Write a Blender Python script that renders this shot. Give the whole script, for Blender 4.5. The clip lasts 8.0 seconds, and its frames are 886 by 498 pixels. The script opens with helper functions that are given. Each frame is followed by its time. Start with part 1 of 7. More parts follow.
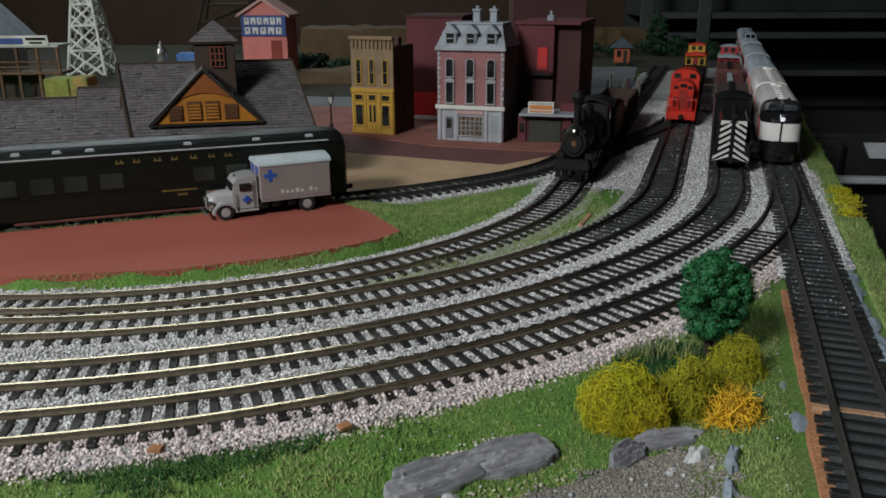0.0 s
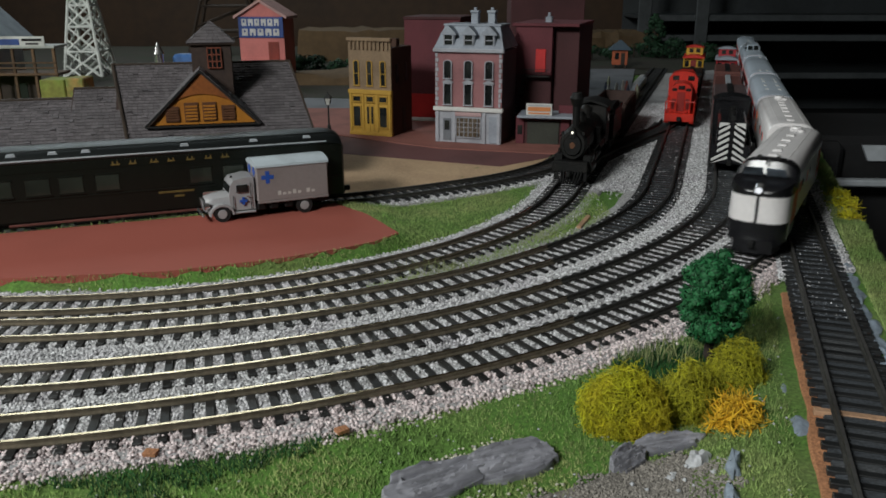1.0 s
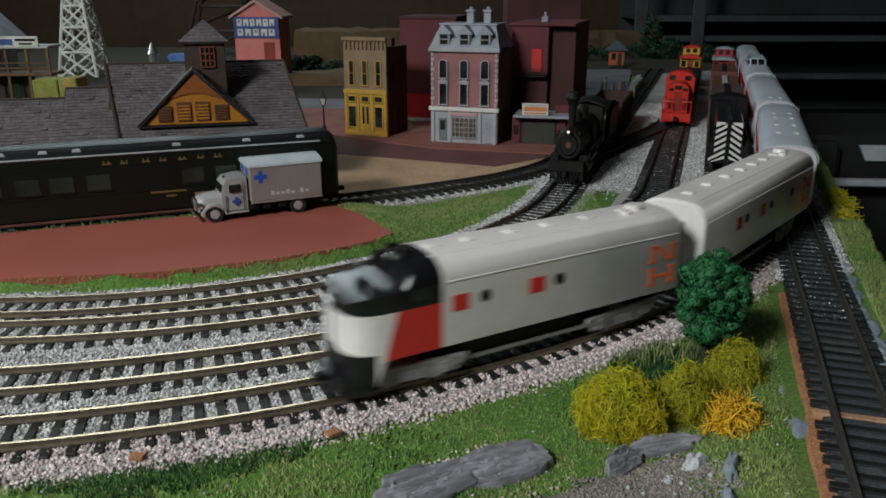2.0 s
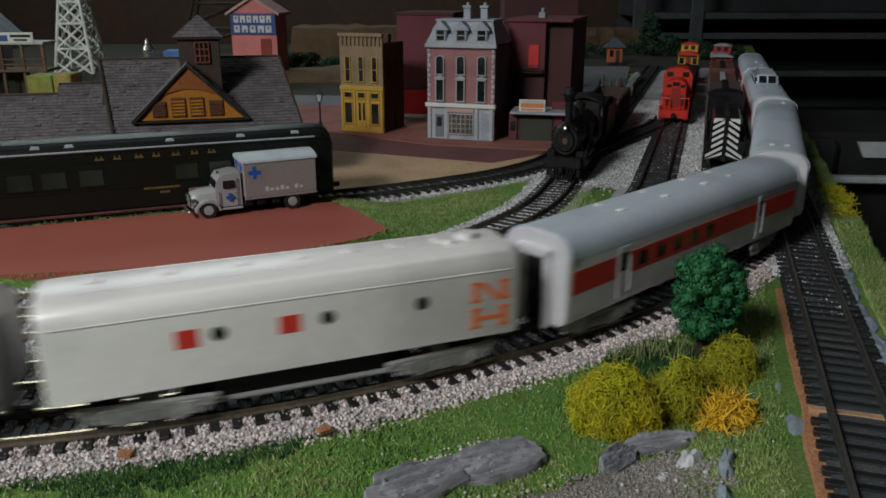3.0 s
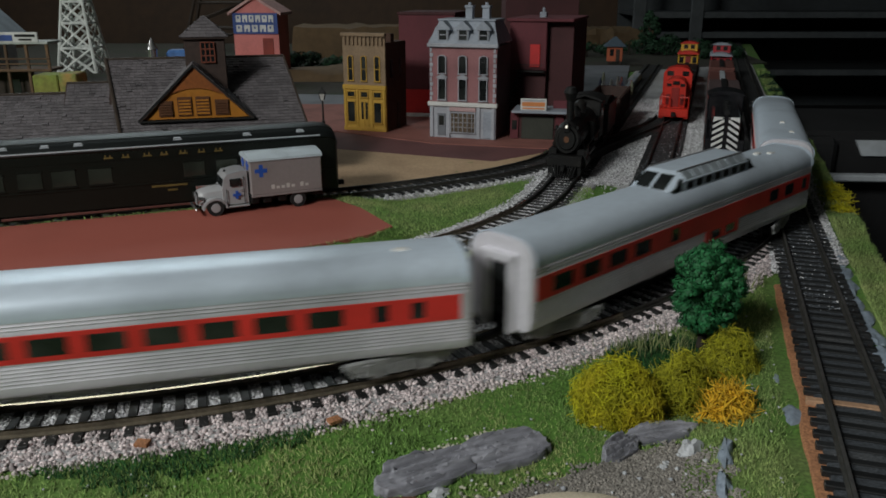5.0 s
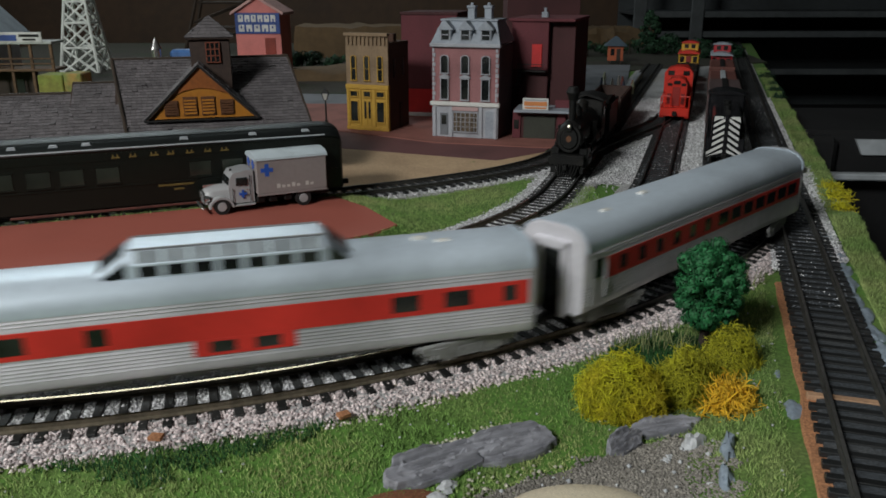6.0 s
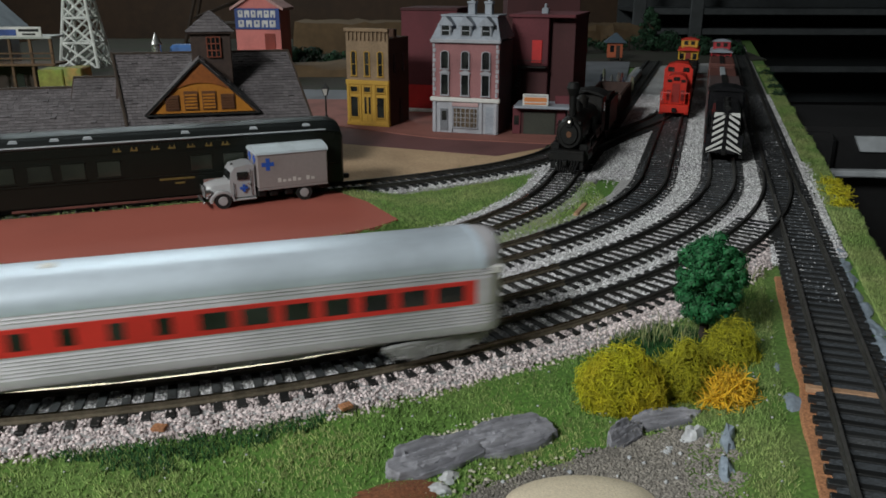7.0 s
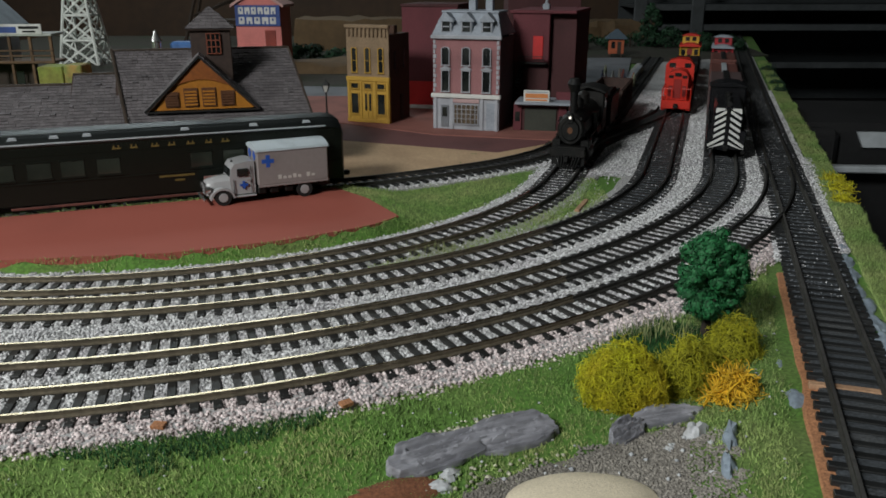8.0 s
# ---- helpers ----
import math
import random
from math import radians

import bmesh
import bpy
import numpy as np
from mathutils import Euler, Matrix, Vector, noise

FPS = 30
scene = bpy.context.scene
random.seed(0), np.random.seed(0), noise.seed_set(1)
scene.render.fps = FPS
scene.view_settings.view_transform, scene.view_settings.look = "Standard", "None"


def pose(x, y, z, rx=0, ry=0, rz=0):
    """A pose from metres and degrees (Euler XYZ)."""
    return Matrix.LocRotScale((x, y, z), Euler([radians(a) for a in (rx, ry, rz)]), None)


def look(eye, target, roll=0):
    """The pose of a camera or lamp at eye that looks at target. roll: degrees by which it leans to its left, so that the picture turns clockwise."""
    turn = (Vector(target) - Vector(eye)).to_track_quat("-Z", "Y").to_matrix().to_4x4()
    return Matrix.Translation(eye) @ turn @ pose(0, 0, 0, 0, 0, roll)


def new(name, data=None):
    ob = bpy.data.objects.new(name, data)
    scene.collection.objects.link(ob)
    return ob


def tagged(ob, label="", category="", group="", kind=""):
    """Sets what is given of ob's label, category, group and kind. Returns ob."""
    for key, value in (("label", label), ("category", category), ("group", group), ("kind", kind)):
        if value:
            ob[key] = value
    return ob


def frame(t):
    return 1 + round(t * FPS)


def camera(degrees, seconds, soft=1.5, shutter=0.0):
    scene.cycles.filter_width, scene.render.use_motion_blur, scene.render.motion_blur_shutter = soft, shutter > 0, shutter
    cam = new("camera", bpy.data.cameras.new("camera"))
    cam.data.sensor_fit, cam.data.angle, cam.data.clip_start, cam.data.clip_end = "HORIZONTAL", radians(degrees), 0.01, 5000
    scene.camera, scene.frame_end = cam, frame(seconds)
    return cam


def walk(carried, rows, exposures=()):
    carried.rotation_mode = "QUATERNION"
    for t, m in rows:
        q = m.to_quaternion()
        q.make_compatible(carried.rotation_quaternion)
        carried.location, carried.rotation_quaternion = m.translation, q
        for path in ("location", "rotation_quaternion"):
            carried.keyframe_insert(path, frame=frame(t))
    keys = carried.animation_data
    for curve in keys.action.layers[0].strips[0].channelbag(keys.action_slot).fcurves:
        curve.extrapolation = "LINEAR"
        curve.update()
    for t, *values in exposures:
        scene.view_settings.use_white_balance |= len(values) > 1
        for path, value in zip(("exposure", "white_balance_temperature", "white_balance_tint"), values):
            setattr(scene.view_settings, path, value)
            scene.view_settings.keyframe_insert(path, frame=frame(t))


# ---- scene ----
MM = 0.001


def cam_pose(x, y, z, yaw, tilt, roll):
    return pose(x * MM, y * MM, z * MM, 90 - tilt, 0, yaw) @ pose(0, 0, 0, 0, 0, -roll)


cam = camera(58.0, 8.0, 1.7, 0.5)
walk(cam, [
    (0.0, cam_pose(2.73, 3.26, 138.21, 0.531, 18.241, 0.139)),
    (0.5, cam_pose(2.65, 4.02, 137.49, 0.543, 18.175, 0.134)),
    (1.0, cam_pose(2.24, 5.70, 137.36, 0.325, 18.088, 0.016)),
    (1.5, cam_pose(2.73, 7.96, 136.56, 0.206, 17.942, 0.018)),
    (3.0, cam_pose(5.86, 12.36, 133.48, 0.039, 18.136, -0.018)),
    (3.5, cam_pose(6.07, 12.93, 133.28, 0.043, 18.133, -0.001)),
    (4.0, cam_pose(5.89, 10.85, 133.24, 0.010, 18.178, -0.044)),
    (4.5, cam_pose(4.65, 8.02, 133.72, 0.014, 18.203, -0.018)),
    (6.0, cam_pose(0.95, 0.33, 135.53, 0.016, 18.265, 0.037)),
    (6.5, cam_pose(-0.32, -1.03, 134.77, -0.025, 18.350, -0.094)),
    (7.0, cam_pose(-0.28, -1.40, 134.51, -0.099, 18.475, -0.141)),
    (7.5, cam_pose(-0.78, -0.90, 134.41, -0.152, 18.618, -0.135)),
    (8.0, cam_pose(0.0, 0.0, 133.70, 0.000, 18.680, 0.000)),
], exposures=[(0.0, 0.0), (1.6, -0.05), (3.0, -0.28), (3.5, -0.35), (4.5, -0.4), (6.0, -0.1), (7.0, 0.0), (8.0, 0.0)])

# ---- light: a dim basement room under ceiling panels ----
world = bpy.data.worlds.new("room_air")
scene.world = world
world.use_nodes = True
world.node_tree.nodes["Background"].inputs[0].default_value = (0.75, 0.85, 1.0, 1)
world.node_tree.nodes["Background"].inputs[1].default_value = 0.005


def panel_lamp(name, x, y, z, sx, sy, watts, colour, target):
    d = bpy.data.lights.new(name, "AREA")
    d.shape, d.size, d.size_y, d.energy, d.color = "RECTANGLE", sx, sy, watts, colour
    ob = new(name, d)
    ob.matrix_world = look((x, y, z), target)
    return ob


panel_lamp("ceiling_lamp", -0.84, -0.70, 0.95, 0.34, 0.30, 21.5, (0.97, 1.0, 0.97), (-0.2, 0.35, 0))
panel_lamp("ceiling_lamp", -1.45, 0.20, 1.05, 0.6, 0.4, 4.5, (0.97, 1.0, 0.97), (-0.2, 0.45, 0))
panel_lamp("ceiling_lamp", -0.85, 2.15, 0.98, 1.0, 0.35, 6.2, (0.84, 0.97, 1.0), (-0.35, 0.9, 0))


# ---- materials ----
def mat(name, colour, rough=0.6, metal=0.0, vary=0.25, grain=900.0, blotch=45.0, bump=0.25, alt=None, alt_at=0.62, island=0.0, spec=0.5, random_ob=0.0, streak=None):
    """Colour with fine grain, broad blotches toward alt, and a fine relief."""
    m = bpy.data.materials.new(name)
    m.use_nodes = True
    nt = m.node_tree
    b = nt.nodes["Principled BSDF"]
    n, l = nt.nodes.new, nt.links.new
    tc = n("ShaderNodeTexCoord")
    fine, broad = n("ShaderNodeTexNoise"), n("ShaderNodeTexNoise")
    fine.inputs["Scale"].default_value, fine.inputs["Detail"].default_value = grain, 4
    broad.inputs["Scale"].default_value, broad.inputs["Detail"].default_value = blotch, 5
    where = tc.outputs["Object"]
    if streak:
        mp = n("ShaderNodeMapping")
        mp.inputs["Scale"].default_value = streak
        l(where, mp.inputs["Vector"])
        where = mp.outputs["Vector"]
    l(where, fine.inputs["Vector"]), l(where, broad.inputs["Vector"])
    mix = n("ShaderNodeMix")
    mix.data_type = "RGBA"
    mix.inputs[6].default_value = (*colour, 1)
    mix.inputs[7].default_value = (*(alt or [c * 0.62 for c in colour]), 1)
    ramp = n("ShaderNodeMapRange")
    ramp.inputs[1].default_value, ramp.inputs[2].default_value = alt_at - 0.16, alt_at + 0.14
    l(broad.outputs[0], ramp.inputs[0]), l(ramp.outputs[0], mix.inputs[0])
    hsv = n("ShaderNodeHueSaturation")
    val = n("ShaderNodeMapRange")
    val.inputs[1].default_value, val.inputs[2].default_value = 0.25, 0.75
    val.inputs[3].default_value, val.inputs[4].default_value = 1 - vary, 1 + vary
    l(fine.outputs[0], val.inputs[0])
    last = val.outputs[0]
    for amount, node, socket in ((island, "ShaderNodeNewGeometry", "Random Per Island"), (random_ob, "ShaderNodeObjectInfo", "Random")):
        if amount:
            g, r, mul = n(node), n("ShaderNodeMapRange"), n("ShaderNodeMath")
            r.inputs[3].default_value, r.inputs[4].default_value = 1 - amount, 1 + amount
            mul.operation = "MULTIPLY"
            l(g.outputs[socket], r.inputs[0]), l(r.outputs[0], mul.inputs[0]), l(last, mul.inputs[1])
            last = mul.outputs[0]
    l(last, hsv.inputs["Value"]), l(mix.outputs[2], hsv.inputs["Color"]), l(hsv.outputs[0], b.inputs["Base Color"])
    b.inputs["Roughness"].default_value, b.inputs["Metallic"].default_value = rough, metal
    b.inputs["Specular IOR Level"].default_value = spec
    if bump:
        bp = n("ShaderNodeBump")
        bp.inputs["Strength"].default_value, bp.inputs["Distance"].default_value = bump, 0.0004
        l(fine.outputs[0], bp.inputs["Height"]), l(bp.outputs[0], b.inputs["Normal"])
    return m


def glow(name, colour, strength):
    m = bpy.data.materials.new(name)
    m.use_nodes = True
    b = m.node_tree.nodes["Principled BSDF"]
    b.inputs["Base Color"].default_value = b.inputs["Emission Color"].default_value = (*colour, 1)
    b.inputs["Emission Strength"].default_value = strength
    return m


def glass(name, tint=(0.75, 0.85, 0.85)):
    m = bpy.data.materials.new(name)
    m.use_nodes = True
    b = m.node_tree.nodes["Principled BSDF"]
    b.inputs["Base Color"].default_value = (*tint, 1)
    b.inputs["Transmission Weight"].default_value, b.inputs["Roughness"].default_value, b.inputs["IOR"].default_value = 1, 0.05, 1.1
    return m


TURF = mat("turf", (0.085, 0.19, 0.03), 0.95, vary=0.5, grain=700, blotch=14, bump=0.9, alt=(0.15, 0.18, 0.06))
TUFT = mat("turf_flock", (0.15, 0.275, 0.062), 0.95, vary=0.3, grain=300, blotch=24, bump=0, alt_at=0.5, alt=(0.29, 0.34, 0.125), island=0.5)
TUFT_DARK = mat("dark_flock", (0.02, 0.085, 0.018), 0.95, vary=0.3, grain=300, blotch=30, bump=0, island=0.5)
DIRT = mat("dirt", (0.16, 0.12, 0.08), 0.95, vary=0.5, grain=900, blotch=40, bump=0.9, alt=(0.10, 0.11, 0.05))
EARTH_UNLIT = mat("unlit_earth", (0.035, 0.03, 0.022), 0.95, vary=0.5, grain=300, blotch=14, bump=0.5, alt=(0.02, 0.035, 0.012))
BALLAST = mat("ballast_bed", (0.40, 0.395, 0.40), 0.95, vary=0.6, grain=1100, blotch=25, bump=1.0, alt=(0.26, 0.25, 0.25))
STONES = mat("ballast_stones", (0.53, 0.53, 0.54), 0.9, vary=0.2, grain=700, blotch=30, bump=0.0, alt=(0.47, 0.45, 0.48), island=0.55)
STONES_PINK = mat("pink_ballast_stones", (0.60, 0.52, 0.52), 0.9, vary=0.2, grain=700, blotch=60, bump=0.0, alt=(0.44, 0.36, 0.36), alt_at=0.66, island=0.5)
STONES_DARK = mat("dark_ballast_stones", (0.11, 0.12, 0.135), 0.85, vary=0.3, grain=700, blotch=60, bump=0.0, island=0.8)
BED_DARK = mat("dark_ballast_bed", (0.046, 0.052, 0.060), 0.8, vary=0.7, grain=1000, blotch=40, bump=1.0, alt=(0.10, 0.10, 0.10), alt_at=0.68)
GRAVEL = mat("grey_gravel", (0.25, 0.23, 0.205), 0.95, vary=0.3, grain=800, blotch=50, bump=0, island=0.4)
TIE = mat("tie_plastic", (0.021, 0.021, 0.021), 0.55, vary=0.35, grain=1500, blotch=90, bump=0.4, alt=(0.030, 0.027, 0.024), random_ob=0.4, spec=0.35)
TIE_BLACK = mat("black_tie_plastic", (0.020, 0.021, 0.022), 0.40, vary=0.35, grain=1500, blotch=90, bump=0.3, random_ob=0.3)
TIE_WOOD = mat("bare_wood_tie", (0.42, 0.25, 0.15), 0.8, vary=0.3, grain=600, blotch=80)
RAIL_SIDE = mat("rail_side", (0.20, 0.17, 0.125), 0.40, 0.5, vary=0.3, grain=500, blotch=60, bump=0.2)
RAIL_TOP = mat("rail_head", (0.45, 0.36, 0.23), 0.24, 1.0, vary=0.15, grain=300, blotch=30, bump=0.05, alt=(0.36, 0.30, 0.20))
RAIL_DULL = mat("dull_rail_head", (0.34, 0.33, 0.32), 0.45, 0.9, vary=0.2, grain=300, blotch=30, bump=0.05)
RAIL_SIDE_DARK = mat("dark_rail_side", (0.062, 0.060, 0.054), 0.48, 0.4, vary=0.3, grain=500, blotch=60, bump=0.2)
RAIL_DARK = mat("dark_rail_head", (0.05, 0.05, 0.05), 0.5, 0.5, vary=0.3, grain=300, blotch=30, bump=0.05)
CORK = mat("cork_roadbed", (0.42, 0.19, 0.09), 0.95, vary=0.5, grain=1200, blotch=90, bump=1.0, alt=(0.26, 0.12, 0.06))
PLATFORM = mat("red_platform_card", (0.35, 0.088, 0.062), 0.85, vary=0.06, grain=2500, blotch=12, bump=0.15, alt=(0.29, 0.072, 0.05))
BRICK_WALK = mat("brick_pavement", (0.27, 0.105, 0.085), 0.85, vary=0.15, grain=900, blotch=30, bump=0.3)
ROAD = mat("maroon_road", (0.15, 0.06, 0.06), 0.85, vary=0.12, grain=900, blotch=20, bump=0.2)
TAN = mat("tan_lot", (0.48, 0.33, 0.20), 0.95, vary=0.2, grain=700, blotch=25, bump=0.4, alt=(0.38, 0.25, 0.15))
ASPHALT = mat("grey_street", (0.17, 0.18, 0.20), 0.8, vary=0.12, grain=900, blotch=20, bump=0.2)
SAND = mat("pale_sand", (0.70, 0.61, 0.46), 0.95, vary=0.15, grain=1500, blotch=40, bump=0.5)
ROCK = mat("grey_rock", (0.36, 0.36, 0.40), 0.7, vary=0.5, grain=300, blotch=60, bump=1.0, alt=(0.13, 0.13, 0.15), alt_at=0.5, streak=(0.22, 1.6, 1.6))
ROCK_PALE = mat("pale_rock", (0.50, 0.51, 0.53), 0.8, vary=0.25, grain=400, blotch=90, bump=0.8, alt=(0.30, 0.32, 0.36))
SLATE = mat("blue_slate", (0.24, 0.29, 0.35), 0.7, vary=0.3, grain=400, blotch=70, bump=0.7)
FRINGE = mat("layout_fascia", (0.03, 0.03, 0.033), 0.8, blotch=10)
SILVER = mat("brushed_silver", (0.74, 0.72, 0.77), 0.40, 0.28, vary=0.06, grain=300, blotch=14, bump=0.05, alt=(0.38, 0.39, 0.40))
ROOF_GREY = mat("roof_silver_grey", (0.68, 0.77, 0.87), 0.36, 0.25, vary=0.06, grain=300, blotch=14, bump=0.05)
DARKSILVER = mat("shaded_steel", (0.30, 0.30, 0.31), 0.5, 0.4, vary=0.1, grain=300)
RED_BAND = mat("red_band", (0.72, 0.042, 0.032), 0.45, vary=0.06, grain=400, blotch=20, bump=0.05)
PALE_GREY = mat("pale_grey_paint", (0.83, 0.80, 0.80), 0.3, vary=0.04, grain=400, blotch=16, bump=0.05)
WHITE = mat("off_white_paint", (0.72, 0.71, 0.68), 0.4, vary=0.05, grain=400, blotch=20, bump=0.05)
BLACK = mat("gloss_black_paint", (0.010, 0.010, 0.012), 0.25, vary=0.2, grain=400, blotch=30, bump=0.05)
MATT_BLACK = mat("matt_black", (0.006, 0.006, 0.006), 0.6, spec=0.3, vary=0.4, grain=700, blotch=60, bump=0.3)
WEATHERED = mat("weathered_black", (0.006, 0.006, 0.006), 0.5, spec=0.3, vary=0.5, grain=500, blotch=60, bump=0.4, alt=(0.018, 0.016, 0.014))
BOGIE = mat("grey_bogie", (0.34, 0.34, 0.34), 0.55, 0.2, vary=0.3, grain=500, blotch=80, bump=0.3)
# pale mottled colour imitates room light reflected in the dome glass
DOME_PANE = mat("dome_glazing_sheen", (0.42, 0.47, 0.50), 0.18, 0.3, vary=0.25, grain=120, blotch=60, bump=0.05, alt=(0.20, 0.23, 0.25))
WINDOW = mat("dark_window", (0.012, 0.014, 0.014), 0.12, vary=0.2, grain=100, blotch=30, bump=0, alt=(0.05, 0.055, 0.05))
ORANGE_RED = mat("orange_red_mark", (0.75, 0.16, 0.05), 0.5, vary=0.05, bump=0.0)
CABOOSE_RED = mat("bright_red_paint", (0.62, 0.028, 0.014), 0.4, vary=0.08, grain=400, blotch=30, bump=0.1)
OXIDE = mat("oxide_red_paint", (0.14, 0.045, 0.035), 0.6, vary=0.25, grain=500, blotch=40, bump=0.2)
YELLOW_PAINT = mat("yellow_paint", (0.62, 0.36, 0.03), 0.5, vary=0.1, grain=500, blotch=40)
COACH_GREEN = mat("dark_coach_green", (0.008, 0.010, 0.0075), 0.32, spec=0.3, vary=0.15, grain=300, blotch=14, bump=0.08)
COACH_ROOF = mat("dark_coach_roof", (0.008, 0.010, 0.010), 0.45, spec=0.35, vary=0.15, grain=300, blotch=14, bump=0.05)
GOLD = mat("gold_mark", (0.17, 0.12, 0.035), 0.5, 0.2, vary=0.1, bump=0)
CHROME = mat("chrome", (0.75, 0.75, 0.74), 0.2, 0.9, vary=0.05, bump=0)
TRUCK_GREY = mat("truck_grey", (0.36, 0.36, 0.37), 0.35, vary=0.04, grain=400, blotch=20, bump=0.05)
BOX_GREY = mat("truck_box_taupe", (0.265, 0.235, 0.23), 0.55, vary=0.05, grain=400, blotch=20, bump=0.08)
BLUE_MARK = mat("blue_cross", (0.02, 0.09, 0.42), 0.5, vary=0.05, bump=0)
PALE_MARK = mat("pale_letter_bar", (0.55, 0.53, 0.50), 0.6, vary=0.05, bump=0)
RUBBER = mat("black_rubber", (0.012, 0.012, 0.012), 0.8, vary=0.2, bump=0.1)
LAMP_ON = glow("lit_headlamp", (1.0, 0.93, 0.8), 0.9)


# ---- mesh helpers (millimetres in, metres out) ----
class Geo:
    """Collects vertices and faces in millimetres, with a material slot per face."""

    def __init__(self):
        self.v, self.f, self.s = [], [], []

    def add(self, verts, faces, slot=0):
        o = len(self.v)
        self.v += [tuple(p) for p in verts]
        self.f += [tuple(i + o for i in q) for q in faces]
        self.s += [slot] * len(faces)
        return self

    def box(self, x0, x1, y0, y1, z0, z1, slot=0, c=None, m=None):
        """A box with chamfered edges; m places it."""
        c = min(x1 - x0, y1 - y0, z1 - z0) * 0.12 if c is None else c
        pts, key = [], {}
        lo, hi = (x0, y0, z0), (x1, y1, z1)
        for ix in (0, 1):
            for iy in (0, 1):
                for iz in (0, 1):
                    sides = (ix, iy, iz)
                    for a in range(3):
                        p = [hi[k] if sides[k] else lo[k] for k in range(3)]
                        for k in range(3):
                            if k != a:
                                p[k] += -c if sides[k] else c
                        key[(sides, a)] = len(pts)
                        pts.append(p)
        faces = []
        for a in range(3):
            b, d = (a + 1) % 3, (a + 2) % 3
            for s in (0, 1):
                def corner(u, w):
                    t = [0, 0, 0]
                    t[a], t[b], t[d] = s, u, w
                    return key[(tuple(t), a)]
                q = [corner(0, 0), corner(1, 0), corner(1, 1), corner(0, 1)]
                faces.append(q if s else q[::-1])
            for u in (0, 1):
                for w in (0, 1):
                    t0, t1 = [0, 0, 0], [0, 0, 0]
                    t0[b] = t1[b] = u
                    t0[d] = t1[d] = w
                    t0[a], t1[a] = 0, 1
                    q = [key[(tuple(t0), b)], key[(tuple(t1), b)], key[(tuple(t1), d)], key[(tuple(t0), d)]]
                    faces.append(q if (u == w) else q[::-1])
        for sides in [(i, j, k) for i in (0, 1) for j in (0, 1) for k in (0, 1)]:
            q = [key[(sides, 0)], key[(sides, 1)], key[(sides, 2)]]
            faces.append(q if sum(sides) % 2 else q[::-1])
        if m is not None:
            pts = [m @ Vector(p) for p in pts]
        return self.add(pts, faces, slot)

    def tube(self, a, b, ra, rb=None, n=10, slot=0, caps=True):
        """A round bar from a to b."""
        rb = ra if rb is None else rb
        a, b = Vector(a), Vector(b)
        d = (b - a).normalized()
        u = d.orthogonal().normalized()
        w = d.cross(u)
        ring = [u * math.cos(2 * math.pi * i / n) + w * math.sin(2 * math.pi * i / n) for i in range(n)]
        pts = [a + r * ra for r in ring] + [b + r * rb for r in ring]
        faces = [(i, (i + 1) % n, n + (i + 1) % n, n + i) for i in range(n)]
        if caps:
            faces += [tuple(range(n))[::-1], tuple(range(n, 2 * n))]
        return self.add(pts, faces, slot)

    def prism(self, outline, lo, hi, axis="z", slot=0):
        """An outline in the two other axes, pulled along an axis."""
        n = len(outline)
        put = {"z": lambda p, h: (p[0], p[1], h), "x": lambda p, h: (h, p[0], p[1]), "y": lambda p, h: (p[0], h, p[1])}[axis]
        pts = [put(p, lo) for p in outline] + [put(p, hi) for p in outline]
        area = sum(outline[i][0] * outline[(i + 1) % n][1] - outline[(i + 1) % n][0] * outline[i][1] for i in range(n))
        faces = [(i, (i + 1) % n, n + (i + 1) % n, n + i) for i in range(n)] + [tuple(range(n))[::-1], tuple(range(n, 2 * n))]
        if (area < 0) != (axis == "y"):
            faces = [q[::-1] for q in faces]
        return self.add(pts, faces, slot)

    def loft(self, rings, slot=lambda i, j: 0, closed=True, caps=True):
        n = len(rings[0])
        o = len(self.v)
        self.v += [tuple(p) for r in rings for p in r]
        for i in range(len(rings) - 1):
            for j in range(n if closed else n - 1):
                k = (j + 1) % n
                self.f.append((o + i * n + j, o + i * n + k, o + (i + 1) * n + k, o + (i + 1) * n + j))
                self.s.append(slot(i, j))
        if caps and closed:
            self.f += [tuple(o + j for j in range(n))[::-1], tuple(o + (len(rings) - 1) * n + j for j in range(n))]
            self.s += [slot(0, 0), slot(len(rings) - 2, 0)]
        return self

    def moved(self, m):
        self.v = [tuple(m @ Vector(p)) for p in self.v]
        return self

    def mesh(self, name, mats, smooth=True):
        me = bpy.data.meshes.new(name)
        me.from_pydata([(x * MM, y * MM, z * MM) for x, y, z in self.v], [], self.f)
        for mt in (mats if isinstance(mats, (list, tuple)) else [mats]):
            me.materials.append(mt)
        me.polygons.foreach_set("material_index", self.s)
        if smooth:
            me.polygons.foreach_set("use_smooth", [True] * len(me.polygons))
            me.set_sharp_from_angle(angle=radians(32))
        me.update()
        return me


def part(name, geo, mats, parent=None, label="", at=None, smooth=True):
    """One mesh object; a part when it has a parent."""
    ob = new(name, geo.mesh(name, mats, smooth) if isinstance(geo, Geo) else geo)
    ob.parent = parent
    if at is not None:
        ob.matrix_basis = at
    return tagged(ob, label)


def place(x, y, z=0.0, rz=0.0, rx=0.0, ry=0.0):
    return pose(x * MM, y * MM, z * MM, rx, ry, rz)


def thing(name, label, category, at=None, group="", kind=""):
    ob = new(name)
    ob.empty_display_size = 0.01
    if at is not None:
        ob.matrix_basis = at
    return tagged(ob, label, category, group, kind)


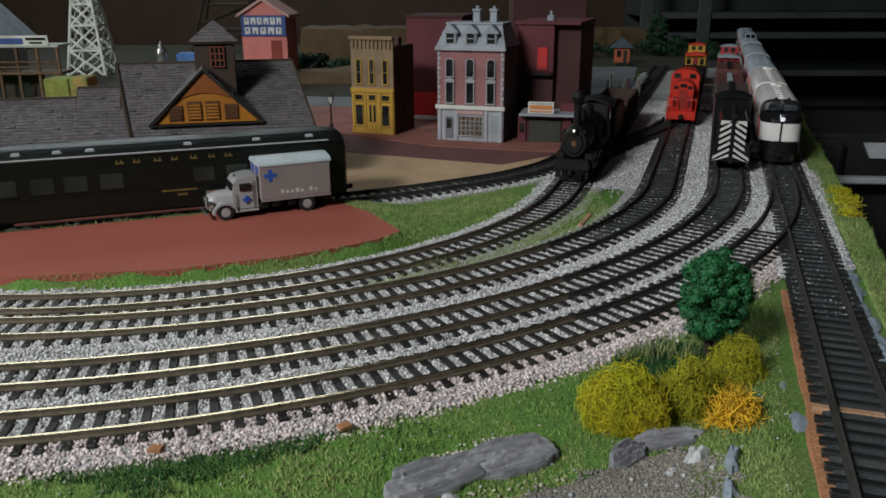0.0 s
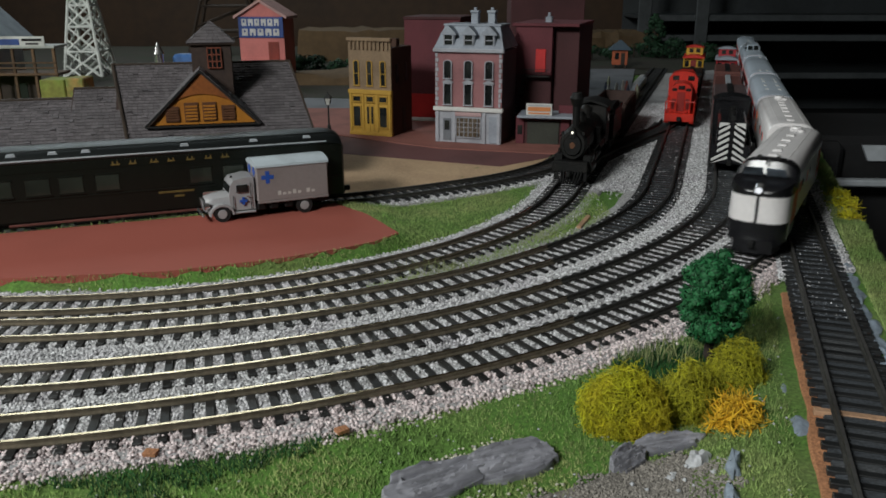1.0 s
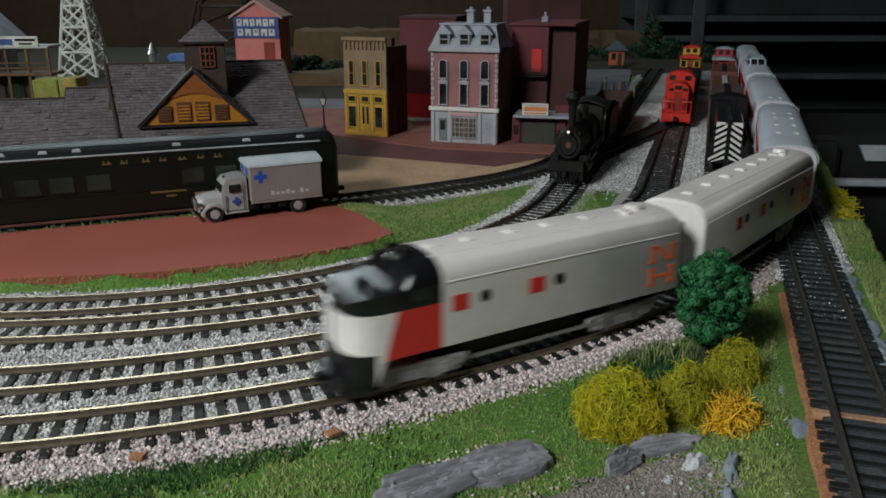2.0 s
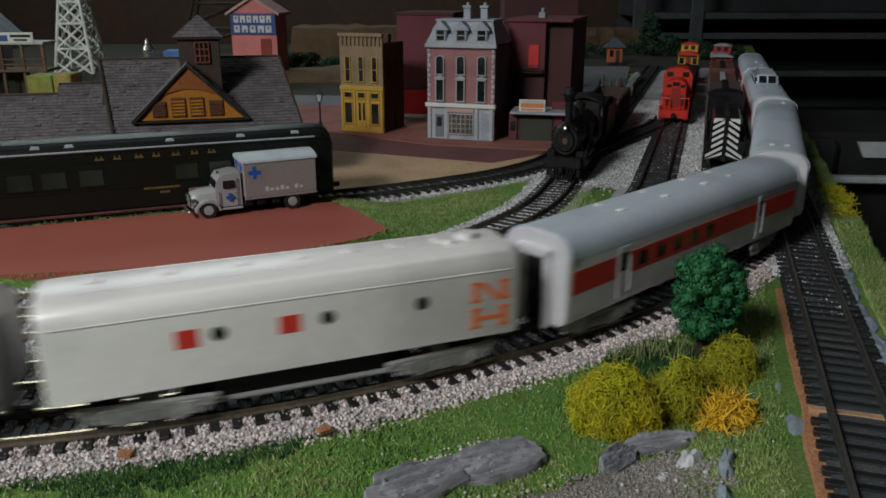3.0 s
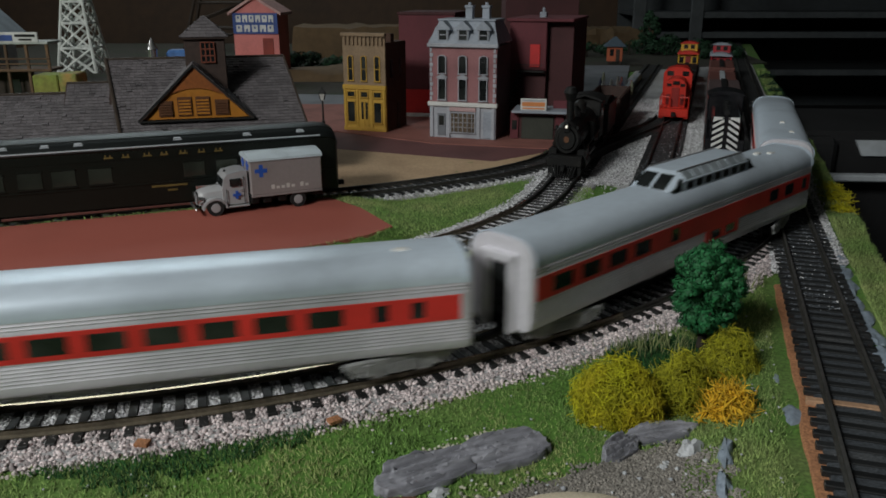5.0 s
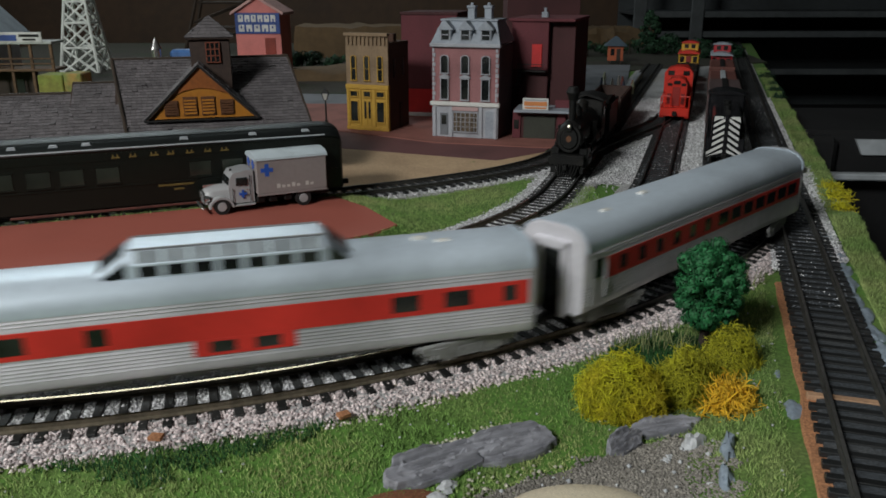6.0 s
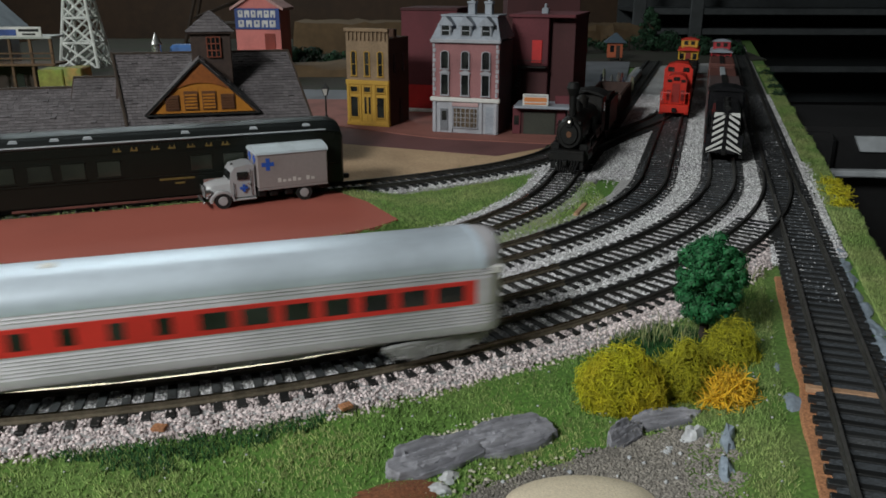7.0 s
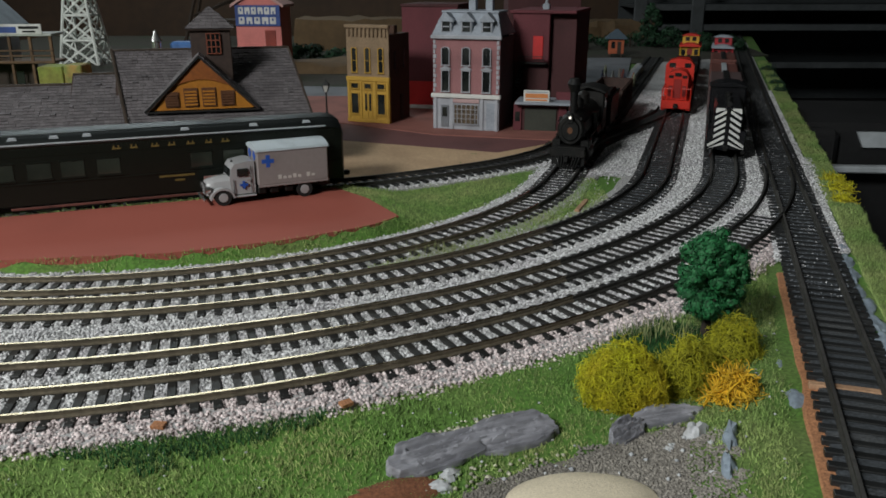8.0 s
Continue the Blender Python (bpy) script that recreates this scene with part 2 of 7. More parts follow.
def solid(name, geo, mats, label, category="", kind="", at=None, smooth=True, group=""):
    ob = part(name, geo, mats, None, "", at, smooth)
    return tagged(ob, label, category, group, kind)


def stuff_mesh(name, verts, faces, material, label, kind="stuff", parent=None):
    """Many small pieces in one mesh, from arrays in millimetres; faces are triangles."""
    me = bpy.data.meshes.new(name)
    me.vertices.add(len(verts))
    me.vertices.foreach_set("co", (np.asarray(verts, float) * MM).ravel())
    me.loops.add(faces.size)
    me.loops.foreach_set("vertex_index", faces.ravel().astype(np.int32))
    me.polygons.add(len(faces))
    me.polygons.foreach_set("loop_start", np.arange(0, faces.size, 3, dtype=np.int32))
    me.materials.append(material)
    me.update(calc_edges=True)
    ob = new(name, me)
    ob.parent = parent
    return tagged(ob, label, "", "", kind)


# ---- plan of the tracks: straights that bend into broad curves ----
LEAN = radians(17.95)
TAN_LEAN = math.tan(LEAN)
AWAY = np.array([math.sin(LEAN), math.cos(LEAN)])


def bend_path(c, radius, y_bend, end=96.0, far=2300.0, tail=260.0):
    """A straight x = c + tan * y from far to y_bend, then an arc toward -x, then a straight tail; points about 4 mm apart."""
    p0 = np.array([c + TAN_LEAN * y_bend, y_bend])
    a0 = np.array([c + TAN_LEAN * far, far])
    n = int(np.linalg.norm(a0 - p0) / 6)
    pts = [a0 + (p0 - a0) * i / n for i in range(n)]
    centre = p0 + radius * np.array([-AWAY[1], AWAY[0]])
    turn = radians(end) - LEAN
    k = int(radius * turn / 4)
    v = p0 - centre
    for i in range(k + 1):
        a = -turn * i / k
        pts.append(centre + np.array([math.cos(a) * v[0] - math.sin(a) * v[1], math.sin(a) * v[0] + math.cos(a) * v[1]]))
    d = pts[-1] - pts[-2]
    d = d / np.linalg.norm(d)
    last = pts[-1]
    pts += [last + d * 6 * i for i in range(1, int(tail / 6))]
    return np.array(pts)


def smooth_path(knots, step=4.0):
    """A curve through knots."""
    k = [np.array(p, float) for p in knots]
    k = [2 * k[0] - k[1]] + k + [2 * k[-1] - k[-2]]
    pts = []
    for i in range(1, len(k) - 2):
        n = max(2, int(np.linalg.norm(k[i + 1] - k[i]) / step))
        for j in range(n):
            t = j / n
            pts.append(0.5 * (2 * k[i] + (k[i + 1] - k[i - 1]) * t + (2 * k[i - 1] - 5 * k[i] + 4 * k[i + 1] - k[i + 2]) * t * t
                              + (3 * k[i] - k[i - 1] - 3 * k[i + 1] + k[i + 2]) * t ** 3))
    return np.array(pts + [k[-2]])


class Way:
    """A path by its length: where it is and which way it heads."""

    def __init__(self, pts):
        self.p = pts
        self.s = np.r_[0, np.cumsum(np.linalg.norm(np.diff(pts, axis=0), axis=1))]
        self.length = self.s[-1]

    def at(self, s):
        if s > self.length:
            d = (self.p[-1] - self.p[-2]) / np.linalg.norm(self.p[-1] - self.p[-2])
            return self.p[-1] + d * (s - self.length)
        if s < 0:
            d = (self.p[1] - self.p[0]) / np.linalg.norm(self.p[1] - self.p[0])
            return self.p[0] + d * s
        return np.array([np.interp(s, self.s, self.p[:, 0]), np.interp(s, self.s, self.p[:, 1])])

    def head(self, s):
        d = self.at(s + 2) - self.at(s - 2)
        return math.degrees(math.atan2(d[1], d[0]))

    def side(self, off):
        d = np.gradient(self.p, axis=0)
        d /= np.linalg.norm(d, axis=1)[:, None]
        return self.p + off * np.stack([-d[:, 1], d[:, 0]], 1)

    def dist(self, q):
        """Signed distance of points q (n, 2): positive to the left of travel."""
        q = np.asarray(q, float)
        best, sign = np.full(len(q), 1e9), np.ones(len(q))
        use = self.p[self.p[:, 1] < q[:, 1].max() + 60]
        pts = np.vstack([use[::5], use[-1:]])
        for a, b in zip(pts[:-1], pts[1:]):
            d = b - a
            t = np.clip(((q - a) @ d) / max(d @ d, 1e-9), 0, 1)
            e = q - (a + t[:, None] * d)
            r = np.hypot(e[:, 0], e[:, 1])
            near = r < best
            best = np.where(near, r, best)
            sign = np.where(near, np.sign(d[0] * e[:, 1] - d[1] * e[:, 0]), sign)
        return best * sign


TRACK_A = Way(bend_path(-96.9, 305.2, 556.3, 92, 1900))
TRACK_B = Way(bend_path(-29.5, 381.9, 581.4, 94, 1900))
TRACK_C = Way(bend_path(20.8, 459.0, 586.3, 95, 1900))
TRACK_D = Way(bend_path(60.3, 501.5, 576.0, 97, 2300))
TRACK_R = Way(np.array([[64.3 + TAN_LEAN * y, y] for y in np.arange(2300.0, 40.0, -6.0)]))
SPUR = Way(smooth_path([(-620, 315), (-450, 388), (-260, 466), (-69, 543), (11, 585), (60, 622), (98, 672), (135, 760), (160, 836)]))
CROSSOVER = Way(smooth_path([(110, 660), (134, 700), (166, 750), (205, 806), (232, 850), (248, 890)]))

RAIL_SECTION = [(-1.3, -2.5), (1.3, -2.5), (1.3, -2.1), (0.35, -1.7), (0.35, -0.8), (0.6, -0.6), (0.6, 0.0), (-0.6, 0.0), (-0.6, -0.6), (-0.35, -0.8), (-0.35, -1.7), (-1.3, -2.1)]


def rail(way, off, s0, s1, parent, head):
    pts = Way(way.side(off))
    g = Geo()
    n = max(2, int((s1 - s0) / 5))
    rings = []
    for i in range(n + 1):
        s = s0 + (s1 - s0) * i / n
        p, h = pts.at(s), radians(pts.head(s))
        w = np.array([-math.sin(h), math.cos(h)])
        rings.append([(p[0] + w[0] * a, p[1] + w[1] * a, z) for a, z in RAIL_SECTION])
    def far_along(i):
        """Rails are bright near the platform and darker down the yard and to the right."""
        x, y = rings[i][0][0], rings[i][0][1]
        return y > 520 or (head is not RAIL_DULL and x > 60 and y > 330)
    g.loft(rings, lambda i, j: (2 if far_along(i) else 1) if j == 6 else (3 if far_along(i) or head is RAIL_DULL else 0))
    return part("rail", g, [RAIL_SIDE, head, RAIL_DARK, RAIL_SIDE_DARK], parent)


def tie_shape(length=31.0, width=3.2):
    return Geo().box(-width / 2, width / 2, -length / 2, length / 2, -4.6, -2.5, c=0.25)


TIE_MESH = tie_shape().mesh("tie", TIE)
TIE_BLACK_MESH = tie_shape().mesh("tie", TIE_BLACK)
TIE_WOOD_MESH = tie_shape().mesh("tie", TIE_WOOD)
CLIP_MESH = Geo().box(-0.9, 0.9, -1.0, 1.0, -2.5, -1.7, c=0.2).mesh("rail_clip", TIE_BLACK)


def track(way, s0, s1, label, near0, near1, head=RAIL_TOP, black_from=None, skip=lambda s: False, wood=lambda p: False):
    """Two rails on ties; ties between near0 and near1 are single, the rest one joined part."""
    ob = thing("model_track", label, "railway track", group="model railway tracks")
    for off in (-8.85, 8.85):
        rail(way, off, s0, s1, ob, head)
    far = Geo()
    rnd = random.Random(int(s0 + s1))
    for i in range(int((s1 - s0) / 7.5)):
        s = s0 + i * 7.5 + rnd.uniform(-0.3, 0.3)
        if skip(s):
            continue
        p, h = way.at(s), way.head(s) + rnd.uniform(-1.2, 1.2)
        m = place(p[0], p[1], rnd.uniform(-0.12, 0.1), h)
        dark = black_from is not None and black_from(s)
        if near0 <= s <= near1:
            me = TIE_WOOD_MESH if wood(p) else TIE_BLACK_MESH if dark else TIE_MESH
            part("tie", me, None, ob, at=m)
        else:
            mm = Matrix.Translation((p[0], p[1], 0)) @ Matrix.Rotation(radians(h), 4, "Z")
            far.box(-1.6, 1.6, -15.5, 15.5, -4.6, -2.5, c=0.25, m=mm)
    if far.v:
        tagged(part("tie_run", far, TIE_BLACK, ob), kind="stuff")
    return ob


def s_at_y(way, y):
    """Length along a way at which it first comes down to y."""
    return float(way.s[np.argmax(way.p[:, 1] <= y)])


def build_tracks():
    for way, name, y_far in ((TRACK_A, "outer", 1500), (TRACK_B, "second", 1500), (TRACK_C, "third", 1500)):
        near = s_at_y(way, 640)
        track(way, s_at_y(way, y_far), way.length, "curved model railway track with brass-topped rails on dark ties", near, way.length,
              RAIL_TOP, lambda s, w=way: s < s_at_y(w, 500))
    parted = s_at_y(TRACK_D, 470)
    track(TRACK_D, s_at_y(TRACK_D, 600), TRACK_D.length, "curved model railway track branching from the straight main line", parted, TRACK_D.length,
          RAIL_TOP, lambda s: s < s_at_y(TRACK_D, 440), lambda s: s < parted)
    near = s_at_y(TRACK_R, 640)
    ob = track(TRACK_R, s_at_y(TRACK_R, 2200), TRACK_R.length, "straight model railway track with black ties on cork", near, TRACK_R.length,
               RAIL_DULL, lambda s: True, wood=lambda p: abs(p[1] - 253) < 3.5)
    track(CROSSOVER, 0, CROSSOVER.length, "dark crossover track between two yard sidings", 0, 400, RAIL_DARK, lambda s: True)
    track(SPUR, 0, SPUR.length - 20, "siding track beside the depot platform", 380, SPUR.length, RAIL_DULL, lambda s: True)


def bed(name, way, s0, s1, left, right, z, material, label, lip=3.0):
    """A raised bed along a way, with sloped shoulders and an uneven foot."""
    g = Geo()
    n = max(2, int((s1 - s0) / 8))
    rings = []
    for i in range(n + 1):
        s = s0 + (s1 - s0) * i / n
        p, h = way.at(s), radians(way.head(s))
        w = np.array([-math.sin(h), math.cos(h)])
        j = [noise.noise(Vector((s * 0.03, k * 7.0, 0))) * 2.0 for k in range(2)]
        rings.append([(p[0] + w[0] * a, p[1] + w[1] * a, zz) for a, zz in
                      ((-right - lip + j[0], z - 4.5), (-right + j[0], z - 0.4), (-10, z), (0, z + 0.2), (10, z), (left + j[1], z - 0.4), (left + lip + j[1], z - 4.5))])
    g.loft(rings, closed=False)
    return solid(name, g, material, label, kind="structure")


def build_beds():
    for way in (TRACK_A, TRACK_B, TRACK_C):
        bed("ballast_bed", way, s_at_y(way, 600), way.length, 22, 22, -3.6, BALLAST, "grey stone ballast shoulder under a track")
    bed("ballast_bed", TRACK_D, s_at_y(TRACK_D, 600), TRACK_D.length, 23, 22, -3.6, BALLAST, "pink and grey stone ballast under the front track")
    for way, y0, y1 in ((TRACK_B, 1500, 455), (TRACK_C, 1500, 470), (TRACK_R, 2200, 330), (TRACK_R, 330, 60)):
        bed("dark_ballast", way, s_at_y(way, y0), s_at_y(way, y1), 13, 13, -3.2, BED_DARK, "dark painted ballast between the rails", 1.0)
    bed("cork_roadbed", TRACK_R, s_at_y(TRACK_R, 372), TRACK_R.length, 15, 17.5, -4.4, CORK, "orange-brown cork roadbed strip under a track", 3.0)
    bed("ballast_bed", SPUR, 250, SPUR.length, 14, 22, -4.2, BALLAST, "pale ballast edge beside the siding", 3.0)


# ---- ground ----
PLATFORM_EDGE = [(-611, 272), (-478, 336), (-315, 361), (-219, 371.5), (-138.5, 383), (-85, 404), (-57, 420), (-39, 433), (-26, 450), (-48, 490), (-72, 517), (-260, 445.5), (-450, 367), (-640, 288)]


def edge_distance(q, outline):
    """Distance of points to a closed outline."""
    best = np.full(len(q), 1e9)
    o = np.array(outline, float)
    for a, b in zip(o, np.roll(o, -1, 0)):
        d = b - a
        t = np.clip(((q - a) @ d) / (d @ d), 0, 1)
        best = np.minimum(best, np.linalg.norm(q - (a + t[:, None] * d), axis=1))
    return best


def bank_rise(q):
    """The grass bank that climbs from the outer track to the platform card."""
    room = np.clip(-TRACK_A.dist(q) - 25, 0, None)
    gap = edge_distance(q, PLATFORM_EDGE)
    rise = 7.4 * room / (room + gap + 0.01) * np.clip(1.3 - gap / 34, 0, 1)
    return np.where(SPUR.dist(q) < -17, rise, 0)


def ground_height(x, y, d_front):
    """Gentle ground: level by the tracks, falling away in front of the curve."""
    t = np.clip((d_front - 26) / 45, 0, 1)
    return -5.6 - 7.5 * t * t * (3 - 2 * t)


def build_ground():
    ys = np.arange(100, 2101, 7.0)
    us = np.linspace(0, 1, 230) ** 0.75
    edge = 106 + TAN_LEAN * ys
    gx = -1000 + us[None, :] * (edge[:, None] + 1000)
    gy = np.repeat(ys[:, None], len(us), 1)
    q = np.stack([gx.ravel(), gy.ravel()], 1)
    front = np.zeros(len(q))
    sel = q[:, 1] < 470
    d = TRACK_D.dist(q[sel])
    dr = (q[sel][:, 0] - 60.3 - TAN_LEAN * q[sel][:, 1]) * math.cos(LEAN)
    front[sel] = np.where((d > 0) & (dr < -14), np.minimum(d, np.clip(-dr - 8, 0, None) * 1.2 + 10), 0)
    z = ground_height(q[:, 0], q[:, 1], front)
    z += np.array([noise.noise(Vector((a * 0.02, b * 0.02, 0))) * 0.8 + noise.noise(Vector((a * 0.11, b * 0.11, 3))) * 0.5 for a, b in q])
    low = (q[:, 1] < 640) & (q[:, 1] > 260) & (q[:, 0] > -640) & (q[:, 0] < 60)
    z[low] += bank_rise(q[low])
    nx, ny = len(us), len(ys)
    g = Geo()
    idx = np.arange(nx * ny).reshape(ny, nx)
    quads = np.stack([idx[:-1, :-1], idx[:-1, 1:], idx[1:, 1:], idx[1:, :-1]], -1).reshape(-1, 4)
    g.v = [(a, b, c) for (a, b), c in zip(q, z)]
    g.f = [tuple(int(i) for i in r) for r in quads]
    g.s = [0] * len(g.f)
    solid("ground", g, TURF, "green flocked scenery base of the model layout", kind="structure")
    # benchwork below the scenery
    far = 106 + TAN_LEAN * 2100
    b = Geo().prism([(-1000, 100), (106 + TAN_LEAN * 100, 100), (far, 2100), (-1000, 2100)], -70, -16)
    solid("bench_fascia", b, FRINGE, "dark fascia boards of the layout bench", kind="structure")


def slab(name, outline, z0, z1, material, label):
    return solid(name, Geo().prism(outline, z0, z1), material, label, kind="structure")


def build_paving():
    slab("platform", PLATFORM_EDGE, -6.5, 2.2, PLATFORM, "plain red card station platform")
    slab("pavement", [(-330, 905), (-131, 824), (-7, 742), (93, 716), (150, 725), (170, 1000), (-330, 1000)], -7, -4.0, BRICK_WALK, "red brick town pavement")
    slab("road", [(-420, 850), (-94, 719), (-20, 690), (46, 664), (90, 700), (97, 716), (-7, 743), (-131, 825), (-330, 906), (-420, 940)], -7, -4.8, ROAD, "dark maroon brick street")
    slab("lot", [(-420, 560), (-70, 556), (0, 590), (50, 626), (100, 690), (92, 704), (46, 666), (-20, 692), (-94, 721), (-420, 852)], -7.5, -5.0, TAN, "bare tan earth lot beside the siding")
    slab("street", [(-700, 1000), (-130, 960), (-20, 1010), (-20, 1120), (-700, 1250)], -7, -4.2, ASPHALT, "grey street behind the town")
    # added slab whose near-black colour carries the gloom behind the town
    slab("back_ground", [(-1000, 1180), (-640, 1180), (-400, 1120), (150, 1060), (200, 1340), (620, 1560), (700, 2098), (-1000, 2098)], -7.4, -3.9, EARTH_UNLIT, "scenery base behind the town, coloured dark as if unlit")
    slab("yard", [(150, 800), (176, 800), (345, 1500), (170, 1500), (150, 1330)], -7, -3.4, ASPHALT, "grey paved yard beside the tracks")
    c0, c1 = -122, 84
    slab("ballast_field", [(c0 + TAN_LEAN * 612, 612), (-46 + TAN_LEAN * 570, 570), (-20 + TAN_LEAN * 530, 530), (c1 + TAN_LEAN * 400, 400), (c1 + TAN_LEAN * 1900, 1900), (c0 + TAN_LEAN * 1900, 1900)], -9, -4.7, BALLAST, "grey ballast spread between the straight tracks")


# ---- the streamlined train ----
def side_profile(w=16.0, bottom=9.6, waist=36.0, top=46.0, flute=True):
    """Half cross-section from the bottom up, as (y, z): fluted side, rounded shoulder, crowned roof."""
    pts = [(w - 3.0, bottom), (w - 1.0, bottom + 1.2), (w - 0.2, bottom + 2.8), (w - 0.2, bottom + 4.4)]
    if flute:
        z = bottom + 4.6
        while z < waist - 0.1:
            for dz, dy in ((0.0, 0.0), (0.5, 0.3), (0.9, 0.3)):
                inside = 21.6 <= z <= 32.4
                pts.append((w - (0.0 if inside else dy), z + dz))
            z += 1.3
    else:
        pts += [(w, 18), (w, waist)]
    for i in range(1, 9):
        a = radians(90 * i / 8)
        pts.append((w * (math.cos(a) ** 0.62) if i < 8 else 0.0, waist + (top - waist) * math.sin(a) ** 0.9))
    return pts


def shell(length, prof, x0=0.0, taper=0.0):
    """A body from x0 back to x0 + length, of one cross-section, with slightly rounded ends."""
    ring = [(y, z) for y, z in prof] + [(-y, z) for y, z in prof[-2::-1]]
    g = Geo()
    rings = []
    for x, k in ((0, 0.965), (0.7, 0.99), (2.0, 1.0), (length - 2.0, 1.0), (length - 0.7, 0.99), (length, 0.965)):
        rings.append([(x0 - x, y * k, 9.6 + (z - 9.6) * (0.5 + 0.5 * k)) for y, z in ring])
    g.loft(rings)
    return g


def wheel_geo():
    g = Geo()
    for s in (-1, 1):
        g.tube((0, s * 7.2, 5.3), (0, s * 10.0, 5.3), 5.2, n=18)
        g.tube((0, s * 6.6, 5.3), (0, s * 7.2, 5.3), 5.9, n=18)
    g.tube((0, -11, 5.3), (0, 11, 5.3), 1.1, n=8)
    return g


WHEEL_MESH = wheel_geo().mesh("wheelset", MATT_BLACK)


def bogie_geo(base):
    g = Geo()
    for s in (-1, 1):
        y0, y1 = sorted((s * 11.2, s * 13.0))
        g.box(-base / 2 - 7, base / 2 + 7, y0, y1, 5.2, 8.0, c=0.5)
        g.box(-base * 0.32, base * 0.32, y0, y1, 2.6, 6.0, c=0.6)
        for x in (-base / 2, base / 2):
            g.box(x - 2.6, x + 2.6, y0 - 0.4, y1 + 0.4, 3.0, 8.4, c=0.7)
            for k in (-1, 1):
                g.tube((x + k * 4.6, s * 12, 3.6), (x + k * 4.6, s * 12, 8.0), 1.0, n=8)
        for k in (-1, 0, 1):
            g.tube((k * 3.4, s * 12.6, 3.0), (k * 3.4, s * 12.6, 7.0), 1.1, n=8)
        g.box(-base / 2 - 9, base / 2 + 9, y0, y1, 6.6, 9.4, c=0.6)
        for k in (-1, 1):
            g.box(k * base * 0.34 - 3.2, k * base * 0.34 + 3.2, y0, y1, 1.6, 6.6, c=0.8)
    g.box(-4, 4, -11.5, 11.5, 5.5, 9.0, c=0.5)
    return g


BOGIE_MESH = bogie_geo(26).mesh("bogie_frame", BOGIE)


def add_bogies(car, centres, made):
    for x in centres:
        b = part("bogie", BOGIE_MESH, None, car, at=place(-x, 0, 0))
        for k in (-14, 14):
            part("wheelset", WHEEL_MESH, None, b, at=place(k, 0, 0))
        made.append((x, b))


CARS = []
SIDES = (1, -1)


def panel(car, name, x0, x1, z0, z1, material, w=16.0, out=0.15, deep=0.7, label="", both=True):
    """A thin raised panel on the car's sides."""
    obs = []
    for s in (SIDES if both else (1,)):
        y0, y1 = sorted((s * (w - deep), s * (w + out)))
        obs.append(part(name, Geo().box(-x1, -x0, y0, y1, z0, z1, c=0.12), material, car, label))
    return obs


def coach_end(car, length, mat_end, w=16.0):
    """Door recesses and diaphragms at both ends."""
    for x, k in ((0, 1), (length, -1)):
        g = Geo()
        for s in (-1, 1):
            g.box(-x - 0.4 if k > 0 else -x - 2.6, -x + 2.6 if k > 0 else -x + 0.4, *sorted((s * 5.2, s * 8.2)), 8, 39, c=0.5)
        g.box(-x - 0.4 if k > 0 else -x - 2.6, -x + 2.6 if k > 0 else -x + 0.4, -8.2, 8.2, 36, 40, c=0.6)
        part("diaphragm", g, mat_end, car, "grey end diaphragm")
        xs = sorted((-x - 0.2 * k, -x + 0.35 * k))
        part("end_door", Geo().box(xs[0], xs[1], -4.2, 4.2, 9, 35, c=0.1), WINDOW, car)
        part("coupler", Geo().box(*sorted((-x - 1 * k, -x + 9 * k)), -1.6, 1.6, 5.2, 8.0, c=0.5), MATT_BLACK, car)


def underframe(car, a, b):
    g = Geo().box(-b, -a, -12, 12, 8.2, 10.4, c=0.6)
    rnd = random.Random(int(b))
    mid0, mid1 = a + (b - a) * 0.3, b - (b - a) * 0.3
    x = mid0
    while x < mid1:
        l = rnd.uniform(7, 16)
        g.box(-x - l, -x, -10, -4, 6.0, 9, c=0.5).box(-x - l, -x, 4, 10, 6.0, 9, c=0.5)
        x += l + rnd.uniform(1, 4)
    part("underframe", g, BOGIE, car, "grey underframe with equipment boxes")


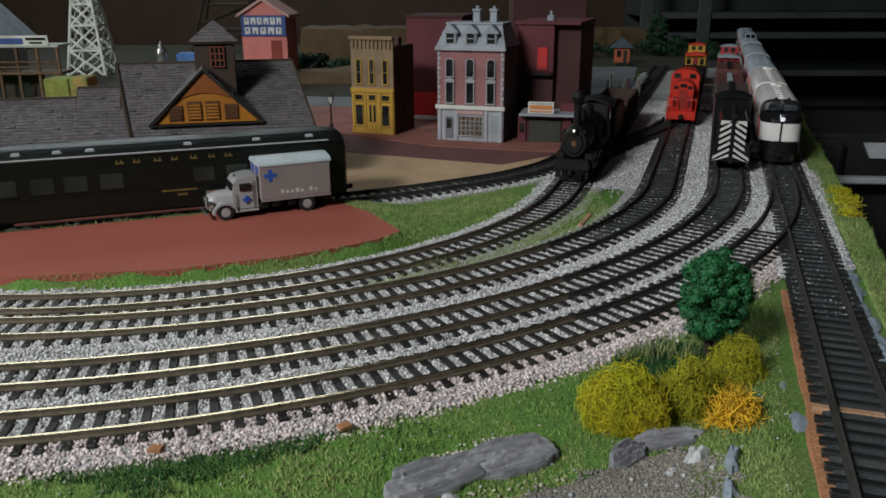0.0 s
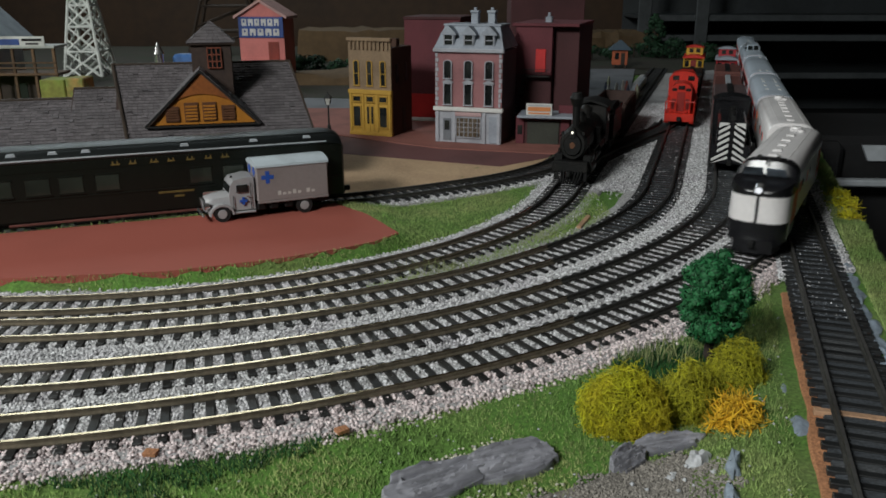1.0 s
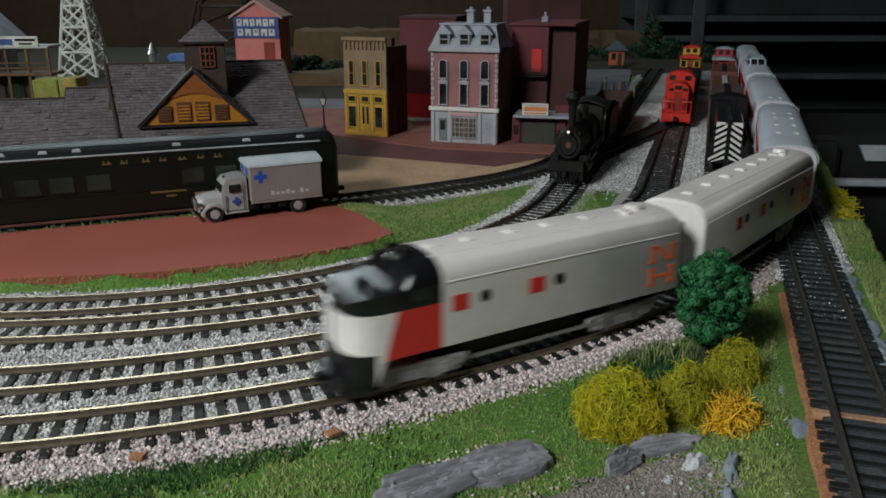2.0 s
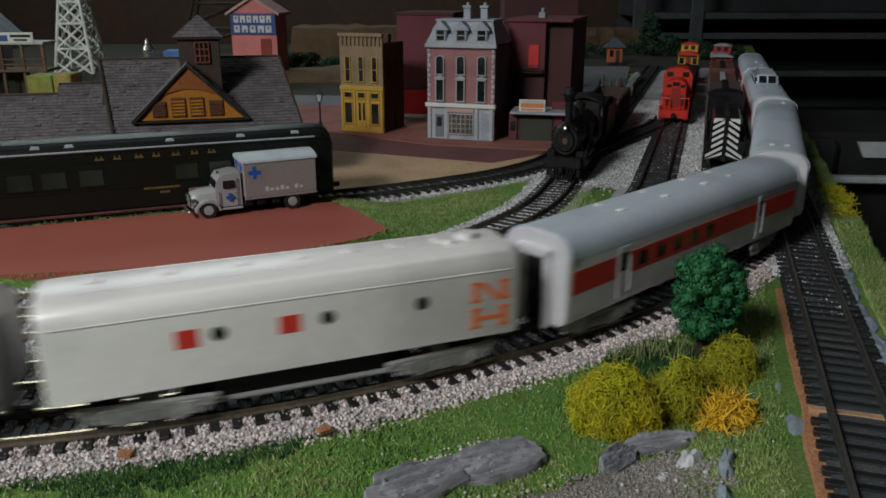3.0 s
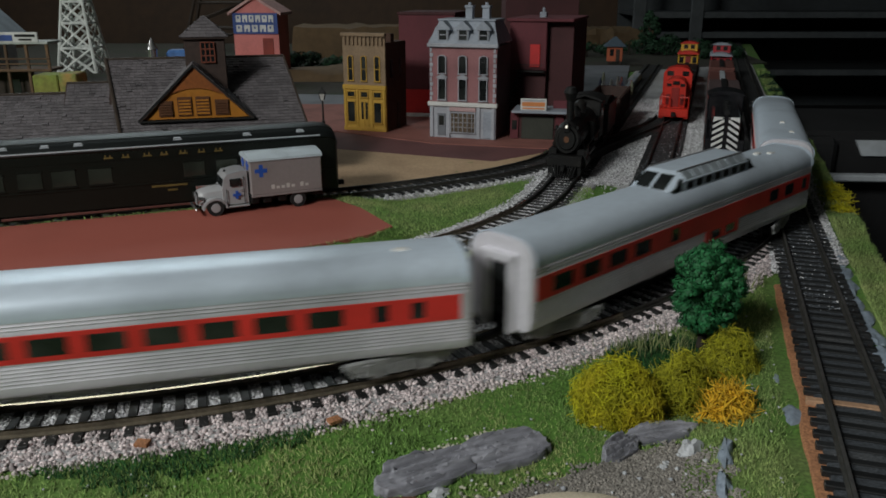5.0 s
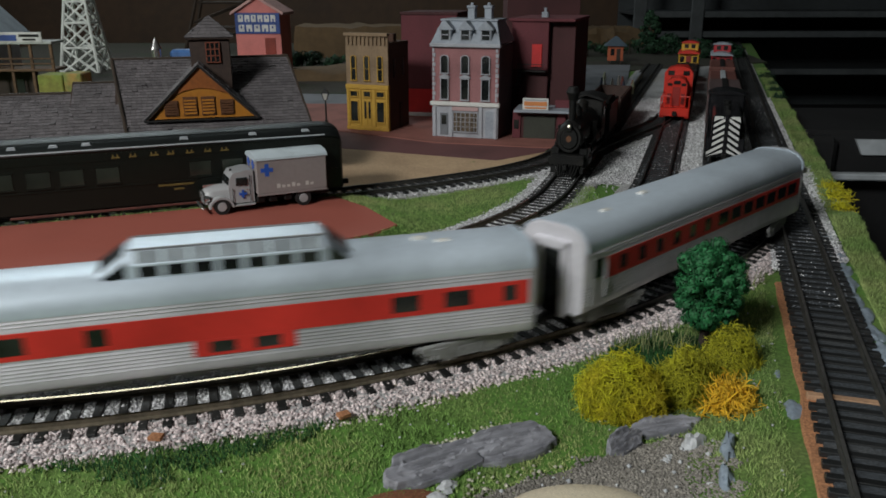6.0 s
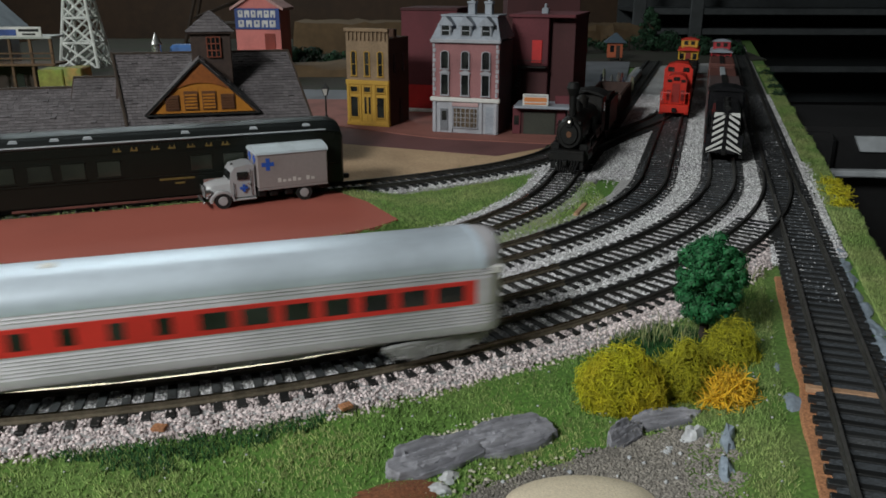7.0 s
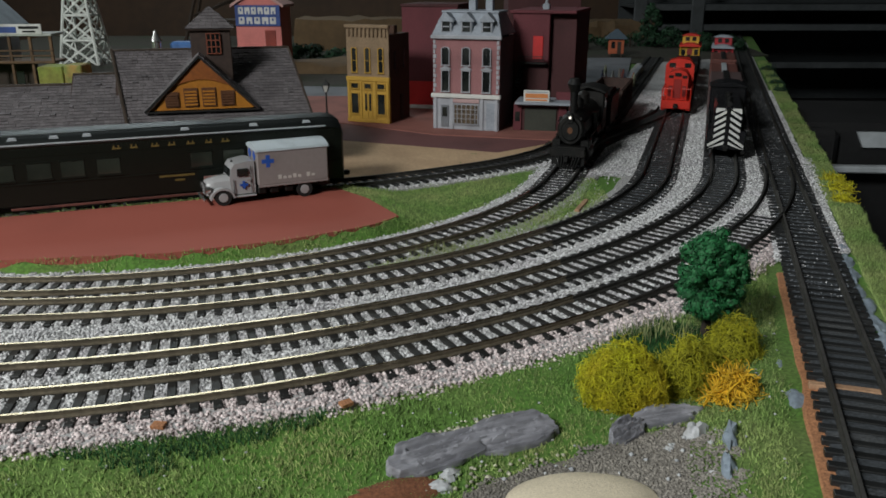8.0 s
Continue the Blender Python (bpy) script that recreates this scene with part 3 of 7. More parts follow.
def passenger_car(name, label, head, length, windows, band, doors=(), dome=None, low_band=None, vents=(), round_end=False, fluted=True):
    car = thing(name, label, "train car", group="cars of the moving train")
    prof = side_profile(flute=fluted)
    body = shell(length - (9 if round_end else 0), prof)
    if round_end:
        ring = [(y, z) for y, z in prof] + [(-y, z) for y, z in prof[-2::-1]]
        rings = []
        for i in range(9):
            a = radians(90 * i / 8)
            k = max(0.03, math.cos(a) ** 0.42)
            rings.append([(-(length - 9.2) - 9 * math.sin(a), y * k, 9.6 + (z - 9.6) * (0.95 + 0.05 * k)) for y, z in ring])
        body.loft(rings)
    if round_end:
        for s in SIDES:
            part("marker_light", Geo().box(-length + 6.0, -length + 2.6, *sorted((s * 13.6, s * 15.9)), 33.4, 36.4, c=0.4), WHITE, car, "small white marker light")
    part("body", body, SILVER, car, "fluted silver car body" if fluted else "smooth silver car body")
    # smooth roof skin over the fluted shell
    cap = [p for p in prof if p[1] >= 35.8]
    ring = [(y + 0.12, z + 0.12) for y, z in cap] + [(-y - 0.12, z + 0.12) for y, z in cap[-2::-1]]
    L = length - (9 if round_end else 1.2)
    rings = [[(x, y, z) for y, z in ring] for x in (-1.2, -L)]
    g = Geo().loft(rings, closed=False)
    for x in (-1.6, -L + 0.4):
        arc = [[(x + dx, y * k, 35.8 + (z - 35.8) * k) for y, z in ring] for dx, k in ((-0.8, 1.005), (-0.8, 1.03), (0.8, 1.03), (0.8, 1.005))]
        g.loft(arc, closed=False)
    part("roof", g, ROOF_GREY, car, "smooth grey roof")
    for x, y in vents:
        part("roof_vent", Geo().box(-x - 2.6, -x + 2.6, y - 1.6, y + 1.6, 44.6 - abs(y) * 0.16, 47.0 - abs(y) * 0.12, c=0.5), WHITE, car)
    for x0, x1 in band:
        panel(car, "red_stripe", x0, x1, 22.3, 31.8, RED_BAND)
    if low_band:
        panel(car, "red_stripe", low_band[0], low_band[1], 16.2, 22.4, RED_BAND)
    for x0, x1, z0, z1 in windows:
        panel(car, "window", x0, x1, z0, z1, WINDOW, out=0.3)
    for x0, x1 in doors:
        panel(car, "door", x0, x1, 13.0, 35.0, SILVER, out=0.25)
        panel(car, "window", x0 + 1.4, x1 - 1.4, 24.5, 32.4, WINDOW, out=0.45)
        panel(car, "grab_rail", x1 + 0.6, x1 + 1.2, 15.0, 30, SILVER, out=0.7)
    if dome:
        a, b = dome
        shell_pts = [(11.6, 43.0), (11.6, 49.2), (7.4, 53.2), (-7.4, 53.2), (-11.6, 49.2), (-11.6, 43.0)]
        low = [(y, min(z, 44.4)) for y, z in shell_pts]
        g = Geo().loft([[(-a + 13, y * 0.8, z) for y, z in low], [(-a, y, z) for y, z in shell_pts], [(-b, y, z) for y, z in shell_pts], [(-b - 11, y * 0.8, z) for y, z in low]])
        part("dome_frame", g, ROOF_GREY, car, "silver dome frame with sloped ends")
        n = 7
        step = (b - a - 3) / n
        for k in range(n):
            x1 = -a - 1.5 - k * step
            for s in (-1, 1):
                part("dome_window", Geo().box(x1 - step + 1.3, x1 - 1.0, *sorted((s * 11.2, s * 11.75)), 45.0, 48.6, c=0.1), WINDOW, car)
                tilt = Matrix.Translation((0, s * 9.5, 51.2)) @ Matrix.Rotation(radians(-s * 43.6), 4, "X")
                part("dome_skylight", Geo().box(x1 - step + 0.6, x1 - 0.4, -2.3, 2.3, -0.1, 0.22, c=0.08, m=tilt), DOME_PANE, car, "dome skylight with a pale reflection painted in")
        for s in (-1, 1):
            part("dome_rail", Geo().tube((-a, s * 7.5, 53.3), (-b, s * 7.5, 53.3), 0.45, n=6), DARKSILVER, car)
            for x0, x1 in ((-a, 12.0), (-b, -10.0)):
                edge = Geo().prism([(x0 + x1 * 0.12, 45.0), (x0 + x1 * 0.75, 45.0), (x0 + x1 * 0.12, 50.4)][::1 if x1 < 0 else -1], *sorted((s * 9.2, s * 11.45)), "y")
                part("dome_end_window", edge, WINDOW, car)
        for x0, x1 in ((-a, 13.0), (-b, -11.0)):
            lean = math.atan2(8.8, x1)
            for y in (-4.2, 4.2):
                m = Matrix.Translation((x0 + x1 * 0.5, y, 48.9)) @ Matrix.Rotation(lean if x1 > 0 else lean - math.pi, 4, "Y")
                part("dome_end_window", Geo().box(-5.0, 5.0, -3.4, 3.4, -0.2, 0.35, c=0.1, m=m), WINDOW, car)
    coach_end(car, length - (6 if round_end else 0), SILVER)
    underframe(car, 34, length - 34)
    made = []
    add_bogies(car, (27, length - 27), made)
    CARS.append((car, head, length, made))
    return car


def spread(x0, x1, n, wide, z0=24.2, z1=30.2):
    """n windows, evenly spread."""
    step = (x1 - x0) / n
    return [(x0 + step * (i + 0.5) - wide / 2, x0 + step * (i + 0.5) + wide / 2, z0, z1) for i in range(n)]


def body_section(x, half, top, low, shoulder=38.0, slant=0.0):
    """Ring of a carbody at x as points (x, y, z)."""
    pts = [(half, low), (half, 17.0), (half, 23.0), (half, 31.5), (half, shoulder)]
    right = [(y, min(z, top)) for y, z in pts]
    for i in range(1, 8):
        a = radians(90 * i / 7)
        right.append((half * math.cos(a) ** 0.6 if i < 7 else 0.0, min(shoulder, top) + (top - min(shoulder, top)) * math.sin(a) ** 0.9))
    ring = [(y, z) for y, z in right] + [(-y, z) for y, z in right[-2::-1]]
    return [(x - slant * (min(max(z, 14.0), 34.0) - 14.0), y, z) for y, z in ring]


def diesel(name, label, head, length, cab):
    car = thing(name, label, "locomotive", group="cars of the moving train")
    stations = []
    if cab:
        nose = [(3.0, 0.8, 33.6, 0), (3.12, 6.5, 34.0, 0), (4.0, 9.5, 35.4, 0), (6.0, 12.4, 36.6, 0), (9.0, 14.6, 37.6, 0), (12.0, 15.6, 38.2, 0.1), (15.0, 16.0, 38.8, 0.3), (18.5, 16.0, 39.6, 0.25),
                (23.5, 16.0, 45.2, 0.1), (26.0, 16.0, 46.6, 0), (32.0, 16.0, 47.0, 0), (38.0, 16.0, 47.0, 0), (38.2, 16.0, 47.0, 0), (length - 1.5, 16.0, 47.0, 0), (length, 15.4, 45.8, 0)]
    else:
        nose = [(0.0, 15.4, 45.8, 0), (1.5, 16.0, 47.0, 0), (length - 1.5, 16.0, 47.0, 0), (length, 15.4, 45.8, 0)]
    rings = [body_section(-x, h, t, 6.0 if cab and x < 13 else 14.2, slant=k) for x, h, t, k in nose]

    def slot(i, j):
        x = nose[i][0]
        jj = j if j < 11 else max(0, 21 - j)
        if cab and x < 38:
            if jj >= 3:
                return 1
            if jj == 0 and x < 12:
                return 1
            return 0 if x < 15 else 2
        return 0

    g = Geo().loft(rings, slot)
    part("body", g, [PALE_GREY, BLACK, RED_BAND], car, "pale grey carbody with a black and red cab" if cab else "pale grey carbody")
    if cab:
        part("headlamp", Geo().tube((-4.6, 0, 36.2), (-1.6, 0, 35.0), 2.7, 2.3, 16), CHROME, car, "round chrome headlamp")
        lens = Geo().tube((-1.7, 0, 35.05), (-1.3, 0, 34.9), 1.9, 1.6, 14)
        part("lens", lens, glow("nose_lamp_lens", (0.9, 0.93, 1.0), 0.6), car)
        part("headlamp", Geo().tube((-26.5, 0, 46.2), (-24.0, 0, 45.6), 1.4, 1.2, 14), CHROME, car)
        for s in (-1, 1):
            pane = Geo().prism([(0.9, 0), (11.5, 0), (10.6, 6.0), (0.9, 6.4)], 0, 0.5)
            m = Matrix.Translation((-18.3, 0, 40.0)) @ Matrix.Rotation(radians(-48.2), 4, "Y") @ Matrix.Rotation(radians(-90), 4, "Z")
            if s < 0:
                pane.v = [(-a, b, c) for a, b, c in pane.v]
                pane.f = [q[::-1] for q in pane.f]
            # blue-grey blotches on the dark pane are reflections put into its colour
            part("windscreen", pane.moved(m), mat("windscreen_reflection", (0.16, 0.19, 0.23), 0.08, vary=0.3, grain=80, blotch=60, bump=0, alt=(0.02, 0.025, 0.03), alt_at=0.5), car, "dark windscreen pane with painted reflections")
            panel_y = sorted((s * 15.6, s * 16.2))
            part("cab_window", Geo().box(-33, -26.5, panel_y[0], panel_y[1], 33.6, 38.4, c=0.2), WINDOW, car)
            part("horn", Geo().tube((-32, s * 5, 48.0), (-27.5, s * 5, 48.4), 0.5, 1.3, 10), MATT_BLACK, car)
            part("number_board", Geo().box(-14, -10.5, *sorted((s * 14.2, s * 15.6)), 33.0, 36.4, c=0.2), BLACK, car)
        part("pilot", Geo().prism([(-1.5, -10), (1.0, 0), (-1.5, 10), (-13, 13), (-13, -13)], 0.8, 8.0), BLACK, car, "black pilot plate")
        part("coupler", Geo().box(-1, 5, -1.6, 1.6, 5.0, 8.0, c=0.5), MATT_BLACK, car)
        part("drip_strip", Geo().box(-length + 3, -39, -16.25, 16.25, 38.2, 38.8, c=0.2), PALE_GREY, car)
    else:
        part("drip_strip", Geo().box(-length + 3, -3, -16.25, 16.25, 38.2, 38.8, c=0.2), PALE_GREY, car)
    # roof fittings
    rnd = random.Random(int(head) + 3)
    x = 40 if cab else 14
    while x < length - 12:
        part("roof_vent", Geo().box(-x - 5, -x, -2.6, 2.6, 46.4, 47.7, c=0.5), PALE_GREY, car)
        x += rnd.uniform(14, 24)
    for y in (-8.5, 8.5):
        part("roof_rib", Geo().box(-length + 6, -36 if cab else -6, y - 0.35, y + 0.35, 45.0, 46.6, c=0.15), PALE_GREY, car)
    part("exhaust_dome", Geo().tube((-length + 14, 0, 46.4), (-length + 14, 0, 49.0), 4.2, 3.4, n=16).tube((-length + 22, 4, 46), (-length + 22, 4, 48.2), 2.4, 2.0, n=12), PALE_GREY, car)
    for x0 in ((42, 76) if cab else (38, 70)):
        panel(car, "red_square", x0, x0 + 7, 26.8, 33.0, RED_BAND, label="red square panel")
    for x0 in ((56, 90) if cab else (51, 86, 119)):
        for s in SIDES:
            part("porthole", Geo().tube((-x0, s * 15.4, 30.4), (-x0, s * 16.2, 30.4), 2.4, n=16), WINDOW, car)
    # orange initial marks, as bars
    a = length - 18
    for s in SIDES:
        y0, y1 = sorted((s * 15.6, s * 16.18))
        for foot, tall in ((27.6, 7.6), (17.6, 7.8)):
            for x0 in (0.0, 11.0):
                part("mark_bar", Geo().box(-a - x0 - 2.4, -a - x0, y0, y1, foot + 0.9, foot + tall - 0.9, c=0.08), ORANGE_RED, car, "orange painted mark")
                for z0 in (foot, foot + tall - 1.0):
                    part("mark_bar", Geo().box(-a - x0 - 3.4, -a - x0 + 1.0, y0, y1, z0, z0 + 1.0, c=0.08), ORANGE_RED, car, "orange painted mark")
        part("mark_bar", Geo().box(-a - 11, -a - 2.4, y0, y1, 20.6, 22.2, c=0.08), ORANGE_RED, car, "orange painted mark")
        slope = [(-a - 2.0, 34.6), (-a - 5.0, 34.6), (-a - 11.4, 28.2), (-a - 8.4, 28.2)]
        part("mark_bar", Geo().prism(slope if s > 0 else [(-2 * a - 13.4 - x, z) for x, z in slope[::-1]], y0, y1, "y"), ORANGE_RED, car, "orange painted mark")
    g = Geo().box(-length + 46, -46, -11, 11, 5.4, 14.5, c=1.2)
    part("fuel_tank", g, MATT_BLACK, car)
    for s in SIDES:
        part("brake_pipe", Geo().tube((-length + 46, s * 11.6, 5.2), (-46, s * 11.6, 5.2), 1.0, n=8), BOGIE, car, "grey pipe under the tank")
    if not cab:
        part("end_door", Geo().box(-0.6, 0.4, -6, 6, 8, 38, c=0.3), DARKSILVER, car)
    part("end_door", Geo().box(-length - 0.4, -length + 0.6, -6, 6, 8, 38, c=0.3), DARKSILVER, car)
    part("coupler", Geo().box(-length - 7, -length + 1, -1.6, 1.6, 5.0, 8.0, c=0.5), MATT_BLACK, car)
    made = []
    add_bogies(car, (29, length - 29), made)
    CARS.append((car, head, length, made))
    return car


def build_train():
    diesel("diesel_locomotive", "pale grey streamlined diesel with black cab and red flash", 0.0, 156.0, True)
    diesel("booster_locomotive", "pale grey cabless booster diesel with red squares and portholes", 167.5, 156.0, False)
    passenger_car("baggage_car", "smooth silver baggage car with red stripe and five small windows", 339.0, 198.0,
                  spread(43, 111.7, 5, 6.0), ((2.2, 31.5), (40.5, 152), (158.5, 194)), doors=((32.5, 39.5), (152.5, 157.5)),
                  vents=[(x, y) for x in (48, 82, 116, 140) for y in (-5.5, 5.5)], fluted=False)
    passenger_car("passenger_coach", "silver fluted passenger coach with red window stripe", 554.0, 239.0,
                  spread(12, 51, 3, 6.5) + spread(57, 196, 8, 12.0) + spread(200, 226, 2, 5.0), ((10.5, 235),), doors=((2.2, 9.0),), vents=[(22, -4), (22, 4), (216, 4)])
    passenger_car("dome_car", "silver dome car with glazed roof dome and stepped red stripe", 810.0, 255.0,
                  spread(9, 84, 4, 12) + [(98.5, 105, 24.2, 30.2)] + spread(195, 234, 2, 10) + [(242, 247, 24.2, 30.2)] + spread(133.5, 163.5, 2, 8.5, 17.4, 21.4),
                  ((2.4, 252),), dome=(114, 178), low_band=(131.5, 165.5), vents=[(214, 0), (222, 4)])
    passenger_car("observation_car", "silver observation car with rounded tail and red window stripe", 1081.5, 221.0,
                  spread(20, 108, 6, 5.0) + spread(110, 206, 7, 10.0), ((16, 209),), doors=((5.0, 13.5),), vents=[(30, 4), (66, 0)], round_end=True)


def head_at(t):
    """Where the locomotive's nose is along the main line, in mm."""
    return float(np.interp(t, [0.0, 1.0, 1.6, 3.0, 4.0, 5.0, 6.0, 7.0, 8.0], [1736.0, 1990.0, 2146.6, 2498.3, 2744.3, 2989.3, 3237.1, 3487.3, 3739.8]))


def motions():
    for car, head, length, bogies in CARS:
        rows, turns = [], [[] for _ in bogies]
        for i in range(41):
            t = i * 0.2
            s = head_at(t) - head
            xs = [x for x, _ in bogies]
            a, b = TRACK_D.at(s - xs[0]), TRACK_D.at(s - xs[1])
            h = math.degrees(math.atan2(a[1] - b[1], a[0] - b[0]))
            d = (a - b) / np.linalg.norm(a - b)
            front = a + d * xs[0]
            rows.append((t, place(front[0], front[1], 0, h)))
            for k, (x, _) in enumerate(bogies):
                turns[k].append((t, place(-x, 0, 0, TRACK_D.head(s - x) - h)))
        walk(car, rows)
        for k, (x, ob) in enumerate(bogies):
            walk(ob, turns[k])


# ---- the room ----
PANEL_BROWN = mat("brown_panelling", (0.055, 0.028, 0.012), 0.7, vary=0.2, grain=40, blotch=6, bump=0.2, alt=(0.028, 0.015, 0.007))
DARK_WALL = mat("dark_wall", (0.02, 0.022, 0.025), 0.7, vary=0.2, grain=60, blotch=5, bump=0.1)
CEIL = mat("ceiling_paint", (0.20, 0.20, 0.20), 0.9, vary=0.1, grain=60, blotch=5)
FLOOR = mat("floor_concrete", (0.06, 0.06, 0.06), 0.8, vary=0.2, grain=60, blotch=5)
SHELF_DARK = mat("dark_shelf_steel", (0.040, 0.046, 0.050), 0.5, vary=0.15, grain=90, blotch=6, bump=0.05)
SHELF_LIP = mat("worn_shelf_edge", (0.065, 0.073, 0.078), 0.5, vary=0.2, grain=90, blotch=10, bump=0.05)
CASE_BLACK = mat("black_case", (0.012, 0.012, 0.013), 0.55, vary=0.2, grain=200, blotch=20, bump=0.1)
CARDBOARD = mat("tan_board", (0.12, 0.075, 0.035), 0.85, vary=0.15, grain=90, blotch=10)
LABEL_GREY = mat("pale_plate", (0.42, 0.45, 0.48), 0.5, vary=0.1, grain=100, blotch=20, bump=0)


def build_room():
    x0, x1, y0, y1, z0, z1 = -2100, 2300, -1700, 2500, -1000, 1350
    solid("floor", Geo().box(x0, x1, y0, y1, z0 - 60, z0, c=1), FLOOR, "grey concrete floor", kind="structure")
    solid("ceiling", Geo().box(x0, x1, y0, y1, z1, z1 + 60, c=1), CEIL, "plain painted basement ceiling", kind="structure")
    solid("wall_north", Geo().box(x0, x1, y1, y1 + 80, z0, z1, c=1), PANEL_BROWN, "dark brown panelled wall", kind="structure")
    solid("wall_south", Geo().box(x0, x1, y0 - 80, y0, z0, z1, c=1), DARK_WALL, "plain dark painted wall", kind="structure")
    solid("wall_west", Geo().box(x0 - 80, x0, y0, y1, z0, z1, c=1), DARK_WALL, "plain dark painted wall", kind="structure")
    solid("wall_east", Geo().box(x1, x1 + 80, y0, y1, z0, z1, c=1), DARK_WALL, "plain dark painted wall", kind="structure")
    # steel shelving beyond the layout
    sh = thing("shelving_unit", "dark grey steel shelving with worn edges, behind the layout", "shelf", place(1330, 2260, 0, 0))
    part("back_panel", Geo().box(-840, 840, 60, 74, -900, 700, c=1), SHELF_DARK, sh)
    for z in (-560, -300, -78, 14, 62, 250):
        part("shelf_board", Geo().box(-840, 840, -190, 60, z, z + 9, c=1.5), SHELF_DARK, sh)
        part("shelf_lip", Geo().box(-842, 842, -196, -190, z - 3, z + 12, c=1), SHELF_LIP, sh, "worn grey shelf edge")
    for x in (-842, -700):
        part("upright", Geo().box(x - 16, x + 16, -204, -196, -900, 700, c=2), SHELF_LIP, sh)
    box = thing("equipment_case", "black equipment case with pale plate on a low stand", "case", place(475, 860, -40, -4))
    part("shell", Geo().box(-95, 170, -30, 150, -120, 30, c=8), CASE_BLACK, box)
    part("plate", Geo().prism([(-40, 22), (30, 22), (22, 6), (-32, 6)], -34, -29, "y"), LABEL_GREY, box, "pale grey plate")
    part("foot_rail", Geo().box(-110, 200, -60, -48, -16, -9, c=1.5), LABEL_GREY, box, "pale grey metal rail")
    part("latch", Geo().box(4, 16, -40, -33, 0, 12, c=2), CASE_BLACK, box)
    part("bumper", Geo().box(-118, -60, -44, -20, -20, 26, c=6), CASE_BLACK, box)
    stand = thing("side_bench", "black bench beside the layout", "bench", place(560, 900, -170))
    part("top", Geo().box(-190, 700, -700, 1200, -14, 10, c=3), CASE_BLACK, stand)
    part("leg", Geo().box(-150, -110, -650, -610, -830, -14, c=3), CASE_BLACK, stand)
    part("leg", Geo().box(620, 660, -650, -610, -830, -14, c=3), CASE_BLACK, stand)
    part("leg", Geo().box(-150, -110, 1100, 1140, -830, -14, c=3), CASE_BLACK, stand)
    part("leg", Geo().box(620, 660, 1100, 1140, -830, -14, c=3), CASE_BLACK, stand)
    ledge = thing("backdrop_ledge", "rough tan foam hillside ledge behind the town", "scenery", place(-210, 1720, -6))
    part("cut_face", rough_block(-90, 240, -60, 90, 0, 62, 9, 5), CARDBOARD, ledge)
    ledge = thing("backdrop_ledge", "rough tan foam hillside ledge behind the town", "scenery", place(330, 2080, -6))
    part("cut_face", rough_block(-10, 190, -50, 80, 0, 40, 11, 5), CARDBOARD, ledge)
    ledge = thing("backdrop_ledge", "low rough tan foam bank behind the street", "scenery", place(-250, 1290, -6))
    part("cut_face", rough_block(-20, 340, -50, 60, 0, 17, 6, 8), CARDBOARD, ledge)
    tres = thing("trestle_tower", "dark wooden trestle tower standing against the wall", "trestle", place(-500, 1900, -6))
    for sx in (-1, 1):
        for sy in (-1, 1):
            part("leg", Geo().tube((sx * 85, sy * 30, 0), (sx * 25, sy * 14, 210), 5, 4, 6), MAT_DARKWOOD, tres)
    for z, k in ((50, 70), (105, 55), (160, 40)):
        for sy in (-1, 1):
            part("brace", Geo().tube((-k, sy * (30 - z * 0.07), z), (k, sy * (30 - z * 0.07), z), 3, n=6), MAT_DARKWOOD, tres)
            part("brace", Geo().tube((-k - 12, sy * 25, z - 45), (k - 6, sy * 22, z), 2.5, n=6), MAT_DARKWOOD, tres)


MAT_DARKWOOD = mat("dark_stained_wood", (0.035, 0.022, 0.014), 0.7, vary=0.3, grain=200, blotch=40)
WALK_WOOD = mat("grey_brown_boards", (0.13, 0.075, 0.04), 0.8, vary=0.3, grain=300, blotch=40, random_ob=0.2)


def rough_block(x0, x1, y0, y1, z0, z1, amp, seed, n=14):
    """A block with broken, uneven top and faces."""
    g = Geo()
    rings = []
    prof = [(y0, z0), (y0 + 2, z0 + (z1 - z0) * 0.35), (y0 + 5, z0 + (z1 - z0) * 0.7), (y0 + 14, z1), (y1, z1), (y1, z0)]
    for i in range(n + 1):
        x = x0 + (x1 - x0) * i / n
        rings.append([(x + noise.noise(Vector((x * 0.05, j, seed))) * amp * 0.4, y + noise.noise(Vector((x * 0.04, j * 3.1, seed + 5))) * amp,
                       z + (noise.noise(Vector((x * 0.05, j * 1.7, seed + 9))) * amp if z > z0 else 0)) for j, (y, z) in enumerate(prof)])
    return g.loft(rings[::-1])


# ---- buildings ----
SHINGLE = mat("grey_shingles", (0.125, 0.112, 0.118), 0.75, vary=0.2, grain=800, blotch=40, bump=0.3, island=0.22)
DEPOT_WALL = mat("dark_brown_boards", (0.045, 0.026, 0.02), 0.7, vary=0.2, grain=300, blotch=40)
AMBER = mat("amber_paint", (0.42, 0.16, 0.012), 0.6, vary=0.12, grain=400, blotch=40, alt=(0.30, 0.10, 0.01))
BROWN_TRIM = mat("brown_trim", (0.12, 0.045, 0.016), 0.6, vary=0.2, grain=400, blotch=40)
OCHRE = mat("ochre_front", (0.46, 0.27, 0.035), 0.6, vary=0.12, grain=400, blotch=30, alt=(0.36, 0.20, 0.03))
TAUPE_BRICK = mat("taupe_brick", (0.24, 0.165, 0.10), 0.8, vary=0.25, grain=900, blotch=40, bump=0.5)
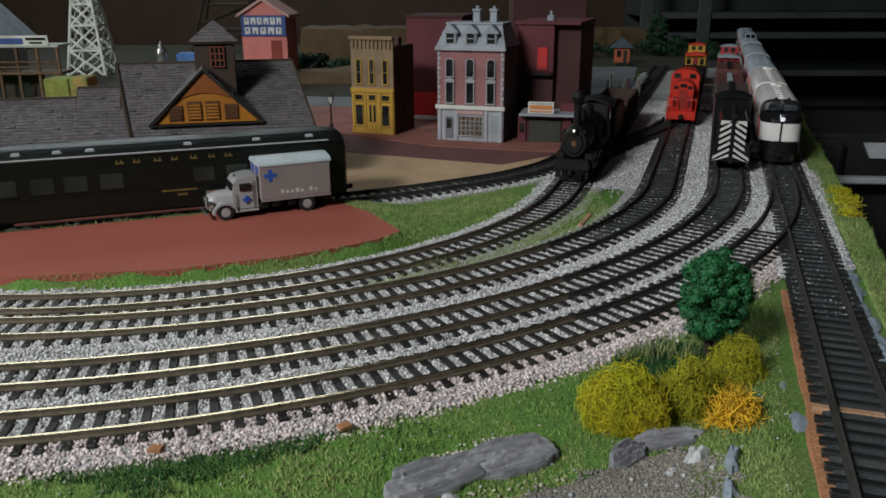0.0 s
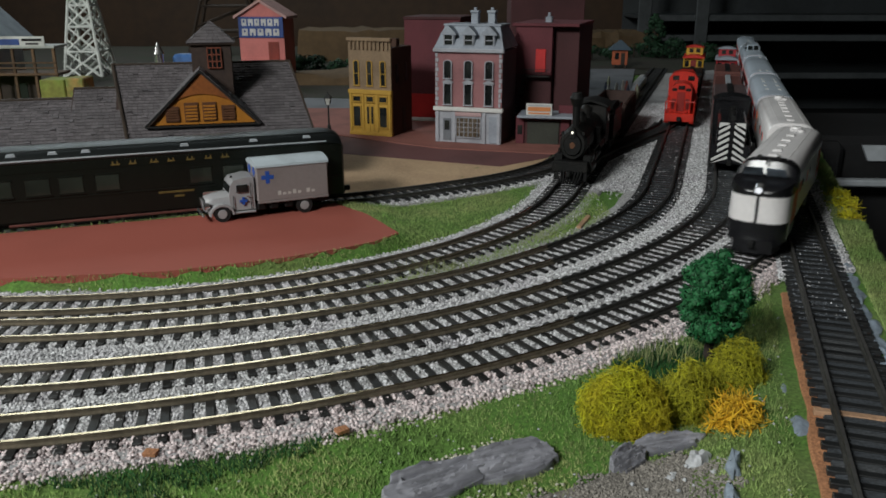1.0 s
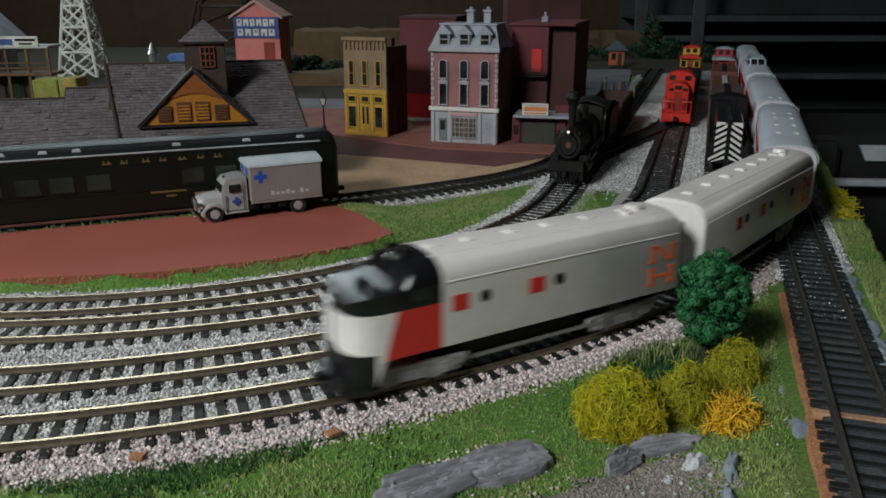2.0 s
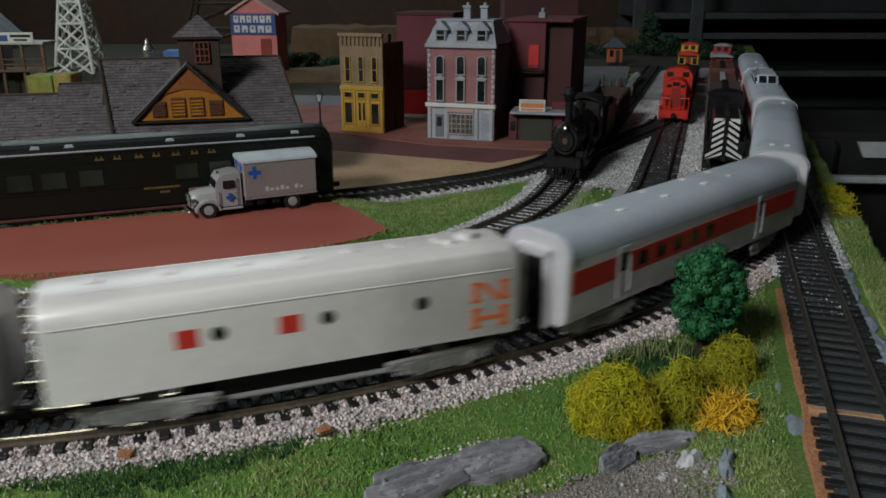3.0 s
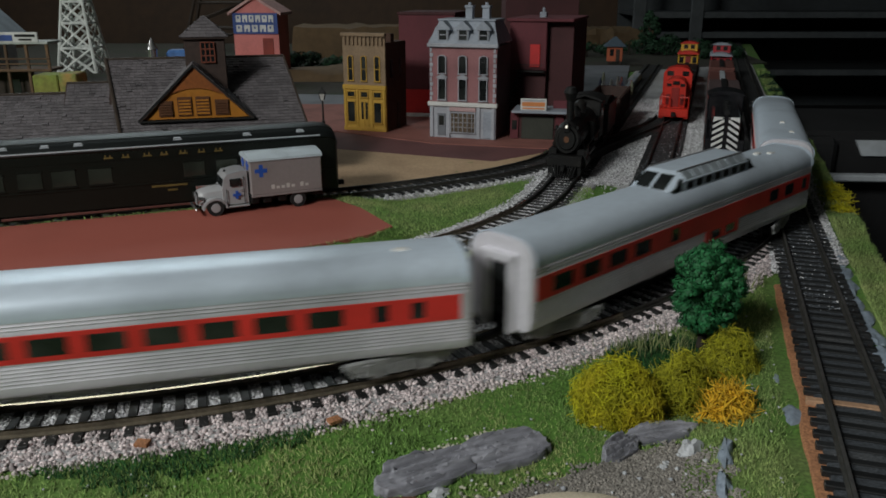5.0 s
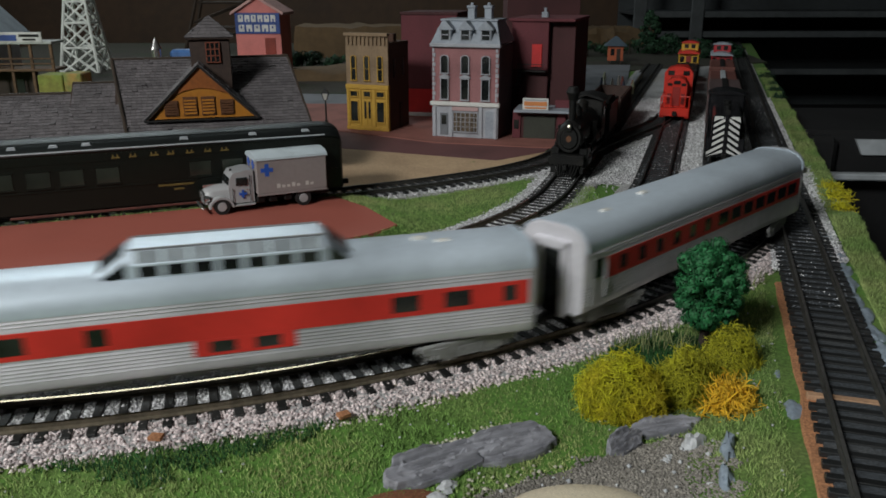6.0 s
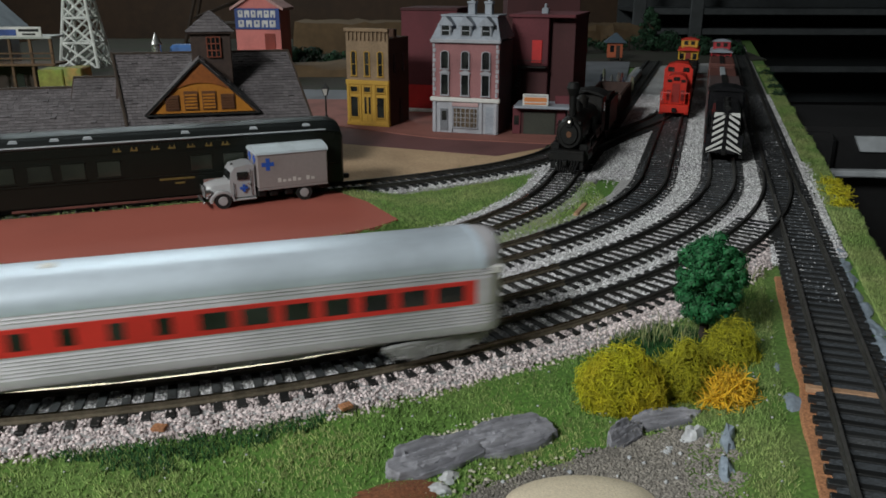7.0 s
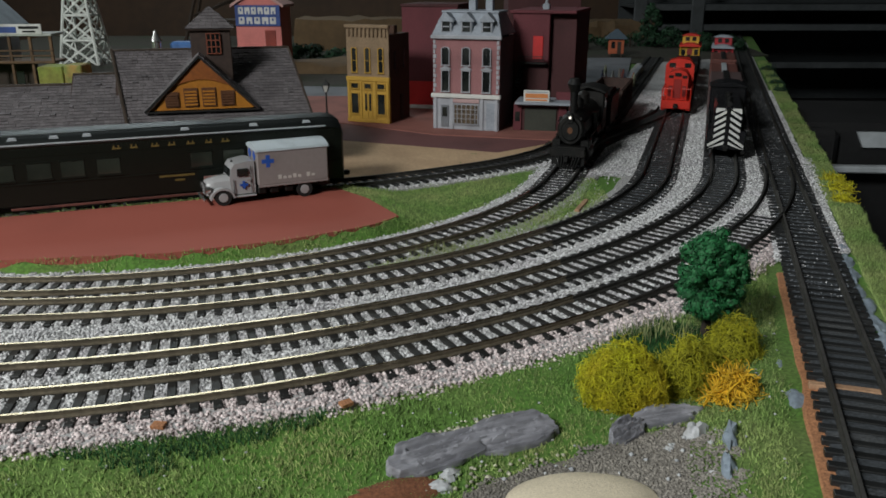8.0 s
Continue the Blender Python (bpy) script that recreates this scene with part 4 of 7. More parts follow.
BROWN_BRICK = mat("dark_brown_brick", (0.065, 0.03, 0.018), 0.8, vary=0.25, grain=900, blotch=40, bump=0.5)
ROSE_BRICK = mat("rose_brick", (0.30, 0.135, 0.14), 0.8, vary=0.25, grain=900, blotch=40, bump=0.5)
PALE_STONE = mat("pale_grey_stone", (0.38, 0.39, 0.43), 0.75, vary=0.12, grain=500, blotch=40)
ZINC = mat("grey_mansard", (0.30, 0.33, 0.38), 0.6, vary=0.15, grain=500, blotch=40)
MAROON = mat("maroon_brick", (0.12, 0.026, 0.034), 0.8, vary=0.15, grain=700, blotch=20, bump=0.3)
MAROON_DARK = mat("dark_maroon_brick", (0.062, 0.018, 0.020), 0.8, vary=0.15, grain=700, blotch=20, bump=0.3)
SCARLET = mat("scarlet_paint", (0.55, 0.02, 0.02), 0.6, vary=0.1, bump=0.1)
PINK = mat("pink_siding", (0.62, 0.20, 0.18), 0.7, vary=0.08, grain=400, blotch=20)
SIGN_BLUE = mat("blue_sign", (0.03, 0.07, 0.26), 0.6, vary=0.1, bump=0)
SIGN_WHITE = mat("white_sign_bar", (0.62, 0.62, 0.60), 0.6, vary=0.05, bump=0)
SIGN_ORANGE = mat("orange_sign_bar", (0.60, 0.22, 0.07), 0.6, vary=0.05, bump=0)
TIMBER_PALE = mat("pale_painted_boards", (0.50, 0.52, 0.50), 0.7, vary=0.12, grain=300, blotch=40)
LATTICE = mat("white_lattice_paint", (0.80, 0.83, 0.79), 0.6, vary=0.1, grain=300, blotch=40)
GREEN_SLATE = mat("blue_green_roof", (0.07, 0.10, 0.13), 0.6, vary=0.15, grain=400, blotch=30)
LAMP_IRON = mat("black_iron", (0.01, 0.01, 0.01), 0.5, vary=0.2, bump=0.1)
LAMP_GLASS = mat("frosted_lamp_glass", (0.5, 0.5, 0.47), 0.3, vary=0.05, bump=0)
BLUE_TARP = mat("blue_cover", (0.05, 0.14, 0.36), 0.6, vary=0.2, grain=200, blotch=60)


def shingled(parent, el, er, rr, rl, rows, wide, seed, lift=0.55):
    """A roof slope of overlapping shingles between the eave corners el, er and the ridge corners rr, rl."""
    el, er, rr, rl = (Vector(p) for p in (el, er, rr, rl))
    n = (er - el).cross(rl - el).normalized()
    rnd = random.Random(seed)
    base = Geo().add([el - n * 1.6, er - n * 1.6, rr - n * 1.6, rl - n * 1.6, el, er, rr, rl],
                     [(3, 2, 1, 0), (4, 5, 6, 7), (0, 1, 5, 4), (1, 2, 6, 5), (2, 3, 7, 6), (3, 0, 4, 7)])
    part("roof_deck", base, DEPOT_WALL, parent, smooth=False)
    g = Geo()
    for r in range(rows):
        a0, a1 = r / rows, min(1.0, (r + 1.18) / rows)
        l0, r0, l1, r1 = el.lerp(rl, a0), er.lerp(rr, a0), el.lerp(rl, a1), er.lerp(rr, a1)
        cnt = max(2, int((r0 - l0).length / wide))
        off = rnd.random()
        for i in range(-1, cnt + 1):
            u0, u1 = min(1, max(0, (i + off) / cnt)), min(1, max(0, (i + 0.94 + off) / cnt))
            if u1 - u0 < 0.004:
                continue
            up = n * (lift * (0.75 + rnd.random() * 0.5 + (1.2 if rnd.random() < 0.05 else 0)))
            p = [l0.lerp(r0, u0), l0.lerp(r0, u1), l1.lerp(r1, u1), l1.lerp(r1, u0)]
            q = [p[0] + up, p[1] + up, p[2] + n * 0.1, p[3] + n * 0.1]
            g.add([*p, *q], [(4, 5, 6, 7), (0, 1, 5, 4), (1, 2, 6, 5), (3, 0, 4, 7)])
    tagged(part("shingling", g, SHINGLE, parent, "overlapping grey shingles", smooth=False), kind="stuff")


def framed_window(parent, x, y, z, w, h, frame_mat, arch=False, bars=1, facing=-1, pane_mat=WINDOW, sill=None, t=0.9):
    """A window on a front wall (face toward -y): dark pane, frame, bars and sill. x is its middle, z its foot."""
    win = part("window", Geo().box(x - w / 2, x + w / 2, y - 0.1, y + 0.8, z, z + h, c=0.05), pane_mat, parent)
    g = Geo()
    for s in (-1, 1):
        g.box(x + s * w / 2 - 0.45, x + s * w / 2 + 0.45, y - t, y + 0.6, z - 0.4, z + h, c=0.1)
    if arch:
        n = 8
        outer = [(x + (w / 2 + 0.6) * math.cos(math.pi * i / n), z + h - 0.2 + (w / 2) * 0.7 * math.sin(math.pi * i / n)) for i in range(n + 1)]
        inner = [(x + (w / 2 - 0.5) * math.cos(math.pi * i / n), z + h - 0.2 + (w / 2 - 0.8) * 0.7 * math.sin(math.pi * i / n)) for i in range(n + 1)]
        g.prism(outer + inner[::-1], y - t, y + 0.6, "y")
        part("fanlight", Geo().prism(inner, y - 0.1, y + 0.8, "y"), pane_mat, win)
    else:
        g.box(x - w / 2 - 0.5, x + w / 2 + 0.5, y - t, y + 0.6, z + h - 0.3, z + h + 0.6, c=0.1)
    for i in range(bars):
        zz = z + h * (i + 1) / (bars + 1)
        g.box(x - w / 2, x + w / 2, y - 0.5, y + 0.3, zz - 0.25, zz + 0.25, c=0.05)
    part("window_frame", g, frame_mat, win)
    part("sill", Geo().box(x - w / 2 - 1, x + w / 2 + 1, y - t - 0.6, y + 0.6, z - 1.1, z - 0.2, c=0.15), sill or frame_mat, win)
    return win


def build_depot():
    d = thing("depot", "dark depot with grey shingle roofs and amber gable", "building", place(-176, 584, 0.5, 15))
    part("wall", Geo().box(-44, 66, 10, 118, -4, 38, c=0.5), DEPOT_WALL, d)
    part("wing_wall", Geo().box(-230, -52, 14, 104, -4, 30, c=0.5), DEPOT_WALL, d)
    shingled(d, (-50.5, -8, 34), (80, -8, 34), (70, 72, 80), (-64.5, 72, 80), 26, 3.6, 1, 0.7)
    shingled(d, (80, 150, 34), (-64, 150, 34), (-64.5, 72, 80), (70, 72, 80), 12, 6, 2)
    part("gable_end", Geo().prism([(-6, 34), (148, 34), (72, 78)], 66, 68, "x"), DEPOT_WALL, d)
    part("barge_board", Geo().tube((-50.8, -9, 34.6), (-64.8, 72, 80.8), 1.3, n=6), MAT_DARKWOOD, d)
    part("barge_board", Geo().tube((80.3, -9, 34.6), (70.3, 72, 80.8), 0.9, n=6), MAT_DARKWOOD, d)
    part("gable_end", Geo().prism([(20, 34), (148, 34), (72, 78)], -62, -60, "x"), DEPOT_WALL, d)
    part("ridge_cap", Geo().box(-65, 70.5, 70.6, 73.4, 79.4, 81.4, c=0.4), MAT_DARKWOOD, d)
    shingled(d, (-250, -2, 27), (-93, -2, 27), (-93, 62, 56.4), (-250, 62, 56.4), 18, 3.8, 4, 0.7)
    shingled(d, (-93, -2, 28.5), (-48, -2, 28.5), (-60, 66, 63.4), (-93, 66, 63.4), 19, 3.8, 5, 0.7)
    part("ridge_cap", Geo().box(-250, -93, 60.5, 63.5, 55.8, 57.8, c=0.4), MAT_DARKWOOD, d)
    part("ridge_cap", Geo().box(-94, -62, 64.5, 67.5, 62.8, 64.6, c=0.4), MAT_DARKWOOD, d)
    part("wing_end", Geo().prism([(40, 46), (66, 63), (66, 46)], -94.4, -93.2, "x"), DEPOT_WALL, d)
    # amber gable
    part("gable_wall", Geo().prism([(-37, 43), (38, 43), (1.5, 79)], 1.5, 9, "y"), AMBER, d, "amber painted gable")
    arch = [(-19 + 41 * i / 12, 59.5 + 5.0 * math.sin(math.pi * i / 12)) for i in range(13)]
    part("gable_peak", Geo().prism(arch + [(1.5, 79.5)], 0.6, 2.4, "y"), mat("shaded_amber_boards", (0.26, 0.075, 0.012), 0.6, vary=0.2, grain=400, blotch=40), d, "rust-brown boarded gable peak")
    for s in (-1, 1):
        foot = 1.5 + s * 40.5
        g = Geo().prism([(foot, 41.4), (foot, 43.0), (1.5, 81.6), (1.5, 79.8)][::s], -1.2, 2, "y")
        part("barge_board", g, LAMP_IRON, d)
        corner = [(foot, -1, 42.2), (foot, 6, 42.6), (1.5, 71, 81.8), (1.5, -1, 81.8)]
        if s < 0:
            shingled(d, corner[1], corner[0], corner[3], corner[2], 12, 4.4, 6)
        else:
            shingled(d, corner[0], corner[1], corner[2], corner[3], 12, 4.4, 7)
    part("gable_sill", Geo().box(-39, 42, -1.6, 4, 41.2, 42.4, c=0.4), LAMP_IRON, d)
    for x, w in ((-19.5, 11), (-6.3, 11), (6.3, 11), (19.5, 11)):
        h = 11.0 if abs(x) > 10 else 13.5
        win = part("window", Geo().box(x - w / 2 + 0.6, x + w / 2 - 0.6, 0.6, 2.2, 45.0, 45.0 + h, c=0.1), BROWN_TRIM, d, "brown louvred window")
        g = Geo()
        for i in range(5):
            g.box(x - w / 2 + 1.2, x + w / 2 - 1.2, 0.0, 1.2, 46 + i * (h - 2) / 5, 46 + (i + 0.55) * (h - 2) / 5, c=0.1)
        part("louvre_pane", g, AMBER if abs(x) < 10 else BROWN_TRIM, win)
    # square tower
    t = (11, 40)
    part("tower", Geo().box(t[0] - 15, t[0] + 14, t[1] - 14, t[1] + 14, 50, 99, c=0.5), DEPOT_WALL, d)
    w = part("window", Geo().box(t[0] - 3.4, t[0] + 6, t[1] - 15, t[1] - 13.4, 80.5, 94.5, c=0.1), WINDOW, d)
    g = Geo()
    for i in range(4):
        g.box(t[0] - 3.8 + i * 3.2, t[0] - 3.0 + i * 3.2, t[1] - 15.6, t[1] - 14.2, 80, 95, c=0.1)
        g.box(t[0] - 3.8, t[0] + 6.4, t[1] - 15.6, t[1] - 14.2, 80 + i * 4.8, 80.8 + i * 4.8, c=0.1)
    part("window_frame", g, mat("rust_trim", (0.20, 0.05, 0.025), 0.6), w)
    apex = (t[0], t[1], 113.5)
    cs = [(t[0] - 17.5, t[1] - 17, 98.5), (t[0] + 16.5, t[1] - 17, 98.5), (t[0] + 16.5, t[1] + 17, 98.5), (t[0] - 17.5, t[1] + 17, 98.5)]
    for i in range(4):
        shingled(d, cs[i], cs[(i + 1) % 4], apex, (apex[0], apex[1], apex[2] + 0.01), 7, 4.6, 20 + i)
    part("tower_soffit", Geo().box(t[0] - 17, t[0] + 16, t[1] - 16.5, t[1] + 16.5, 97.0, 98.4, c=0.4), DEPOT_WALL, d)


def build_town():
    # narrow ochre shop
    b = thing("shop_house", "narrow two-storey shop with ochre front and brown brick sides", "building", place(-95, 817, -4, -21))
    part("wall", Geo().box(0, 45, 1, 50, 0, 86, c=0.4), BROWN_BRICK, b)
    part("front_wall", Geo().box(-0.6, 45.6, -1.5, 1.2, 42, 92, c=0.3), TAUPE_BRICK, b, "taupe brick upper front")
    part("shop_front", Geo().box(-0.8, 45.8, -2.2, 1.2, 0, 42, c=0.3), OCHRE, b, "ochre shop front")
    part("cornice", Geo().box(-1.4, 46.4, -4.2, 1.5, 92, 95.5, c=0.6), TAUPE_BRICK, b)
    for i in range(10):
        part("bracket", Geo().box(2 + i * 4.4, 3.6 + i * 4.4, -3.6, -1.2, 84, 92, c=0.3), TAUPE_BRICK, b)
    part("belt_course", Geo().box(-1.2, 46.2, -3.4, 1.2, 41, 45.5, c=0.5), OCHRE, b)
    part("base_course", Geo().box(-1.2, 46.2, -3.2, 1.2, 0, 4.0, c=0.5), OCHRE, b)
    for x in (8, 22.5, 37):
        framed_window(b, x, -1.7, 50, 5.4, 22, OCHRE, arch=True, bars=1)
    for x in (8, 37):
        framed_window(b, x, -2.4, 9, 8.6, 20, OCHRE, bars=0)
        framed_window(b, x, -2.4, 34, 8.6, 5, OCHRE, bars=0)
    framed_window(b, 22.5, -2.4, 34, 8, 5, OCHRE, bars=0)
    for x in (20.2, 24.8):
        dr = part("door", Geo().box(x - 2.0, x + 2.0, -2.8, -1.8, 4, 31, c=0.2), OCHRE, b)
        part("door_pane", Geo().box(x - 1.2, x + 1.2, -3.0, -2.6, 12, 29, c=0.1), WINDOW, dr)
    for x in (1.2, 14.6, 30.4, 43.8):
        part("pilaster", Geo().box(x - 1.2, x + 1.2, -3.2, -1.8, 3, 42, c=0.3), OCHRE, b)
    part("chimney", Geo().box(36, 42, 20, 28, 84, 94, c=0.5), BROWN_BRICK, b)
    part("side_door", Geo().box(44.6, 45.8, 26, 33, 0, 26, c=0.2), MAT_DARKWOOD, b)
    for y in (14, 36):
        part("side_window", Geo().box(44.6, 45.5, y - 2.5, y + 2.5, 52, 70, c=0.1), WINDOW, b)
    # three-storey mansard house
    b = thing("mansard_house", "rose brick house with stone trim and dormered grey mansard", "building", place(-9, 777, -4, -17))
    part("wall", Geo().box(0, 65, 1, 58, 0, 86, c=0.4), mat("side_brick", (0.10, 0.07, 0.075), 0.8, vary=0.25, grain=900, blotch=40, bump=0.4), b)
    part("front_wall", Geo().box(0, 65, -1.2, 1.2, 33, 86, c=0.3), ROSE_BRICK, b, "rose brick upper storeys")
    part("shop_front", Geo().box(0, 65, -1.6, 1.2, 0, 31, c=0.3), PALE_STONE, b, "pale grey shop front")
    part("cornice", Geo().box(-1.6, 66.6, -4.5, 1.5, 84.5, 88, c=0.6), PALE_STONE, b)
    part("belt_course", Geo().box(-1.6, 66.6, -4.0, 1.2, 30, 34, c=0.6), SIGN_WHITE, b)
    for x in (12.5, 32.5, 52.5):
        framed_window(b, x, -1.4, 61, 7.6, 14, PALE_STONE, arch=True, bars=0, t=1.8)
        framed_window(b, x, -1.4, 36.5, 7.6, 19, PALE_STONE, bars=0, t=1.8)
        part("window_hood", Geo().prism([(x - 5.6, 56.4), (x + 5.6, 56.4), (x + 5.0, 57.6), (x, 60.0), (x - 5.0, 57.6)], -3.4, -1.0, "y"), PALE_STONE, b)
    for i in range(11):
        for x in (0.2, 61.8):
            part("quoin", Geo().box(x, x + (3.2 if i % 2 else 2.2), -2.0, 0, 35 + i * 4.5, 38.6 + i * 4.5, c=0.3), PALE_STONE, b)
    framed_window(b, 33, -1.8, 6, 24, 18, PALE_STONE, bars=3, pane_mat=mat("shop_display", (0.10, 0.075, 0.05), 0.25, vary=0.6, grain=260, blotch=200, bump=0))
    for i in range(5):
        part("mullion", Geo().box(24 + i * 4.4, 24.6 + i * 4.4, -2.6, -1.6, 6, 24, c=0.1), PALE_STONE, b)
    part("shop_sign", Geo().box(20, 46, -3.2, -1.6, 25.6, 29.4, c=0.3), mat("faded_rose_sign", (0.45, 0.30, 0.30), 0.6), b)
    dr = part("door", Geo().box(8, 16, -2.4, -1.2, 2, 23, c=0.3), mat("grey_door", (0.16, 0.17, 0.19), 0.5), b)
    part("door_pane", Geo().box(9.6, 14.4, -2.8, -2.2, 12, 21, c=0.1), WINDOW, dr)
    part("side_door", Geo().box(53, 62, -2.4, -1.2, 1, 26, c=0.3), ZINC, b)
    for x in (2.4, 19, 48.5, 62.6):
        part("pilaster", Geo().box(x - 1.6, x + 1.6, -3.0, -1.4, 0, 30, c=0.4), PALE_STONE, b)
    # mansard: steep front slope and flat deck
    part("mansard", Geo().loft([[(-1, -3, 88), (66, -3, 88), (66, 59, 88), (-1, 59, 88)], [(6, 12, 108), (59, 12, 108), (59, 46, 108), (6, 46, 108)]]), ZINC, b, "grey slate mansard roof", smooth=False)
    part("deck", Geo().box(4.5, 60.5, 10.5, 47.5, 107.6, 109.4, c=0.4), ZINC, b)
    for x in (13, 32.5, 52):
        dm = part("dormer", Geo().box(x - 5.5, x + 5.5, -1.2, 14, 90, 101, c=0.3), ZINC, b)
        part("dormer_roof", Geo().prism([(x - 7.8, 100.2), (x + 7.8, 100.2), (x + 6.4, 102.4), (x, 108.4), (x - 6.4, 102.4)], -3.2, 15, "y"), ZINC, dm)
        part("dormer_window", Geo().box(x - 3.8, x + 3.8, -1.9, -1.0, 91.4, 100.0, c=0.1), WINDOW, dm)
        part("dormer_bar", Geo().box(x - 3.2, x + 3.2, -2.3, -1.6, 95.2, 96.0, c=0.1).box(x - 4.6, x - 3.7, -2.3, -1.2, 91, 100.4, c=0.1).box(x + 3.7, x + 4.6, -2.3, -1.2, 91, 100.4, c=0.1), PALE_STONE, dm)
    for x in (31, 47.5):
        ch = part("chimney", Geo().box(x - 3.4, x + 3.4, 24, 32, 107, 119, c=0.5), ZINC, b)
        part("chimney_cap", Geo().box(x - 4.2, x + 4.2, 23, 33, 119, 121.4, c=0.5).tube((x, 28, 121), (x, 28, 124), 1.6, n=8), ZINC, ch)
    # maroon blocks behind
    b = thing("warehouse", "plain maroon brick warehouse with scarlet ground floor", "building", place(-45, 905, -4, -12))
    part("wall", Geo().box(0, 62, 0, 80, 30, 110, c=0.5), MAROON, b)
    part("ground_floor", Geo().box(-0.4, 62.4, -0.4, 80, 4, 30, c=0.5), SCARLET, b, "scarlet ground floor")
    part("plinth", Geo().box(-1.2, 63.2, -1.2, 81, 0, 4, c=0.5), SIGN_WHITE, b)
    part("coping", Geo().box(-1, 63, -1, 81, 109, 112, c=0.5), MAROON_DARK, b)
    b = thing("tall_brick_block", "tall dark maroon brick block with red door and fire stairs", "building", place(66, 812, -4, -17))
    part("wall", Geo().box(-2, 62, 22, 120, 0, 106, c=0.5), MAROON_DARK, b)
    part("bay", Geo().box(0, 37, 12, 24, 59, 107, c=0.5), MAROON, b, "maroon brick bay")
    part("coping", Geo().box(-3, 63, 10, 121, 105.5, 108.5, c=0.5), MAROON, b)
    part("lower_wall", Geo().box(0, 37, 14, 24, 0, 59, c=0.5), MAROON_DARK, b)
    dr = part("door", Geo().box(21, 31, 10.8, 12.4, 62, 84, c=0.3), SCARLET, b, "bright red door")
    part("landing", Geo().box(8, 36, 4, 13, 57.6, 58.8, c=0.2), LAMP_IRON, b)
    g = Geo()
    for i in range(12):
        g.box(8 + i * 2.3, 8.4 + i * 2.3, 4, 4.4, 58.8, 65, c=0.05)
    g.box(8, 36, 4, 4.5, 64.6, 65.2, c=0.1)
    part("railing", g, LAMP_IRON, b)
    g = Geo()
    for i in range(12):
        g.box(12 - i * 1.1 - 2, 12 - i * 1.1 + 3, 5, 12, 56 - i * 3.6, 56.8 - i * 3.6, c=0.1)
    g.tube((13, 5, 62), (-1, 5, 17), 0.5, n=6).tube((11, 5, 58), (-3, 5, 13), 0.6, n=6)
    part("fire_stairs", g, LAMP_IRON, b, "black iron fire stairs")
    for x in (24,):
        part("roof_vent", Geo().box(x, x + 7, 40, 48, 106, 114, c=1).tube((x + 3.5, 44, 113), (x + 3.5, 44, 118), 1.5, n=8), ZINC, b)
    b = thing("back_block", "tall plain maroon block rising behind the town", "building", place(75, 960, -4, 0))
    part("wall", Geo().box(0, 84, 0, 70, 0, 136, c=0.5), MAROON_DARK, b)
    part("coping", Geo().box(-1, 85, -1, 71, 135, 138, c=0.5), MAROON_DARK, b)
    # low garage
    b = thing("garage", "low brick garage with grey flat roof and roof sign", "building", place(73, 764, -4, -12))
    b.scale = (0.97, 1, 0.88)
    part("wall", Geo().box(-6, 46, 2, 30, 0, 30, c=0.4), MAROON_DARK, b)
    part("pier", Geo().box(-6, 2, 0, 4, 0, 29, c=0.4), MAROON, b)
    part("pier", Geo().box(38, 46, 0, 4, 0, 29, c=0.4), MAROON, b)
    part("roll_door", Geo().box(5, 36, 0.6, 2.6, 0, 24, c=0.3), mat("olive_door", (0.035, 0.038, 0.028), 0.6), b, "dark roller door")
    part("window", Geo().box(-4.4, 0.4, -0.6, 0.4, 10, 20, c=0.2), WINDOW, b)
    part("roof", Geo().box(-4, 50, -9, 31, 29, 31.6, c=0.5), ZINC, b, "grey overhanging roof")
    part("parapet", Geo().box(34, 50, 14, 18, 31, 40, c=0.4), MAROON, b)
    sg = part("sign_board", Geo().box(4, 29, -4, -2.6, 31.6, 44, c=0.3), SIGN_WHITE, b, "white and orange roof sign")
    part("sign_bar", Geo().box(5.5, 27.5, -4.6, -3.8, 36, 40.4, c=0.1), SIGN_ORANGE, sg)
    part("sign_bar", Geo().box(6, 27, -4.6, -3.8, 33, 34.6, c=0.1), SIGN_ORANGE, sg)
    part("sign_bar", Geo().box(6, 27, -4.6, -3.8, 41.6, 42.8, c=0.1), LABEL_GREY, sg)
    # street lamp
    l = thing("street_lamp", "black iron street lamp with glazed lantern", "street lamp", place(-122, 842, -4))
    part("post", Geo().tube((0, 0, 0), (0, 0, 5), 2.2, 1.6).tube((0, 0, 5), (0, 0, 26), 1.0, 0.8), LAMP_IRON, l)
    part("lantern", Geo().loft([[(s * 1.6, t * 1.6, 26) for s, t in ((-1, -1), (1, -1), (1, 1), (-1, 1))], [(s * 3.0, t * 3.0, 33) for s, t in ((-1, -1), (1, -1), (1, 1), (-1, 1))]]), LAMP_GLASS, l, "frosted glass lantern")
    g = Geo()
    for s, t in ((-1, -1), (1, -1), (1, 1), (-1, 1)):
        g.tube((s * 1.7, t * 1.7, 26), (s * 3.1, t * 3.1, 33), 0.4, n=6)
    g.loft([[(s * 3.8, t * 3.8, 33) for s, t in ((-1, -1), (1, -1), (1, 1), (-1, 1))], [(s * 0.6, t * 0.6, 37.5) for s, t in ((-1, -1), (1, -1), (1, 1), (-1, 1))]])
    g.tube((0, 0, 37), (0, 0, 39.4), 0.6, 0.3)
    part("lantern_cage", g, LAMP_IRON, l)


